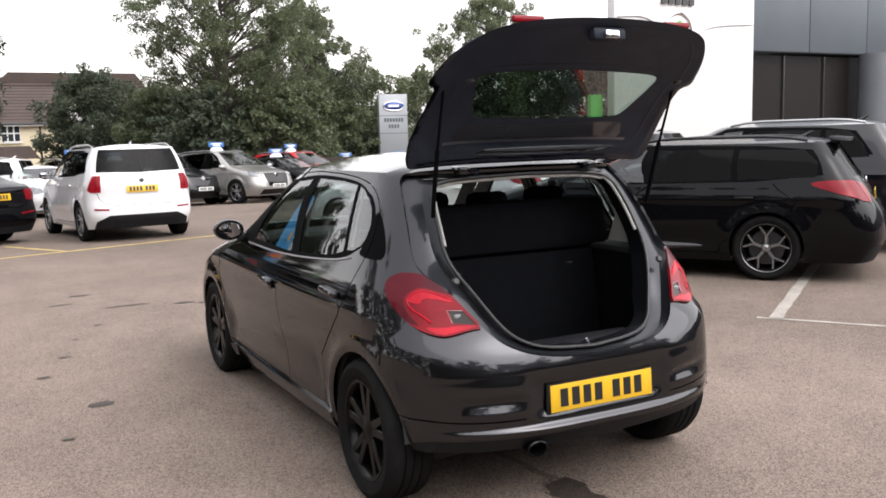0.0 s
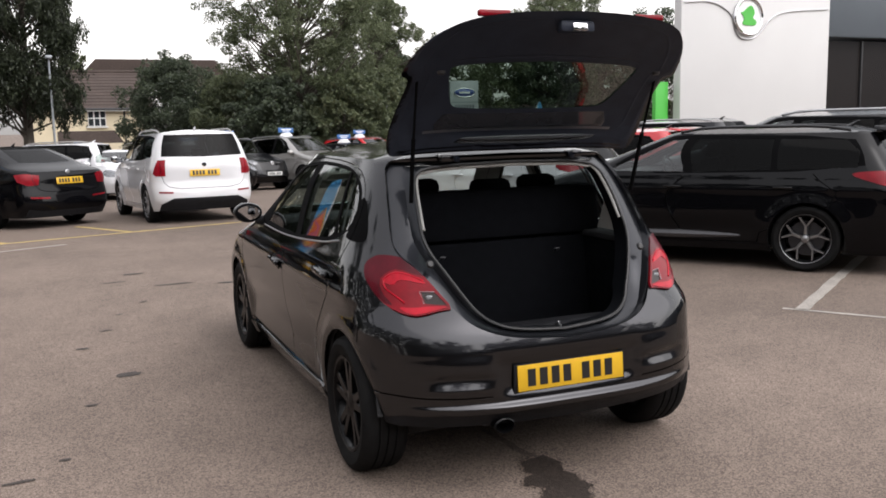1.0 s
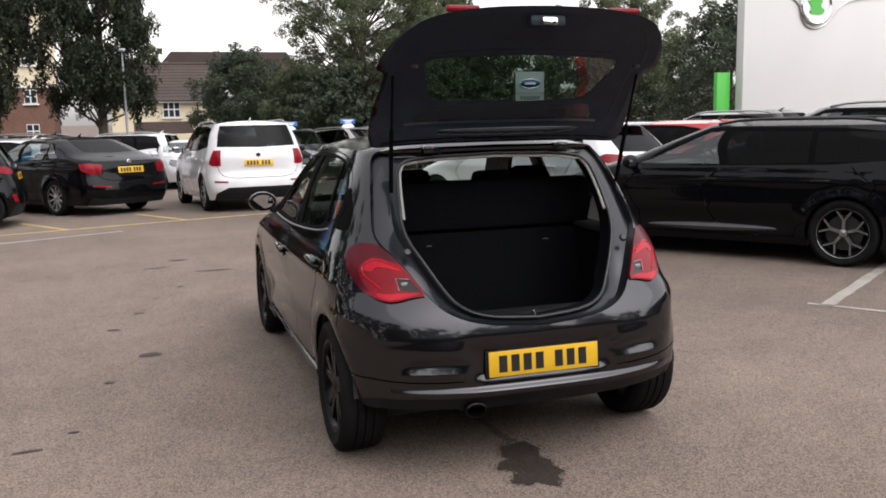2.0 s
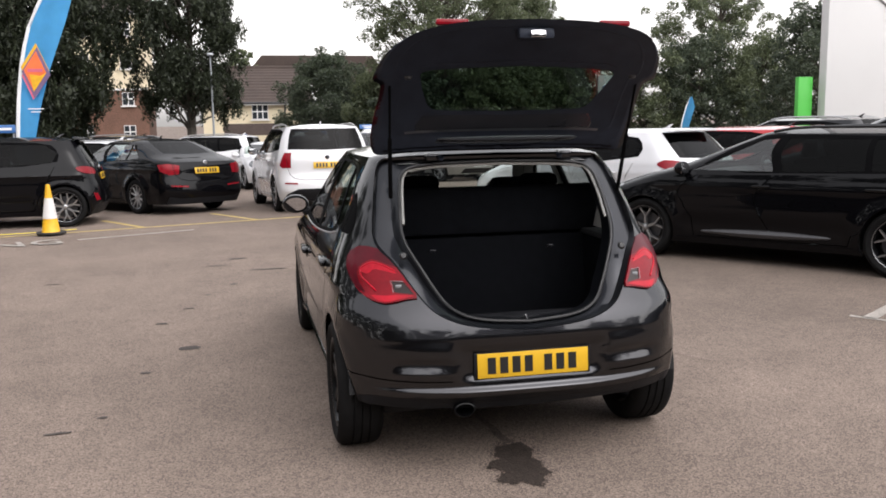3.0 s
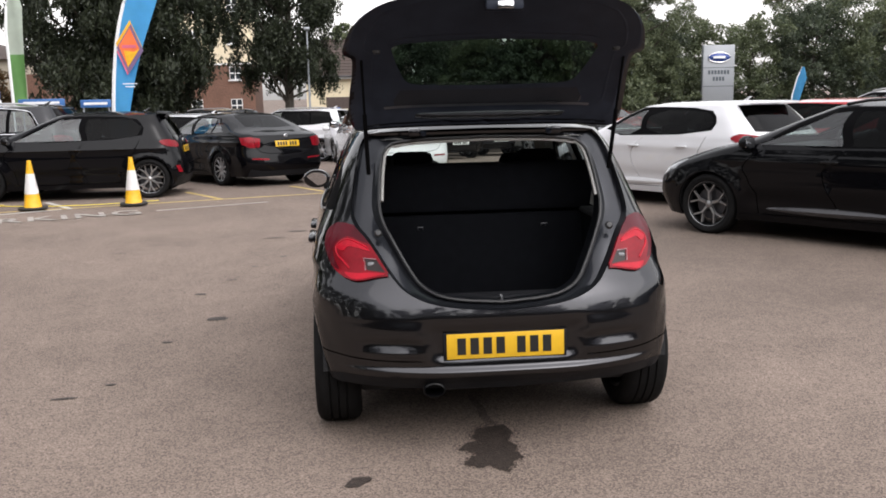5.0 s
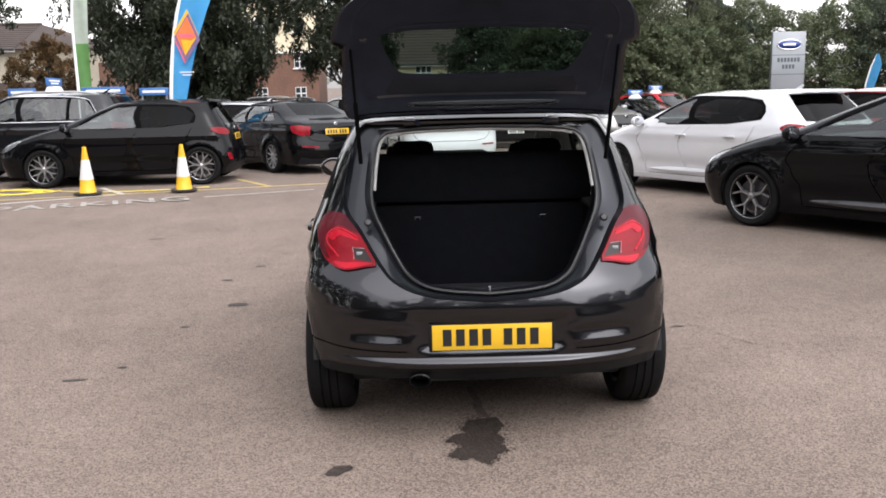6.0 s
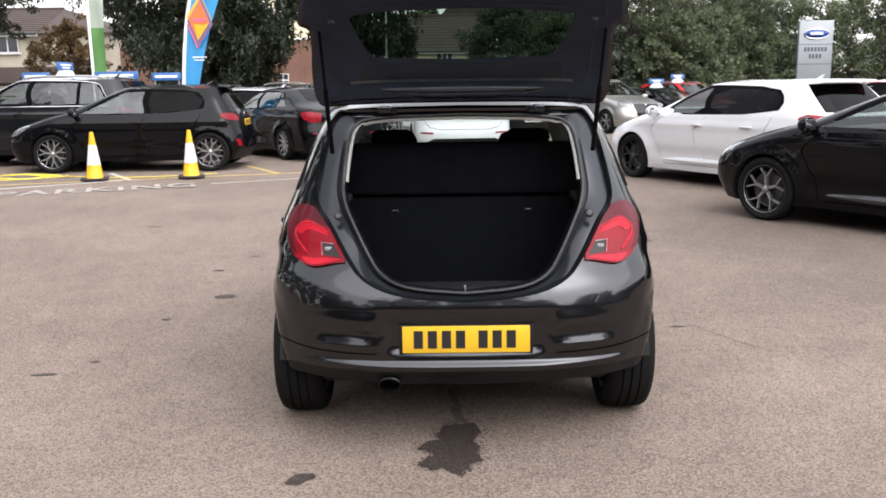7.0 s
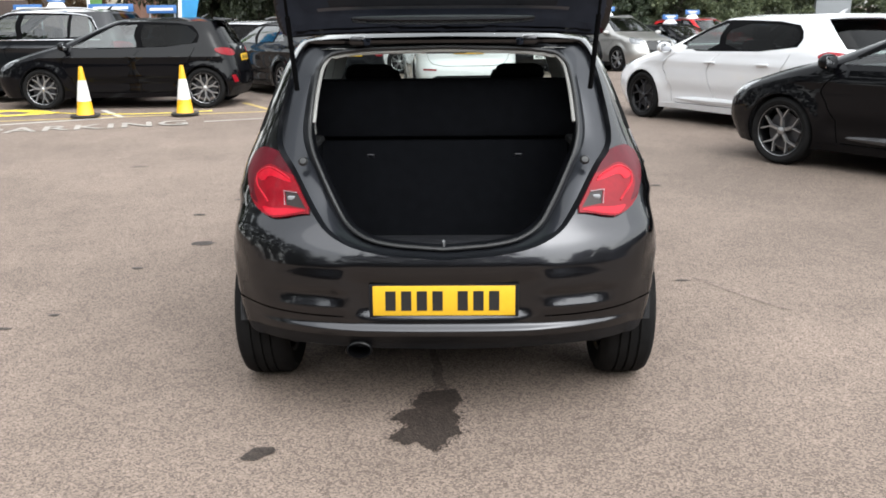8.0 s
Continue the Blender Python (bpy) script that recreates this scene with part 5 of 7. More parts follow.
    part("dashboard", box(bmesh.new(), 0, 2.58, 0.86, 1.42, 0.46, 0.24, 0.08), M["plastic"], car)
    part("steering_wheel", tube([(0.34 + 0.18 * math.cos(a), 2.28 + 0.07 * math.sin(a), 0.93 + 0.17 * math.sin(a)) for a in np.linspace(0, 2 * math.pi, 22)[:-1]], 0.015, 8, True), M["plastic"], car)
    part("interior_mirror", box(bmesh.new(), 0, 2.22, 1.30, 0.25, 0.03, 0.065, 0.015), M["plastic"], car)
    part("underbody", box(bmesh.new(), 0, 1.95, 0.25, 1.30, 3.2, 0.10, 0.03), M["lining"], car)
    part("silencer", box(bmesh.new(), -0.1, 0.33, 0.29, 0.50, 0.22, 0.15, 0.06), M["dark_alloy"], car)

    # details outside
    px = lathe([(0.030, -0.12), (0.036, -0.02), (0.040, 0.0), (0.034, 0.004), (0.030, -0.10), (0.001, -0.11)], 24, "z")
    ex = part("exhaust_tip", px, M["black_alloy"], car, "oval dark exhaust tip")
    ex.matrix_local = pose(-0.317, 0.03, 0.300, 90) @ Matrix.Diagonal((1.25, 0.85, 1, 1))
    ypl = skin.at(np.zeros(1), np.array([0.49]))[0][1]
    holder = part("plate_holder", boxed(0, ypl - 0.001, 0.494, 0.548, 0.012, 0.126, 0.004), M["plastic"], car)
    number_plate(car, pose(0, ypl - 0.012, 0.497, -4), M["yellow_plate"], M["plate_black"])
    part("bar", boxed(0.02, -0.0065, -0.0565, 0.13, 0.002, 0.004), M["white_print"], holder).matrix_local = pose(0, ypl - 0.001, 0.494)
    for sd in (1, -1):
        for yc in (yar, yaf):
            wheel_part(car, R, 0.215, sd * 0.742, yc, R, (5, 0.040, 0.042), M["black_alloy"], sd)
            part("arch_liner", half_drum(0.355, -0.15, 0.07, 24, 0.10), M["lining"], car).matrix_local = pose(sd * 0.735, yc, R, 0, 0, 0 if sd > 0 else 180)
        bm = bmesh.new()
        bmesh.ops.create_uvsphere(bm, u_segments=24, v_segments=14, radius=1)
        bmesh.ops.scale(bm, vec=(0.092, 0.078, 0.064), verts=bm.verts)
        bmesh.ops.bisect_plane(bm, geom=bm.verts[:] + bm.edges[:] + bm.faces[:], plane_co=(0, -0.030, 0), plane_no=(0, -1, 0), clear_outer=True)
        bmesh.ops.holes_fill(bm, edges=[e for e in bm.edges if len(e.link_faces) == 1])
        mi = part("door_mirror", bm, M["gloss_black"], car)
        mi.matrix_local = pose(sd * 0.885, 2.50, 1.022)
        part("mirror_foot", box(bmesh.new(), -0.095 * sd, 0.0, -0.05, 0.10, 0.06, 0.05, 0.015), M["plastic"], mi)
        g = lathe([(0.001, 0.003), (0.98, 0.003), (1.0, -0.002), (0.001, -0.002)], 28, "z")
        link("mirror_glass", g, M["mirror"], mi, smooth=False).matrix_local = pose(0, -0.032, 0, 97, 0, 6 * sd) @ Matrix.Diagonal((0.072, 0.046, 1, 1))
        # the shoulder's sky highlight below the windows, shaped as a thin steel strip
        strip_pts = [(p[0] * sd, p[1], p[2]) for p in skin.at(*np.array([skin.place(q) for q in chaikin([(2.30, 0.962), (1.66, 0.960), (1.0, 0.998), (0.80, 1.030)], 3, False)]).T, 0.003)]
        part("belt_highlight", tube(strip_pts, 0.0045, 6), M["steel"], car)
        for yh, zh in ((1.79, 0.812), (0.90, 0.872)):
            s0, _ = skin.place((yh, zh))
            hx = skin.at([s0], [zh])[0][0]
            hd = part("door_handle", box(bmesh.new(), 0, 0, 0, 0.034, 0.20, 0.032, 0.014), paint, car)
            hd.matrix_local = pose(sd * (hx + 0.014), yh, zh, 3)
            part("handle_recess", box(bmesh.new(), sd * -0.014, 0, -0.012, 0.01, 0.15, 0.055, 0.004), M["gloss_black"], hd)
    return car


hero = build_hero()


# ---- the ground ----
def build_ground():
    ys = [-60, -20, -8, -4] + [i * 0.5 for i in range(-6, 60)] + [35, 45, 55, 65, 75, 120, 300, 900]
    xs = [-900, -200, -60, -25, -12, -6, -3, 0, 3, 6, 9, 12, 18, 30, 60, 200, 900]
    bm = bmesh.new()
    g = [[bm.verts.new((x, y, ground_z(y))) for x in xs] for y in ys]
    for i in range(len(ys) - 1):
        for j in range(len(xs) - 1):
            bm.faces.new((g[i][j], g[i][j + 1], g[i + 1][j + 1], g[i + 1][j]))
    ob = link("ground", bm, M["tarmac"])
    return tagged(ob, "worn warm grey tarmac of a car park", "ground", kind="structure")


ground = build_ground()


def on_ground(pts, z):
    """A thin sheet over the ground."""
    bm = bmesh.new()
    top = [bm.verts.new((x, y, ground_z(y) + z)) for x, y in pts]
    bm.faces.new(top)
    bmesh.ops.triangulate(bm, faces=bm.faces)
    bm.normal_update()
    if bm.faces[:] and sum(f.normal.z for f in bm.faces) < 0:
        bmesh.ops.reverse_faces(bm, faces=bm.faces)
    return bm


def strip(name, a, b, w, material, label, n=8):
    a, b = Vector(a), Vector(b)
    d = (b - a).normalized()
    q = Vector((-d.y, d.x)) * w / 2
    bm = bmesh.new()
    rnd = random.Random(int(a.x * 100) + int(b.y * 37))
    rows = []
    k = max(2, int((b - a).length / 0.12))
    for i in range(k + 1):
        c = a.lerp(b, i / k)
        j1, j2 = 1 + rnd.uniform(-0.18, 0.06), 1 + rnd.uniform(-0.18, 0.06)
        rows.append([bm.verts.new((*(c + q * j1), ground_z(c.y) + 0.004)), bm.verts.new((*(c - q * j2), ground_z(c.y) + 0.004))])
    for r, s in zip(rows, rows[1:]):
        bm.faces.new((r[0], r[1], s[1], s[0]))
    bmesh.ops.recalc_face_normals(bm, faces=bm.faces)
    if bm.faces and sum(f.normal.z for f in bm.faces) < 0:
        bmesh.ops.reverse_faces(bm, faces=bm.faces)
    return tagged(link(name, bm, material), label, "road marking", kind="structure")


def build_markings():
    W, Y = M["line_white"], M["line_yellow"]
    strip("bay_line", (5.88, 4.90), (8.6, 6.62), 0.11, M["line_faded"], "worn white bay line on the tarmac")
    strip("bay_line", (5.80, 5.02), (6.75, 3.55), 0.06, M["line_faded"], "faint white line on the tarmac")
    strip("yellow_line", (-9.0, 11.72), (5.0, 15.50), 0.10, Y, "worn yellow line along the bays")
    strip("white_line", (-5.4, 11.60), (-2.42, 13.42), 0.09, W, "worn white line beside the yellow one")
    strip("white_line", (-0.90, 12.78), (0.70, 13.48), 0.09, M["line_faded"], "faded white line beside the yellow one")
    strip("bay_line", (-2.30, 13.46), (-2.98, 14.59), 0.10, W, "worn white bay line between parked cars")
    strip("bay_line", (-0.10, 14.15), (-0.87, 15.6), 0.10, Y, "worn yellow bay line between parked cars")
    strip("bay_line", (1.70, 14.65), (0.95, 16.2), 0.10, Y, "worn yellow bay line between parked cars")
    cu = bpy.data.curves.new("road_word", "FONT")
    cu.body, cu.size, cu.space_character, cu.offset = "PARKING", 0.62, 1.12, 0.010
    tmp = bpy.data.objects.new("road_word", cu)
    scene.collection.objects.link(tmp)
    me = bpy.data.meshes.new_from_object(tmp.evaluated_get(bpy.context.evaluated_depsgraph_get()))
    bpy.data.objects.remove(tmp)
    me.materials.append(M["line_faded"])
    ob = new("road_word", me)
    wide = max(v.co.x for v in me.vertices)
    ob.matrix_world = pose(-3.62, 11.56, ground_z(12.1) + 0.012, -0.6, 0, 17.3) @ Matrix.Diagonal((2.72 / wide, 1.28, 1, 1))
    tagged(ob, "worn white painted word on the tarmac", "road marking", kind="structure")


def blot(name, cx, cy, rx, ry, seed, label, squeeze=0.0, n=46):
    rnd = random.Random(seed)
    k = [rnd.uniform(0.72, 1.15) for _ in range(n)]
    pts = []
    for i in range(n):
        a = 2 * math.pi * i / n
        r = (k[i] + k[i - 1] + k[(i + 1) % n] * 0.6) / 2.6
        pts.append((cx + rx * r * math.cos(a) + squeeze * ry * math.sin(a), cy + ry * r * math.sin(a)))
    return tagged(link(name, on_ground(pts, 0.0035), M["stain"], smooth=False), label, "stain", kind="structure")


def build_stains():
    # the large water and oil mark behind the open boot: three overlapping lobes and a run
    rnd = random.Random(4)
    edge = [(2.32, 3.14), (2.39, 3.14), (2.43, 3.03), (2.375, 2.95), (2.40, 2.87), (2.385, 2.82), (2.405, 2.745), (2.36, 2.715), (2.335, 2.65), (2.30, 2.617), (2.245, 2.675), (2.19, 2.672), (2.145, 2.71), (2.165, 2.762), (2.21, 2.807), (2.18, 2.846), (2.14, 2.877), (2.166, 2.936), (2.232, 2.974), (2.227, 3.027), (2.243, 3.09), (2.29, 3.117)]
    pts = []
    for (x0, y0), (x1, y1) in zip(edge, edge[1:] + edge[:1]):
        for t in (0, 0.33, 0.66):
            pts.append((x0 + (x1 - x0) * t + rnd.uniform(-0.009, 0.009), y0 + (y1 - y0) * t + rnd.uniform(-0.012, 0.012)))
    bm = on_ground(pts, 0.0035)
    for k in range(220):
        x0, y0 = pts[rnd.randrange(len(pts))]
        x0, y0, r = x0 + rnd.gauss(0, 0.014), y0 + rnd.gauss(0, 0.016), rnd.uniform(0.002, 0.007)
        bm.faces.new([bm.verts.new((x0 + r * math.cos(a) * rnd.uniform(0.7, 1.3), y0 + r * math.sin(a), ground_z(y0) + 0.0032 + 0.00003 * (k % 9))) for a in (0, 1.1, 2.0, 3.2, 4.1, 5.3)])
    tagged(link("wet_stain", bm, M["stain"], smooth=False), "dark jagged wet stain on the tarmac", "stain", kind="structure")
    blot("wet_stain", 1.675, 2.615, 0.055, 0.052, 11, "small dark wet spot on the tarmac", 0.5)
    # the run that fed it, from under the car
    run = [(2.295, 3.60), (2.298, 3.50), (2.308, 3.38), (2.302, 3.28), (2.318, 3.15), (2.362, 3.15), (2.346, 3.28), (2.346, 3.38), (2.330, 3.50), (2.315, 3.60)]
    tagged(link("wet_stain", on_ground([(x + rnd.uniform(-0.004, 0.004), y) for x, y in run], 0.0033), M["dry_stain"], smooth=False), "thin faded wet run on the tarmac", "stain", kind="structure")
    blot("oil_spot", 0.78, 5.58, 0.085, 0.06, 12, "dark oil spot on the tarmac")
    streaks = [(1.55, 8.95, 0.22, 0.035, 0.3), (2.05, 8.75, 0.10, 0.05, -0.4), (2.2, 8.65, 0.05, 0.04, 0.2), (0.55, 6.45, 0.05, 0.03, 0), (0.52, 5.0, 0.035, 0.025, 0), (1.0, 9.4, 0.14, 0.03, 0.5), (0.15, 3.95, 0.07, 0.02, 0.6), (0.35, 4.15, 0.03, 0.02, 0), (0.9, 7.6, 0.035, 0.02, 0), (1.15, 8.1, 0.04, 0.03, 0.3), (0.75, 7.0, 0.05, 0.02, 0.8), (1.25, 9.9, 0.12, 0.05, -0.2), (-0.6, 8.7, 0.10, 0.02, 0.4), (3.75, 4.6, 0.05, 0.015, -0.5), (4.3, 7.4, 0.06, 0.03, 0)]
    for i, (x, y, r, q, sl) in enumerate(streaks):
        blot("oil_spot", x, y, r, q, 40 + i, "small dark oil spot on the tarmac", sl, 26)


def crack(pts, w, seed):
    """A fine dark crack that wanders over the tarmac."""
    rnd = random.Random(seed)
    line = []
    for (x0, y0), (x1, y1) in zip(pts, pts[1:]):
        k = max(2, int(math.hypot(x1 - x0, y1 - y0) / 0.05))
        line += [(x0 + (x1 - x0) * i / k + rnd.gauss(0, 0.010), y0 + (y1 - y0) * i / k + rnd.gauss(0, 0.010)) for i in range(k)]
    left = [(x, y + w * rnd.uniform(0.2, 1.0)) for x, y in line]
    bm = bmesh.new()
    rows = [(bm.verts.new((a[0], a[1], ground_z(a[1]) + 0.0031)), bm.verts.new((b[0], b[1], ground_z(b[1]) + 0.0031))) for a, b in zip(line, left)]
    for a, b in zip(rows, rows[1:]):
        bm.faces.new((a[0], b[0], b[1], a[1]))
    bmesh.ops.recalc_face_normals(bm, faces=bm.faces)
    if sum(f.normal.z for f in bm.faces) < 0:
        bmesh.ops.reverse_faces(bm, faces=bm.faces)
    tagged(link("crack", bm, M["dry_stain"], smooth=False), "fine dark crack in the worn tarmac", "crack", kind="structure")


build_markings()
build_stains()
crack([(3.77, 5.01), (3.80, 4.70), (3.90, 4.53), (3.97, 4.35), (4.07, 4.20), (4.20, 4.01)], 0.012, 3)


# ---- parked cars ----
HATCH = dict(L=4.38, W=1.825, H=1.445, wb=2.70, fo=0.86, belt=0.96, cowl=3.28, roof_f=2.35, roof_r=0.62, tail_belt=0.20, yB=2.02, win_r=0.90, win_r_top=0.98, quarter=0.50, round=1,
             rear_glass=(1.02, 1.38, 0.60), lamp=[(0.50, 0.90, "r"), (0.52, 0.97, "r"), (0.78, 1.02, "r"), (0.46, 1.0), (0.52, 0.96), (0.40, 0.90), (0.74, 0.87, "r")], R=0.33, wheel=(5, 0.082, 0.019, "fork"), rim="alloy", spoiler=1, flash=True, plate=(0.83, None))
ESTATE = dict(HATCH, L=4.67, fo=0.87, cowl=3.58, roof_f=2.65, roof_r=0.50, tail_belt=0.22, yB=2.30, yC=1.42, win_r=0.60, win_r_top=0.72, quarter=0.25, round=0, H=1.44, paint="black_paint",
              lamp=[(0.52, 0.90, "r"), (0.55, 0.98, "r"), (0.80, 1.01, "r"), (0.62, 1.00), (0.72, 0.975), (0.50, 0.90), (0.78, 0.80, "r"), (0.60, 0.78, "r")], rails="gloss_black", handle_r=1.32, wheel=(5, 0.082, 0.019, "fork"))
SMALL_HATCH = dict(L=4.14, W=1.78, H=1.46, wb=2.65, fo=0.90, belt=0.96, cowl=3.08, roof_f=2.15, roof_r=0.40, tail_belt=0.14, yB=1.60, win_r=0.72, win_r_top=0.80, round=0, rear_glass=(1.02, 1.36, 0.56),
              lamp=[(0.50, 0.86, "r"), (0.54, 0.94, "r"), (0.74, 0.98, "r"), (0.42, 0.97), (0.34, 0.88), (0.66, 0.84, "r")], paint="black_paint", R=0.33, wheel=(7, 0.058, 0.018, "fork"), spoiler=2, reflector=[(0.66, 0.42, "r"), (0.72, 0.54, "r"), (0.80, 0.54, "r"), (0.76, 0.42, "r")])
SALOON = dict(rear_tint="glass", L=4.67, W=1.81, H=1.415, wb=2.69, fo=0.88, belt=0.96, cowl=3.52, roof_f=2.62, roof_r=1.28, tail_belt=0.14, tail=[(0.90, 0.07), (0.99, 0.14), (1.03, 0.42), (1.08, 0.58)], yB=2.22, yC=1.45, win_r=0.95, win_r_top=1.35, quarter=0.45,
              rear_glass=(1.10, 1.37, 0.50), lamp=[(0.58, 0.74, "r"), (0.55, 0.90, "r"), (0.74, 0.93, "r"), (0.34, 0.92), (0.26, 0.80), (0.74, 0.73, "r")], lamp_soft=0, paint="black_paint", R=0.325, wheel=(10, 0, 0.028), plate=(0.80, None), gate=(0.66, 0.62, 0.96), valance=0.30,
              reflector=[(0.42, 0.50, "r"), (0.42, 0.53, "r"), (0.74, 0.55, "r"), (0.74, 0.52, "r")])
BOXY = dict(L=4.22, W=1.79, H=1.61, wb=2.58, fo=0.88, belt=1.06, cowl=3.15, roof_f=2.42, roof_r=0.28, tail_belt=0.10, tail=[(0.95, 0.07), (1.06, 0.09), (1.12, 0.11)], yB=1.98, yC=1.12, win_r=0.36, win_r_top=0.52, quarter=0.1, rear_n=4.2, roof_w=0.76,
            rear_glass=(1.13, 1.52, 0.70), lamp=[(0.66, 0.82, "r"), (0.64, 1.09, "r"), (0.80, 1.09, "r"), (0.20, 1.09), (0.24, 0.86), (0.80, 0.82, "r")], lamp_soft=0, paint="white_paint", R=0.335, rails="silver_paint", clear=0.22, hood=0.86, plate=(0.86, None), gate=(0.72, 0.60, 1.1), valance=0.44, black_mirror=True,
            reflector=[(0.56, 0.52, "r"), (0.56, 0.55, "r"), (0.78, 0.56, "r"), (0.78, 0.53, "r")])
SUV = dict(L=4.54, W=1.84, H=1.68, wb=2.69, fo=0.93, belt=1.08, cowl=3.42, roof_f=2.52, roof_r=0.48, tail_belt=0.18, yB=2.10, yC=1.20, win_r=0.62, win_r_top=0.86, quarter=0.3, rear_glass=(1.14, 1.54, 0.62), roof_w=0.72,
           lamp=[(0.54, 0.92, "r"), (0.56, 1.04, "r"), (0.80, 1.07, "r"), (0.46, 1.05), (0.36, 0.93), (0.76, 0.90, "r")], paint="silver_paint", R=0.36, rails="alloy", clear=0.22, hood=0.90, clad=True, wheel=(5, 0.05, 0.024), plate=(0.88, None), plate_f=0.5)
COUPE = dict(L=4.67, W=1.85, H=1.37, wb=2.76, fo=0.90, belt=0.92, cowl=3.40, roof_f=2.45, roof_r=1.05, tail_belt=0.12, tail=[(0.90, 0.06), (0.97, 0.22), (1.02, 0.45)], yB=1.95, win_r=0.95, win_r_top=1.25, rear_glass=(1.05, 1.28, 0.50), roof_w=0.66, hood=0.72,
             lamp=[(0.42, 0.76, "r"), (0.42, 0.86, "r"), (0.76, 0.90, "r"), (0.30, 0.88), (0.20, 0.76), (0.74, 0.74, "r")], lamp_soft=0, paint="white_paint", R=0.335, grille=(0.44, 0.70, 0.56), rear_tint="glass", plate_f=0.52)


def park(name, P, ref, wheel, yaw, label, **more):
    """Parks a car with the ground contact of one wheel at ref. wheel: 'lr', 'lf', 'rf' or 'c' for the middle of its nose."""
    P = dict(P, **more)
    W = P["W"] / 2 - 0.03
    ya, yb = P["L"] - P["fo"] - P["wb"], P["L"] - P["fo"]
    at = {"lr": (-W, ya), "lf": (-W, yb), "rf": (W, yb), "rr": (W, ya), "nose": (0, P["L"]), "mid": (0, P["L"] / 2)}[wheel]
    a = radians(yaw)
    x = ref[0] - (math.cos(a) * at[0] - math.sin(a) * at[1])
    y = ref[1] - (math.sin(a) * at[0] + math.cos(a) * at[1])
    mx, my = x - math.sin(a) * P["L"] / 2, y + math.cos(a) * P["L"] / 2
    dip = math.degrees(math.atan((ground_z(my + 0.5) - ground_z(my - 0.5))))
    m = pose(x, y, ground_z(my)) @ Matrix.Rotation(radians(0), 4, "X")
    tilt = Matrix.Translation((mx, my, ground_z(my))) @ Matrix.Rotation(radians(dip), 4, "X") @ Matrix.Rotation(a, 4, "Z") @ Matrix.Translation((0, -P["L"] / 2, 0))
    return build_car(name, tilt, label, P)


park("estate_car", ESTATE, (7.28, 6.20), "lr", 33.8, "glossy black estate car with silver alloy wheels, parked in a bay", rim="mid_alloy")
park("parked_hatchback", HATCH, (5.46, 12.8), "lf", 26, "white hatchback with dark windows and dark alloys, in a bay", paint="white_paint", rim="dark_alloy")
park("parked_hatchback", SMALL_HATCH, (-1.32, 14.72), "lr", 90, "black hatchback with multi-spoke alloys, parked behind the cones", roof_sign=False)
park("saloon_car", SALOON, (-0.38, 16.85), "lr", 34, "black saloon car with a yellow number plate, parked in a bay")
park("parked_suv", BOXY, (2.14, 16.1), "lr", 5, "white boxy SUV with silver roof rails, seen from behind")
park("coupe_car", COUPE, (2.95, 24.2), "nose", 190, "white coupe with a wide dark grille, facing out of its bay")
park("parked_suv", SUV, (8.0, 26.6), "rf", 205, "silver SUV with a dark grille, parked nose out", roof_sign=True)
park("parked_suv", SUV, (9.6, 8.6), "mid", 32.8, "dark grey SUV with bright roof rails, parked beside the estate", paint="dark_paint", H=1.61)
park("parked_suv", SUV, (-4.9, 16.9), "mid", 84, "dark grey SUV with silver window trim, behind the black hatchback", paint="dark_paint", H=1.63, chrome_line=True, roof_sign=True, rear_tint="glass")
park("parked_hatchback", HATCH, (9.5, 12.9), "mid", 26, "red hatchback parked beyond the white one", paint="red_paint")
park("parked_suv", SUV, (12.6, 15.4), "mid", 26, "dark grey SUV with silver roof rails, parked beyond the red hatchback", paint="dark_paint", H=1.58)
park("parked_hatchback", HATCH, (5.5, 24.4), "nose", 200, "black hatchback parked nose out", paint="black_paint", roof_sign=True)
park("parked_suv", SUV, (7.2, 27.0), "nose", 200, "dark grey SUV parked nose out", paint="dark_paint", roof_sign=True)
park("parked_hatchback", HATCH, (10.2, 27.4), "rf", 205, "black hatchback in the far row", paint="black_paint", roof_sign=True)
park("parked_hatchback", SUV, (11.6, 29.6), "rf", 205, "red SUV in the far row", paint="red_paint", roof_sign=True)


# ---- traffic cones, hose, flags, lamp posts ----
def build_cone(x, y):
    z = ground_z(y)
    c = thing("traffic_cone", pose(x, y, z) @ Matrix.Scale(1.02, 4), "yellow traffic cone with a white band, on a black rubber base", "traffic cone", "traffic cones")
    part("base", prism(chaikin([(-0.20, -0.20), (0.20, -0.20), (0.20, 0.20), (-0.20, 0.20)], 1), 0.026, pose(0, 0, 0.026, 90, 0, 12), 0.006), M["cone_base"], c)

    def r(h):
        return 0.128 - (0.128 - 0.028) * (h - 0.035) / 0.715
    part("body", lathe([(0.145, 0.026), (r(0.045), 0.045), (r(0.25), 0.25), (r(0.25) - 0.004, 0.252)], 28, "z"), M["cone_yellow"], c)
    part("white_sleeve", lathe([(r(0.25) + 0.003, 0.25), (r(0.55) + 0.003, 0.55), (r(0.55) - 0.003, 0.552)], 28, "z"), M["cone_white"], c)
    part("top", lathe([(r(0.55), 0.55), (r(0.75), 0.745), (0.022, 0.75), (0.018, 0.70)], 28, "z"), M["cone_yellow"], c)
    return c


build_cone(-2.84, 13.45)
build_cone(-1.38, 13.60)


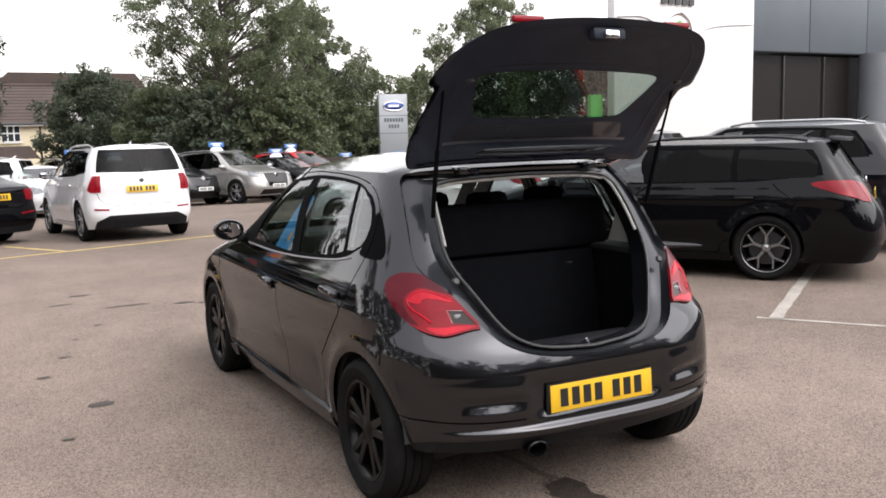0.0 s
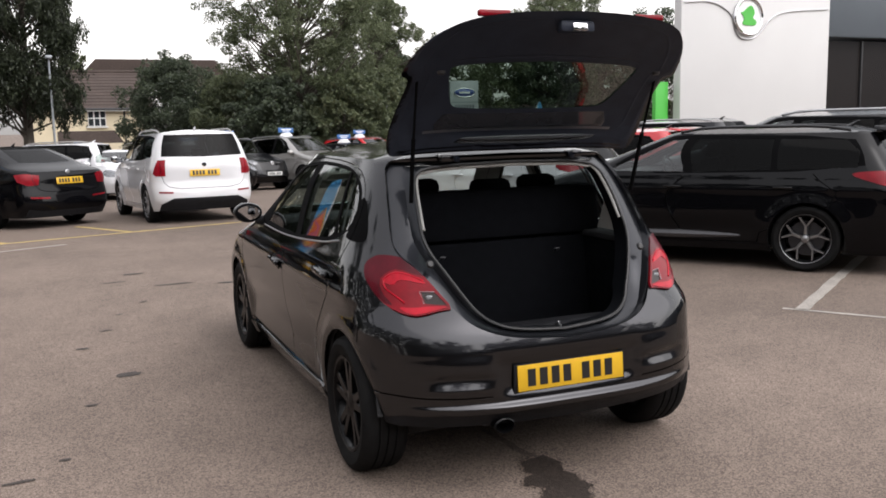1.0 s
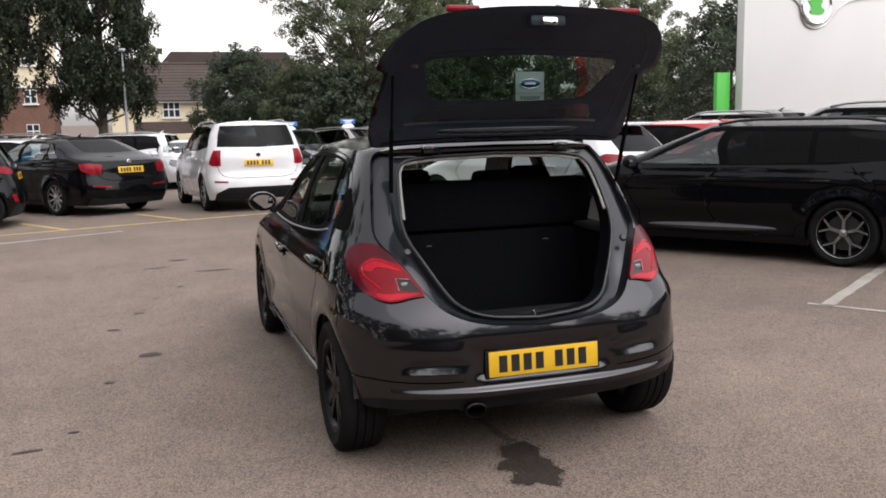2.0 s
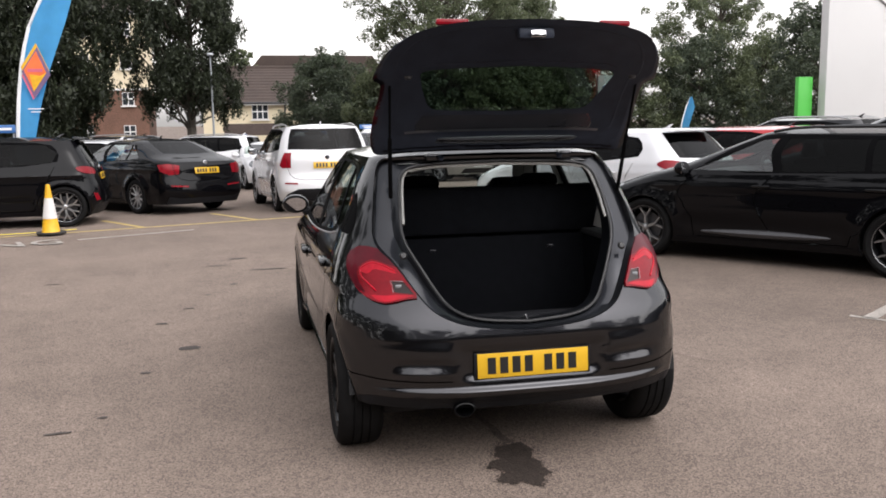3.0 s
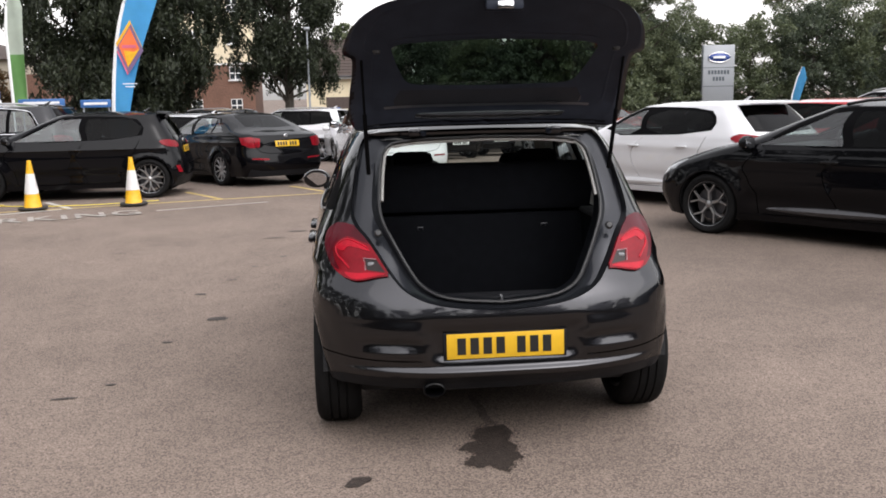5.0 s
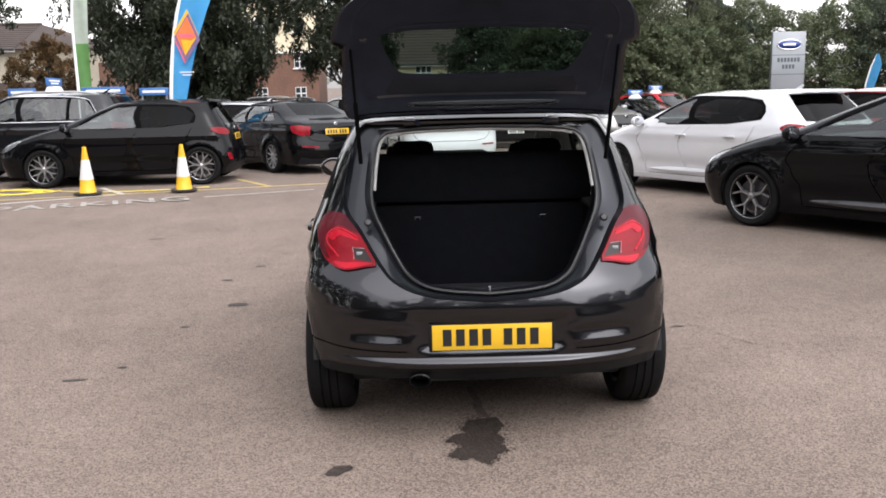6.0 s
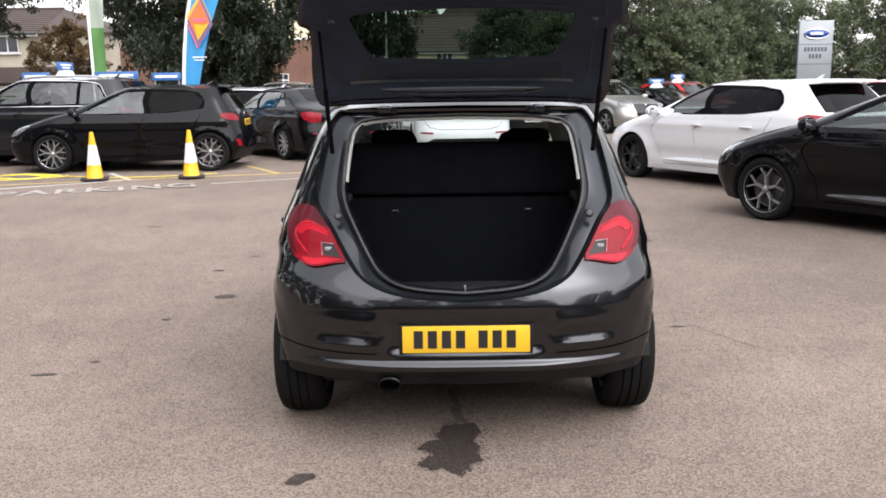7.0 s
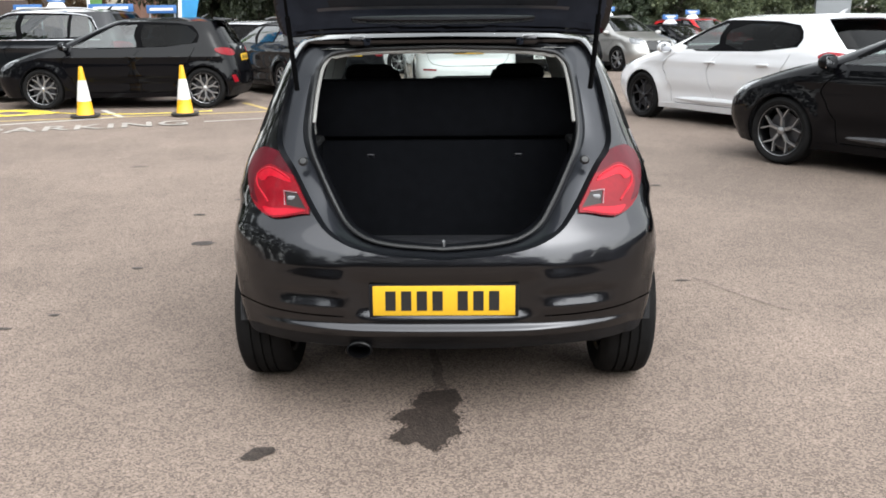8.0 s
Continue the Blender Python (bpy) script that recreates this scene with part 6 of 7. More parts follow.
def build_hose():
    pts = []
    for i in range(90):
        a = i * 0.23
        k = 0.55 + 0.12 * math.sin(i * 0.37)
        pts.append((-4.45 + k * 1.5 * math.cos(a), 13.95 + k * 0.50 * math.sin(a), ground_z(13.9) + 0.018 + 0.004 * (i % 7)))
    pts += [(-3.3 + 0.2 * i, 13.98 - 0.25 * math.sin(i * 0.28) + 0.02 * i, ground_z(13.9) + 0.014) for i in range(1, 12)]
    return tagged(link("hose", tube(pts, 0.007, 6), M["hose"]), "yellow hose lying in loose coils on the tarmac", "hose")


build_hose()


def feather_flag(x, y, left, right, cloth, label, diamond=None, pale=None, slant=0.0):
    """A cloth between its two edges, lists of (height, offset), on a pole that follows the left edge."""
    f = thing("feather_flag", pose(x, y, ground_z(y)), label, "flag", "feather flags")
    lz, lx = zip(*left)
    rz, rx = zip(*right)
    top, low = lz[-1], rz[0]
    part("pole", tube([(float(np.interp(z, lz, lx)) - 0.02, 0, z) for z in np.linspace(0, top, 14)], [0.03 - 0.0016 * k for k in range(14)], 8), M["white_print"], f)

    def sheet(z0, z1, n):
        bm = bmesh.new()
        rows = []
        for z in np.linspace(z0, z1, n):
            a, b = np.interp(z, lz, lx), np.interp(z, rz, rx)
            rows.append([bm.verts.new((a + (b - a) * k / 8, 0.035 * math.sin(z * 1.9 + k * 0.7) * k / 8, z + slant * k / 8 * max(0.0, 1 - (z - low) / 0.8))) for k in range(9)])
        for a, b in zip(rows, rows[1:]):
            for k in range(8):
                bm.faces.new((a[k], a[k + 1], b[k + 1], b[k]))
        bmesh.ops.solidify(bm, geom=bm.faces[:], thickness=0.004)
        return bm

    part("cloth", sheet(low, pale or top, 20), cloth, f)
    if pale:
        part("upper_cloth", sheet(pale, top, 10), M["pale_flag"], f, "washed-out white upper cloth")
    part("pole_sleeve", tube([(float(np.interp(z, lz, lx)) + 0.005, 0, z) for z in np.linspace(low, top * 0.93, 12)], 0.030, 8), M["white_print"], f)
    if diamond:
        dx, zc = diamond

        def rhomb(k, up=0.50, down=0.50):
            return [(-0.05 * k, -down * k), (0.27 * k, -0.04 * k), (0.06 * k, up * k), (-0.25 * k, 0.03 * k)]
        for d, mt, o, ux, uz in ((rhomb(1.0), M["cone_yellow"], 0.046, 0.0, 0.055), (rhomb(1.02), M["violet"], 0.050, 0.015, -0.03), (rhomb(0.90), M["magenta"], 0.048, -0.02, -0.11), (rhomb(0.80), M["orange"], 0.054, 0, 0.0), ([(-0.04, -0.40), (0.215, -0.03), (0.10, -0.09), (-0.10, -0.06)], M["cone_yellow"], 0.058, 0, 0.0)):
            part("diamond", prism(d, 0.003, pose(dx + ux, -o, zc + uz)), mt, f, "layered printed diamond in orange and yellow")
        part("bar", prism([(-0.13, -0.03), (0.15, -0.03), (0.15, 0.03), (-0.13, 0.03)], 0.003, pose(dx, -0.062, zc + 0.02)), M["magenta"], f)
        for k, wd in enumerate((0.15, 0.10)):
            part("bar", prism([(-wd, -0.010), (wd, -0.010), (wd, 0.010), (-wd, 0.010)], 0.003, pose(dx - 0.03, -0.046, zc - 0.74 - 0.06 * k)), M["white_print"], f)
    part("foot", box(bmesh.new(), 0, 0, 0.03, 0.5, 0.5, 0.06, 0.01), M["cone_base"], f)
    return f


feather_flag(-2.77, 18.9, [(0, 0), (1.35, 0.04), (2.1, 0.10), (2.8, 0.19), (3.3, 0.30), (3.75, 0.43), (4.3, 0.70), (4.75, 1.05)], [(0.40, 0.14), (1.35, 0.34), (2.1, 0.52), (2.8, 0.73), (3.75, 1.09), (4.3, 1.26), (4.75, 1.15)], M["blue_flag"], "blue feather flag with an orange diamond, on a pole", (0.46, 2.80))
feather_flag(-5.86, 22.5, [(0, 0.03), (1.7, 0.02), (3.5, 0.0), (4.1, 0.06), (4.4, 0.2)], [(1.62, 0.34), (3.4, 0.39), (4.1, 0.42), (4.4, 0.32)], M["green_flag"], "pale green and white feather flag, on a pole", None, 2.95, 0.22)
feather_flag(24.4, 41.0, [(0, 0), (2.2, 0.12), (3.1, 0.36), (3.6, 0.6)], [(0.4, 0.12), (2.2, 0.58), (3.1, 0.84), (3.6, 0.7)], M["blue_flag"], "far blue feather flag on a pole")


def lamp_post(x, y, h):
    p = thing("lamp_post", pose(x, y, ground_z(y)), "slim grey lamp post", "lamp post", "lamp posts")
    part("pole", tube([(0, 0, 0), (0, 0, h * 0.3), (0, 0, h)], [0.06, 0.045, 0.03], 12), M["post"], p)
    part("lantern", box(bmesh.new(), 0.0, -0.1, h, 0.22, 0.45, 0.10, 0.03), M["post"], p)


lamp_post(1.2, 33.6, 4.75)
lamp_post(16.0, 40.0, 3.6)
lamp_post(23.5, 55.0, 4.2)


def sign_board(x, y, z, w, yaw=0):
    b = thing("forecourt_sign", pose(x, y, ground_z(y), 0, 0, yaw), "blue sign board on thin posts above the parked cars", "sign", "forecourt signs")
    part("board", boxed(0, 0, z, w, 0.03, 0.16, 0.006), M["blue_board"], b)
    for s in (-1, 1):
        part("post", boxed(s * w * 0.42, 0.03, z / 2, 0.03, 0.03, z), M["post"], b)
    part("bar", boxed(0, -0.018, z, w * 0.78, 0.004, 0.05), M["white_print"], b)


sign_board(-3.0, 18.6, 1.66, 0.60)
sign_board(-4.35, 19.6, 1.72, 0.95)
sign_board(-6.1, 19.6, 1.72, 0.60)


# ---- dealership building, sign totem ----
def wall_box(name, x0, x1, y0, y1, z0, z1, material, label):
    ob = link(name, boxed((x0 + x1) / 2, (y0 + y1) / 2, (z0 + z1) / 2, x1 - x0, y1 - y0, z1 - z0, 0.01), material)
    return tagged(ob, label, "wall", kind="structure")


def build_showroom():
    h = 7.5
    wall_box("wall_sign", 15.74, 20.92, 18.42, 18.70, -0.6, h, M["render_white"], "tall smooth white wall panel of a car showroom")
    b = thing("showroom_front", pose(20.93, 18.70, 0), "dark glazed showroom front with slate cladding above", "building")
    part("cladding", box(bmesh.new(), 11, 0.5, 5.6, 22, 0.9, 3.76, 0.01), M["slate_panel"], b)
    for i in range(8):
        part("cladding_panel", boxed(1.4 + 2.75 * i, 0.03, 5.6, 2.72, 0.04, 3.72, 0.006), M["slate_panel"], b)
    for i in range(12):
        part("pane", boxed(1.0 + 1.85 * i, 0.30, 1.55, 1.80, 0.03, 4.2), M["shop_glass"], b)
        part("mullion", boxed(0.07 + 1.85 * i, 0.27, 1.55, 0.06, 0.10, 4.2), M["frame_dark"], b)
    for x in (5.3, 12.3, 19.0):
        part("column", lathe([(0.46, -0.6), (0.46, 3.72)], 36, "z"), M["pillar_grey"], b).matrix_local = pose(x, -0.45, 0)
    part("rear_block", boxed(12, 1.7, 3.4, 20, 1.6, 7.8), M["slate_panel"], b)
    s = thing("round_wall_sign", pose(17.92, 18.40, 4.15), "round chrome-ringed sign with a green emblem on the white wall", "sign")
    part("ring", lathe([(0.50, 0), (0.50, 0.06), (0.47, 0.085), (0.43, 0.06), (0.43, 0)], 48, "z"), M["chrome"], s).matrix_local = pose(0, 0, 0, 90)
    part("disc", lathe([(0.001, 0.03), (0.43, 0.03), (0.43, 0)], 48, "z"), M["white_print"], s).matrix_local = pose(0, 0, 0, 90)
    part("emblem", prism(chaikin([(-0.26, -0.22), (0.24, -0.24), (0.28, -0.10), (0.12, -0.04), (0.22, 0.10), (0.10, 0.30), (-0.02, 0.26), (-0.20, 0.10), (-0.30, 0.12), (-0.12, -0.06)], 2), 0.02, pose(0, -0.055, 0)), M["green_sign"], s)
    wave = [(-2.1, 0, 0.30), (-1.2, 0, 0.38), (-0.5, 0, 0.05), (-0.45, 0, -0.35), (-0.2, 0, -0.62), (0.35, 0, -0.55), (0.8, 0, 0.0), (1.3, 0, 0.18), (2.9, 0, 0.28)]
    part("wave_line", tube(chaikin(wave, 3, False), 0.018, 6), M["steel"], s)
    for i in range(5):
        part("letter_bar", boxed(-0.50 + 0.25 * i, -0.02, 0.78, 0.18, 0.05, 0.17), M["frame_dark"], s)
    g = thing("green_pylon", pose(15.36, 18.75, ground_z(18.7)), "narrow bright green sign panel beside the white wall", "sign")
    part("panel", boxed(0, 0, 1.30, 0.40, 0.14, 2.65, 0.01), M["green_sign"], g)
    part("plinth", boxed(0, 0, 0.04, 0.5, 0.25, 0.10), M["frame_dark"], g)
    t = thing("sign_totem", pose(21.65, 43.2, ground_z(43.2), 0, 0, -6), "tall silver-grey sign totem with a blue oval badge", "sign")
    part("panel", boxed(0, 0, 2.45, 1.62, 0.30, 4.9, 0.04), M["totem"], t)
    part("badge", lathe([(0.001, 0.05), (0.93, 0.05), (1.0, 0)], 40, "z"), M["badge_blue"], t).matrix_local = pose(0, -0.16, 4.28, 90) @ Matrix.Diagonal((0.58, 0.25, 1, 1))
    part("badge_rim", tube([(0.56 * math.cos(a), -0.205, 4.28 + 0.235 * math.sin(a)) for a in np.linspace(0, 2 * math.pi, 40)[:-1]], 0.018, 6, True), M["chrome"], t)
    part("badge_bar", boxed(0, -0.215, 4.28, 0.60, 0.01, 0.10, 0.004), M["white_print"], t)
    for i in range(7):
        part("letter_bar", boxed(-0.48 + 0.16 * i, -0.155, 3.55, 0.11, 0.01, 0.20), M["slate_panel"], t)
    for i in range(4):
        part("letter_bar", boxed(-0.24 + 0.16 * i, -0.155, 3.22, 0.11, 0.01, 0.20), M["slate_panel"], t)
    for z in (3.78, 2.85):
        part("joint", boxed(0, -0.152, z, 1.62, 0.01, 0.03), M["slate_panel"], t)


build_showroom()


# ---- houses ----
def house_window(parent, x, z, w, h, cols=2, rows=2):
    f = part("window", boxed(x, -0.04, z, w, 0.08, h), M["upvc"], parent, "white framed window")
    for i in range(cols):
        for j in range(rows):
            pw, ph = w / cols - 0.07, h / rows - 0.07
            part("pane", boxed(x - w / 2 + w / cols * (i + 0.5), -0.085, z - h / 2 + h / rows * (j + 0.5), pw, 0.012, ph), M["dark_pane"], f)
    part("sill", boxed(x, -0.08, z - h / 2 - 0.05, w + 0.2, 0.16, 0.07), M["upvc"], f)


def gable_roof(parent, x0, x1, y0, y1, z0, rise, material, over=0.35):
    """A tiled roof with its ridge along x; courses of tiles step down the slope."""
    yc = (y0 + y1) / 2
    n = 12
    for sgn, ye in ((-1, y0 - over), (1, y1 + over)):
        for i in range(n):
            bm = bmesh.new()
            ya, yb = ye + (yc - ye) * i / n, ye + (yc - ye) * (i + 1) / n
            za, zb = z0 + rise * i / n, z0 + rise * (i + 1) / n
            v = [bm.verts.new(c) for c in ((x0 - over, ya, za + 0.05), (x1 + over, ya, za + 0.05), (x1 + over, yb, zb + 0.02), (x0 - over, yb, zb + 0.02), (x0 - over, ya, za - 0.03), (x1 + over, ya, za - 0.03))]
            bm.faces.new((v[0], v[1], v[2], v[3]))
            bm.faces.new((v[4], v[5], v[1], v[0]))
            part("tile_course", bm, material, parent)
    part("ridge", tube([(x0 - over, yc, z0 + rise + 0.03), (x1 + over, yc, z0 + rise + 0.03)], 0.12, 8), material, parent)
    part("fascia", boxed((x0 + x1) / 2, y0 - over + 0.03, z0 - 0.06, x1 - x0 + 2 * over, 0.05, 0.20), M["upvc"], parent)
    part("gutter", tube([(x0 - over, y0 - over - 0.05, z0 - 0.02), (x1 + over, y0 - over - 0.05, z0 - 0.02)], 0.06, 8), M["frame_dark"], parent)


def build_houses():
    z = ground_z(57) - 0.4
    h = thing("cream_house", pose(5.55, 57, z), "cream rendered house with a brown tiled roof and white windows", "house", "houses")
    ev = 2.70 - z
    part("wall", boxed(-1.6, 4, ev / 2, 6.4, 8, ev), M["cream"], h)
    gable_roof(h, -4.8, 1.6, 0, 8, ev, 2.35, M["roof_tile"])
    house_window(h, -1.35, ev - 0.55, 1.0, 0.95, 3, 2)
    gr = part("porch_roof", prism([(-3.6, 0), (0.0, 0), (-0.5, 0.85), (-3.6, 0.85)], 0.5, pose(0, -1.6, ev - 2.05, -25)), M["roof_tile"], h)
    part("porch_wall", boxed(-1.8, -0.9, (ev - 2.0) / 2, 3.4, 1.6, ev - 2.0), M["cream"], h)
    part("downpipe", tube([(0.2, -0.08, 0), (0.2, -0.08, ev - 0.1)], 0.05, 8), M["frame_dark"], h)
    part("back_roof", prism([(-3, 0), (8, 0), (6.6, 1.9), (-1.4, 1.9)], 6, pose(0.8, 8.5, ev + 1.6)), M["roof_tile"], h)

    b = thing("brick_apartments", pose(-7.0, 58, z), "three-storey flats, red brick below and cream render above", "apartment building", "houses")
    split = 3.60 - z
    top = 8.2 - z
    part("brick_wall", boxed(2.2, 4, split / 2, 4.6, 8, split), M["brick"], b)
    part("render_wall", boxed(2.2, 4.02, (split + top) / 2, 4.58, 8, top - split), M["cream"], b)
    gable_roof(b, -0.1, 4.5, 0, 8, top, 1.8, M["roof_tile"])
    for x in (0.9, 3.35):
        for zz in (1.02, 3.03, 5.25, 7.2):
            house_window(b, x, zz - z, 0.70, 0.80, 2, 2)
    part("band", boxed(2.2, -0.02, split, 4.64, 0.08, 0.12), M["upvc"], b)
    part("brick_wing", boxed(-3.2, 5, (2.4 - z) / 2, 6.2, 7, 2.4 - z), M["brick"], b)

    c = thing("cream_house", pose(-13.8, 50, ground_z(50) - 0.4), "long cream house with a hipped brown roof and a brick end", "house", "houses")
    z2 = ground_z(50) - 0.4
    ev = 3.75 - z2
    part("wall", boxed(-6, 4, ev / 2, 12, 8, ev), M["greyer_cream"], c)
    part("brick_end", boxed(0.45, 4, (2.95 - z2) / 2, 0.88, 8, 2.95 - z2), M["brick"], c)
    gable_roof(c, -12, -4.6, 0, 8, ev, 1.5, M["roof_tile"])
    bm = bmesh.new()
    v = [bm.verts.new(q) for q in ((-4.25, -0.35, ev), (0.15, -0.35, ev), (0.15, 8.35, ev), (-4.25, 8.35, ev), (-4.25, 4, ev + 1.55))]
    for f in ((0, 1, 4), (1, 2, 4), (2, 3, 4), (0, 3, 2, 1)):
        bm.faces.new([v[i] for i in f])
    part("hip_end", bm, M["roof_tile"], c)
    house_window(c, -6.25, ev - 0.55, 1.7, 0.9, 3, 1)
    house_window(c, -9.2, ev - 0.55, 1.4, 0.9, 3, 1)
    part("lower_roof", prism([(-12, 0), (-2.4, 0), (-2.4, 0.9), (-12, 0.9)], 0.4, pose(0, -1.4, ev - 2.6, -25)), M["roof_tile"], c)


build_houses()


# ---- trees and hedges ----
def leaves(blobs, count, size, rnd, droop=0.0, flat=0.6, hang=0):
    """Leaf cards gathered in uneven clumps, each a small folded blade."""
    rng = np.random.default_rng(rnd)
    w = np.array([b[3] ** 2 for b in blobs])
    pick = rng.choice(len(blobs), count, p=w / w.sum())
    B = np.array([b[:3] for b in blobs])[pick]
    Rr = np.array([b[3] for b in blobs])[pick]
    d = rng.normal(size=(count, 3))
    d /= np.linalg.norm(d, axis=1)[:, None]
    r = rng.uniform(0.15, 1.0, count) ** 0.45 * Rr * rng.uniform(0.8, 1.12, count)
    c = B + d * r[:, None] * np.array([1, 1, flat + 0.2])
    if hang:
        # leaves gather along twigs that hang from the clumps
        per = 14
        k = (count + per - 1) // per
        root = c[:k]
        which = np.repeat(np.arange(k), per)[:count]
        t = np.tile(np.linspace(0, 1, per), k)[:count]
        ln = rng.uniform(0.4, 1.0, k)[which] * droop
        sway = rng.normal(size=(k, 2))[which] * 0.12
        c = root[which] + np.stack([sway[:, 0] * t, sway[:, 1] * t, -ln * t], 1) + rng.normal(size=(count, 3)) * np.array([0.05, 0.05, 0.03])
    elif droop:
        c[:, 2] -= droop * rng.uniform(0, 1, count) ** 2
    a = rng.normal(size=(count, 3))
    a /= np.linalg.norm(a, axis=1)[:, None]
    if droop:
        a[:, 2] = -np.abs(a[:, 2]) * 1.5
    b = np.cross(a, rng.normal(size=(count, 3)))
    b /= np.linalg.norm(b, axis=1)[:, None] + 1e-9
    n = np.cross(a, b)
    s = (size * rng.uniform(0.6, 1.4, count))[:, None]
    V = np.stack([c - a * s, c + b * s * 0.45 + n * s * 0.12, c + a * s, c - b * s * 0.45 + n * s * 0.12], 1).reshape(-1, 3)
    me = bpy.data.meshes.new("crown")
    k = np.arange(count) * 4
    me.vertices.add(len(V))
    me.vertices.foreach_set("co", V.astype(np.float32).ravel())
    me.loops.add(count * 4)
    me.loops.foreach_set("vertex_index", np.arange(count * 4, dtype=np.int32))
    me.polygons.add(count)
    me.polygons.foreach_set("loop_start", (k).astype(np.int32))
    me.update(calc_edges=True)
    return me


def build_tree(name, x, y, h, spread, trunk_h, leaf, seed, label, count=14000, size=0.16, droop=0.0, clumps=26, gap=0.75, yaw=0):
    rnd = random.Random(seed)
    t = thing(name, pose(x, y, ground_z(y) - 0.1, 0, 0, yaw), label, "tree")
    bm = bmesh.new()
    r0 = h * 0.013 + 0.04
    stem = [(0, 0, 0), (0.02 * h * rnd.uniform(-1, 1), 0, h * 0.3), (0.03 * h * rnd.uniform(-1, 1), 0.02 * h, h * 0.6), (0.03 * h * rnd.uniform(-1, 1), 0, h * 0.9)]
    pieces = [tube(chaikin(stem, 1, False), [r0 * (1.25 - 0.15 * i) for i in range(len(chaikin(stem, 1, False)))], 8)]
    blobs = []
    for i in range(clumps):
        a = i * 2.4 + rnd.uniform(-0.4, 0.4)
        q = (i + 0.5) / clumps
        zz = trunk_h + (h - trunk_h) * (0.08 + 0.90 * q)
        prof = math.sin(math.pi * min(1, 0.18 + 0.80 * q)) ** 0.6
        rad = spread * prof * rnd.uniform(0.35, 1.0)
        c = Vector((rad * math.cos(a), rad * math.sin(a), zz))
        br = spread * rnd.uniform(0.15, 0.30) * gap
        blobs.append((*c, br))
        for _ in range(4):
            o = Vector((rnd.uniform(-1, 1), rnd.uniform(-1, 1), rnd.uniform(-0.7, 0.7))) * br * 1.7
            blobs.append((*(c + o), br * rnd.uniform(0.45, 0.7)))
        root = Vector((0, 0, max(trunk_h * rnd.uniform(0.6, 1.0), zz - rad * rnd.uniform(0.35, 0.8) - 0.05 * h)))
        mid = root.lerp(c, 0.5) + Vector((c.x, c.y, 0)) * 0.12 + Vector((rnd.uniform(-0.02, 0.02) * h, rnd.uniform(-0.02, 0.02) * h, -0.01 * h))
        pieces.append(tube([root, mid, c], [r0 * 0.30, r0 * 0.19, r0 * 0.05], 5))
    tmp = bpy.data.meshes.new("limbs")
    for p in pieces:
        p.to_mesh(tmp)
        bm.from_mesh(tmp)
        p.free()
    bpy.data.meshes.remove(tmp)
    part("trunk", bm, M["bark"], t)
    me = leaves(blobs, count, size, seed, droop, hang=1 if droop else 0)
    me.materials.append(leaf)
    cr = new("crown", me)
    cr.parent = t
    return t


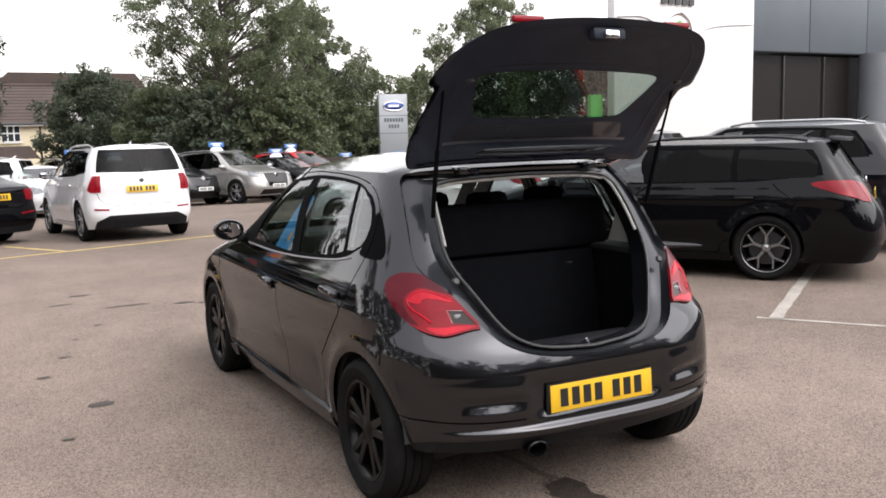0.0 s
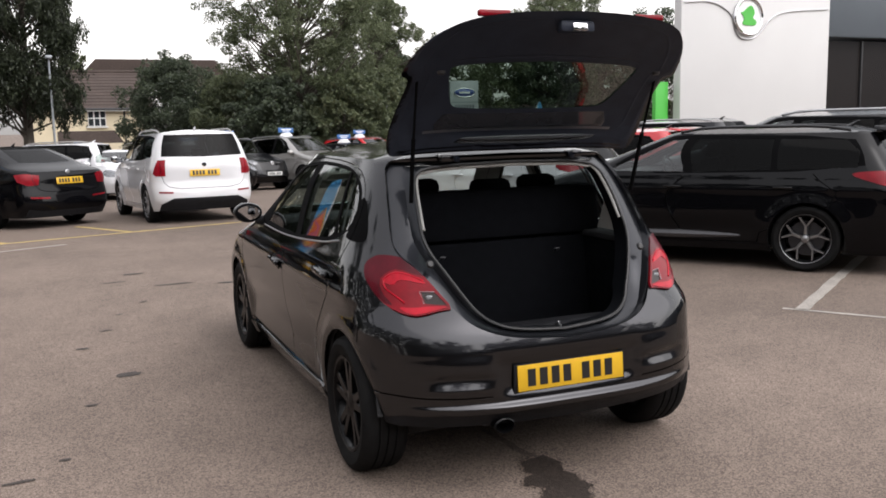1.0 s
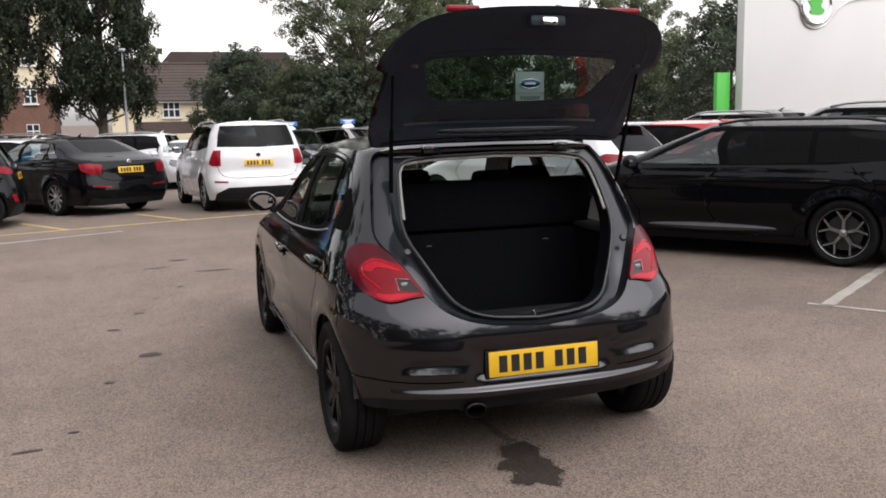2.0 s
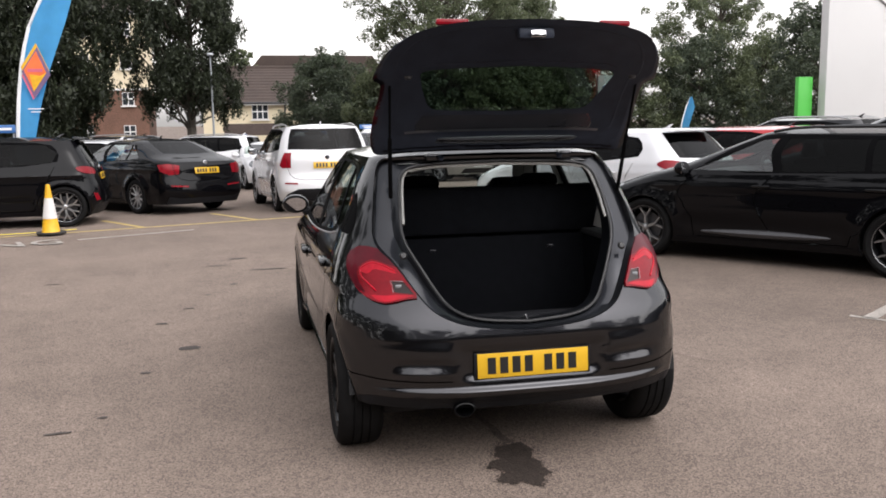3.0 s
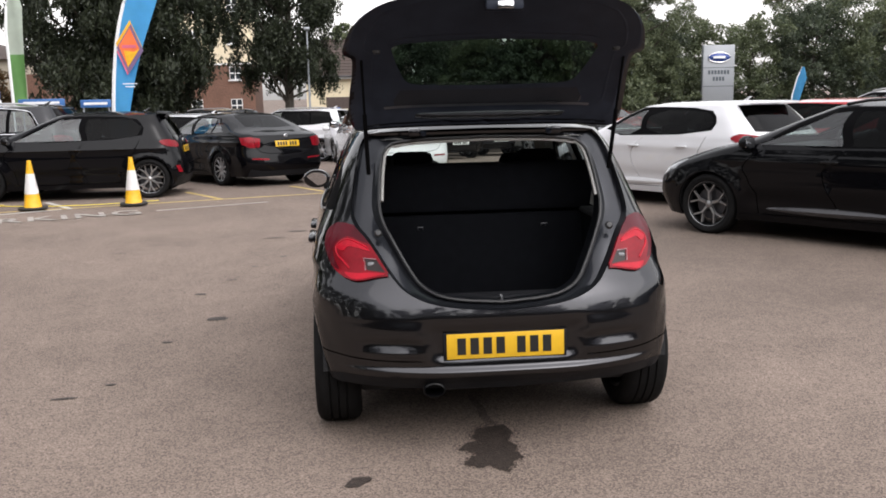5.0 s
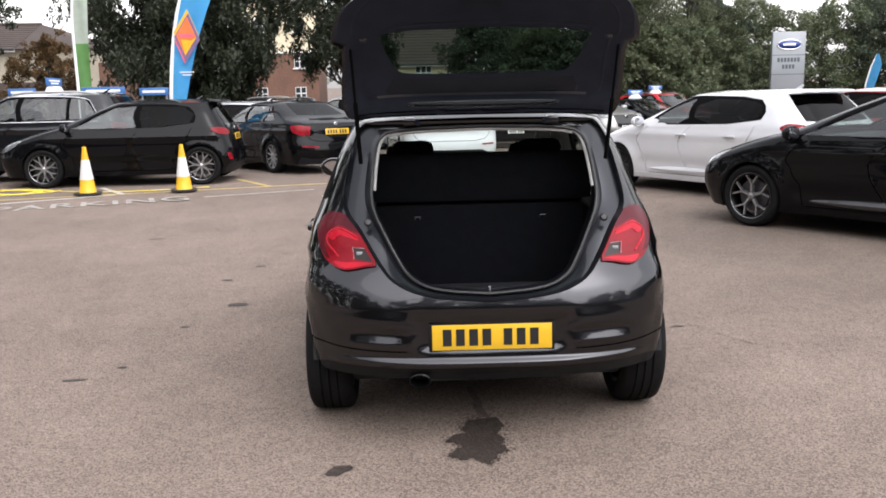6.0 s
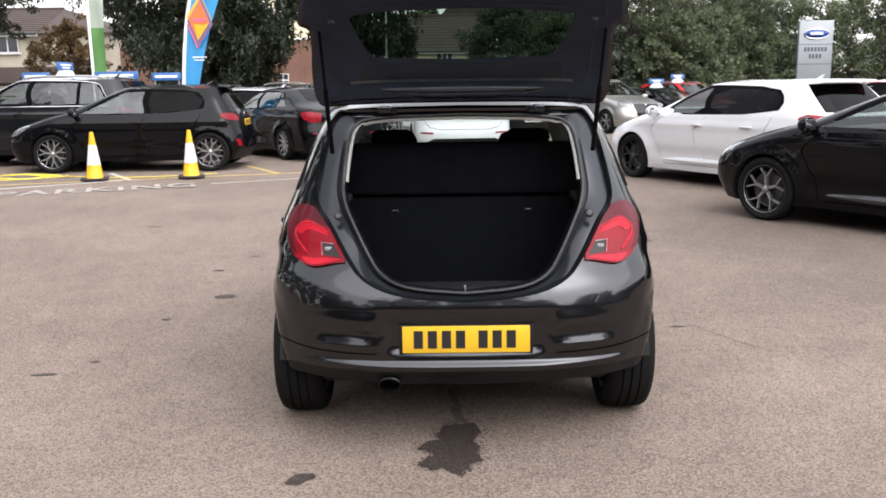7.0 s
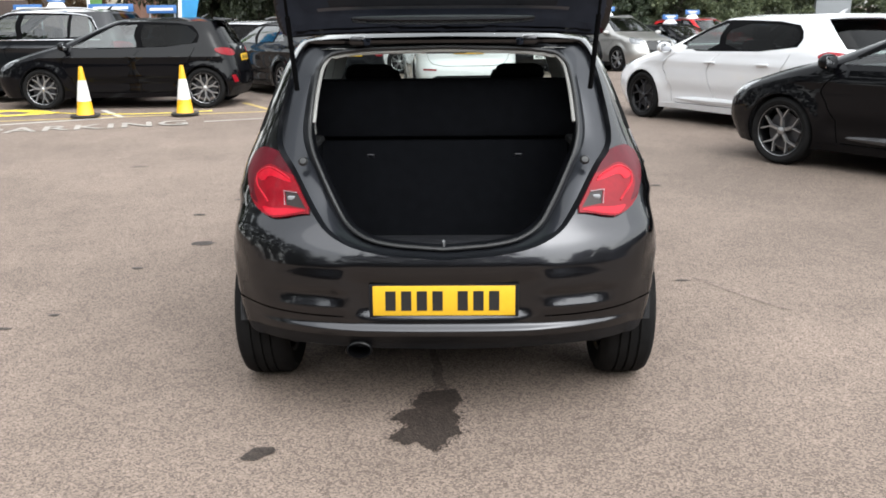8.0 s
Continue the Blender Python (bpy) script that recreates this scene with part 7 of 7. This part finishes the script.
def build_planting():
    open_tree = "tall broad-leaved tree with an open leafy crown"
    build_tree("tree", 10.9, 37.0, 11.2, 3.7, 3.6, M["leaf"], 1, open_tree, 105000, 0.050, 0, 120, 0.56)
    build_tree("tree", 16.8, 43.5, 9.4, 3.0, 3.2, M["leaf"], 2, open_tree, 75000, 0.054, 0, 96, 0.58)
    build_tree("tree", 32.2, 50.0, 12.0, 4.2, 3.0, M["leaf"], 3, open_tree, 50000, 0.075, 0, 64, 0.62)
    build_tree("tree", 6.9, 46.5, 6.4, 2.3, 0.4, M["leaf_dark"], 4, "dense dark evergreen tree with a rounded crown", 40000, 0.075, 0, 46, 1.15)
    birch = "large weeping birch with hanging leafy twigs"
    build_tree("tree", 0.35, 35.5, 10.6, 2.3, 2.6, M["leaf_birch"], 5, birch, 70000, 0.062, 0.7, 84, 0.62)
    build_tree("tree", -5.7, 35.0, 11.0, 3.6, 1.6, M["leaf_birch"], 6, birch, 130000, 0.078, 0.8, 130, 0.80)
    build_tree("tree", 3.2, 64, 8.8, 1.9, 3.4, M["leaf"], 7, "slim far tree with a light crown", 6000, 0.14, 0, 22, 0.8)
    build_tree("tree", -14.4, 44, 5.3, 1.75, 1.0, M["leaf_rust"], 8, "small tree with green and rusty leaves", 20000, 0.07, 0, 46, 0.95)
    build_tree("tree", -18.0, 42, 9.2, 2.5, 4.4, M["leaf_birch"], 9, "dark leafy tree beside the house", 26000, 0.085, 0, 46, 0.9)
    low = "thick green tree in the belt behind the car park"
    spots = [(9.4, 35.2, 3.7, 1.7), (12.3, 35.4, 3.9, 1.8), (9.2, 41, 4.6, 1.9), (12.4, 41.5, 4.2, 2.2), (15.0, 40.5, 4.4, 2.2), (17.4, 42.8, 4.8, 2.2), (19.3, 46.8, 6.4, 2.4), (22.4, 47.5, 6.2, 2.6), (25.4, 47, 6.0, 2.8), (28.5, 46, 6.6, 3.0), (32, 45, 6.6, 3.2), (36, 44, 7.0, 3.4), (40, 41, 7.5, 3.4), (13.5, 48, 5.4, 2.8), (10.0, 50, 5.0, 2.8), (29, 36, 6.8, 2.8), (34, 35, 7.2, 3.0), (45, 38, 8, 3.6)]
    for i, (x, y, h, s) in enumerate(spots):
        build_tree("tree", x, y, h + 0.5, s, 0.4, M["leaf"] if i % 3 else M["leaf_dark"], 20 + i, low, 22000, 0.09, 0, 42, 1.0)
    rng = random.Random(3)
    blobs = []
    for i in range(150):
        x = -30 + 85 * i / 150
        y = 49 + rng.uniform(-1, 1) + (4 if x < 8 else 0)
        if -14 < x < 8:
            y = 64
        blobs.append((x, y, ground_z(y) + rng.uniform(0.6, 2.0), rng.uniform(0.9, 1.5)))
    me = leaves(blobs, 30000, 0.17, 77)
    me.materials.append(M["leaf_dark"])
    tagged(new("hedge", me), "dark hedge along the edge of the car park", "hedge", kind="stuff")
    f = thing("boundary_fence", pose(-26, 33.0, ground_z(33) - 0.05), "dark timber fence behind the parked cars", "fence")
    for i in range(26):
        part("fence_panel", boxed(0.9 + 1.83 * i, 0, 0.75, 1.80, 0.05, 1.5), M["fence"], f)


build_planting()


def build_surround():
    """Unseen walls and trees, added behind the camera to close the place."""
    # tall enough to darken the low sky that the bumper mirrors
    wall_box("wall_south", -38, 46, -24, -23.4, -0.2, 7.5, M["slate_panel"], "unseen long grey wall, added behind to darken reflections")
    wall_box("wall_east", 46, 46.6, -24, 18, -0.2, 6.5, M["slate_panel"], "unseen grey wall, added to close the east side")
    for i in range(11):
        build_tree("tree", -27 + 6.3 * i + 1.2 * math.sin(3 * i), -20.5 + math.sin(2 * i), 10.5 + 1.5 * math.sin(5 * i), 3.4, 1.0, M["leaf_dark"], 80 + i, "unseen dark tree, added behind to darken reflections", 5000, 0.25, 0, 26, 1.2)
    # this unseen row is added to darken what the cars' left flanks mirror
    for i in range(9):
        build_tree("tree", -17 + 1.2 * math.sin(2 * i), -17 + 5.2 * i, 13 + 1.2 * math.sin(3 * i), 3.4, 0.8, M["leaf_dark"], 60 + i, "unseen dark tree, added at the side to darken reflections", 5000, 0.25, 0, 26, 1.2)


build_surround()
park("parked_hatchback", HATCH, (-2.2, 21.5), "mid", 80, "white hatchback behind the flag", paint="white_paint")
park("parked_suv", SUV, (-2.2, 28.6), "mid", 62, "dark red SUV in the far row", paint="dark_paint")
park("panel_van", BOXY, (0.6, 27.5), "mid", 70, "white van in the far row", paint="white_paint")
park("parked_hatchback", HATCH, (2.4, 27.6), "nose", 190, "silver hatchback in the far row", paint="silver_paint", roof_sign=True)
park("parked_suv", SUV, (4.6, 28.5), "nose", 190, "dark grey SUV in the far row", paint="dark_paint", roof_sign=True)
for i, (x, y) in enumerate([(13.6, 34.0), (16.4, 34.4), (19.2, 34.8), (22.0, 35.2)]):
    park("parked_hatchback", HATCH, (x, y), "nose", 185, "hatchback in the far row under the trees", paint=("black_paint", "silver_paint", "white_paint", "dark_paint")[i], roof_sign=True)
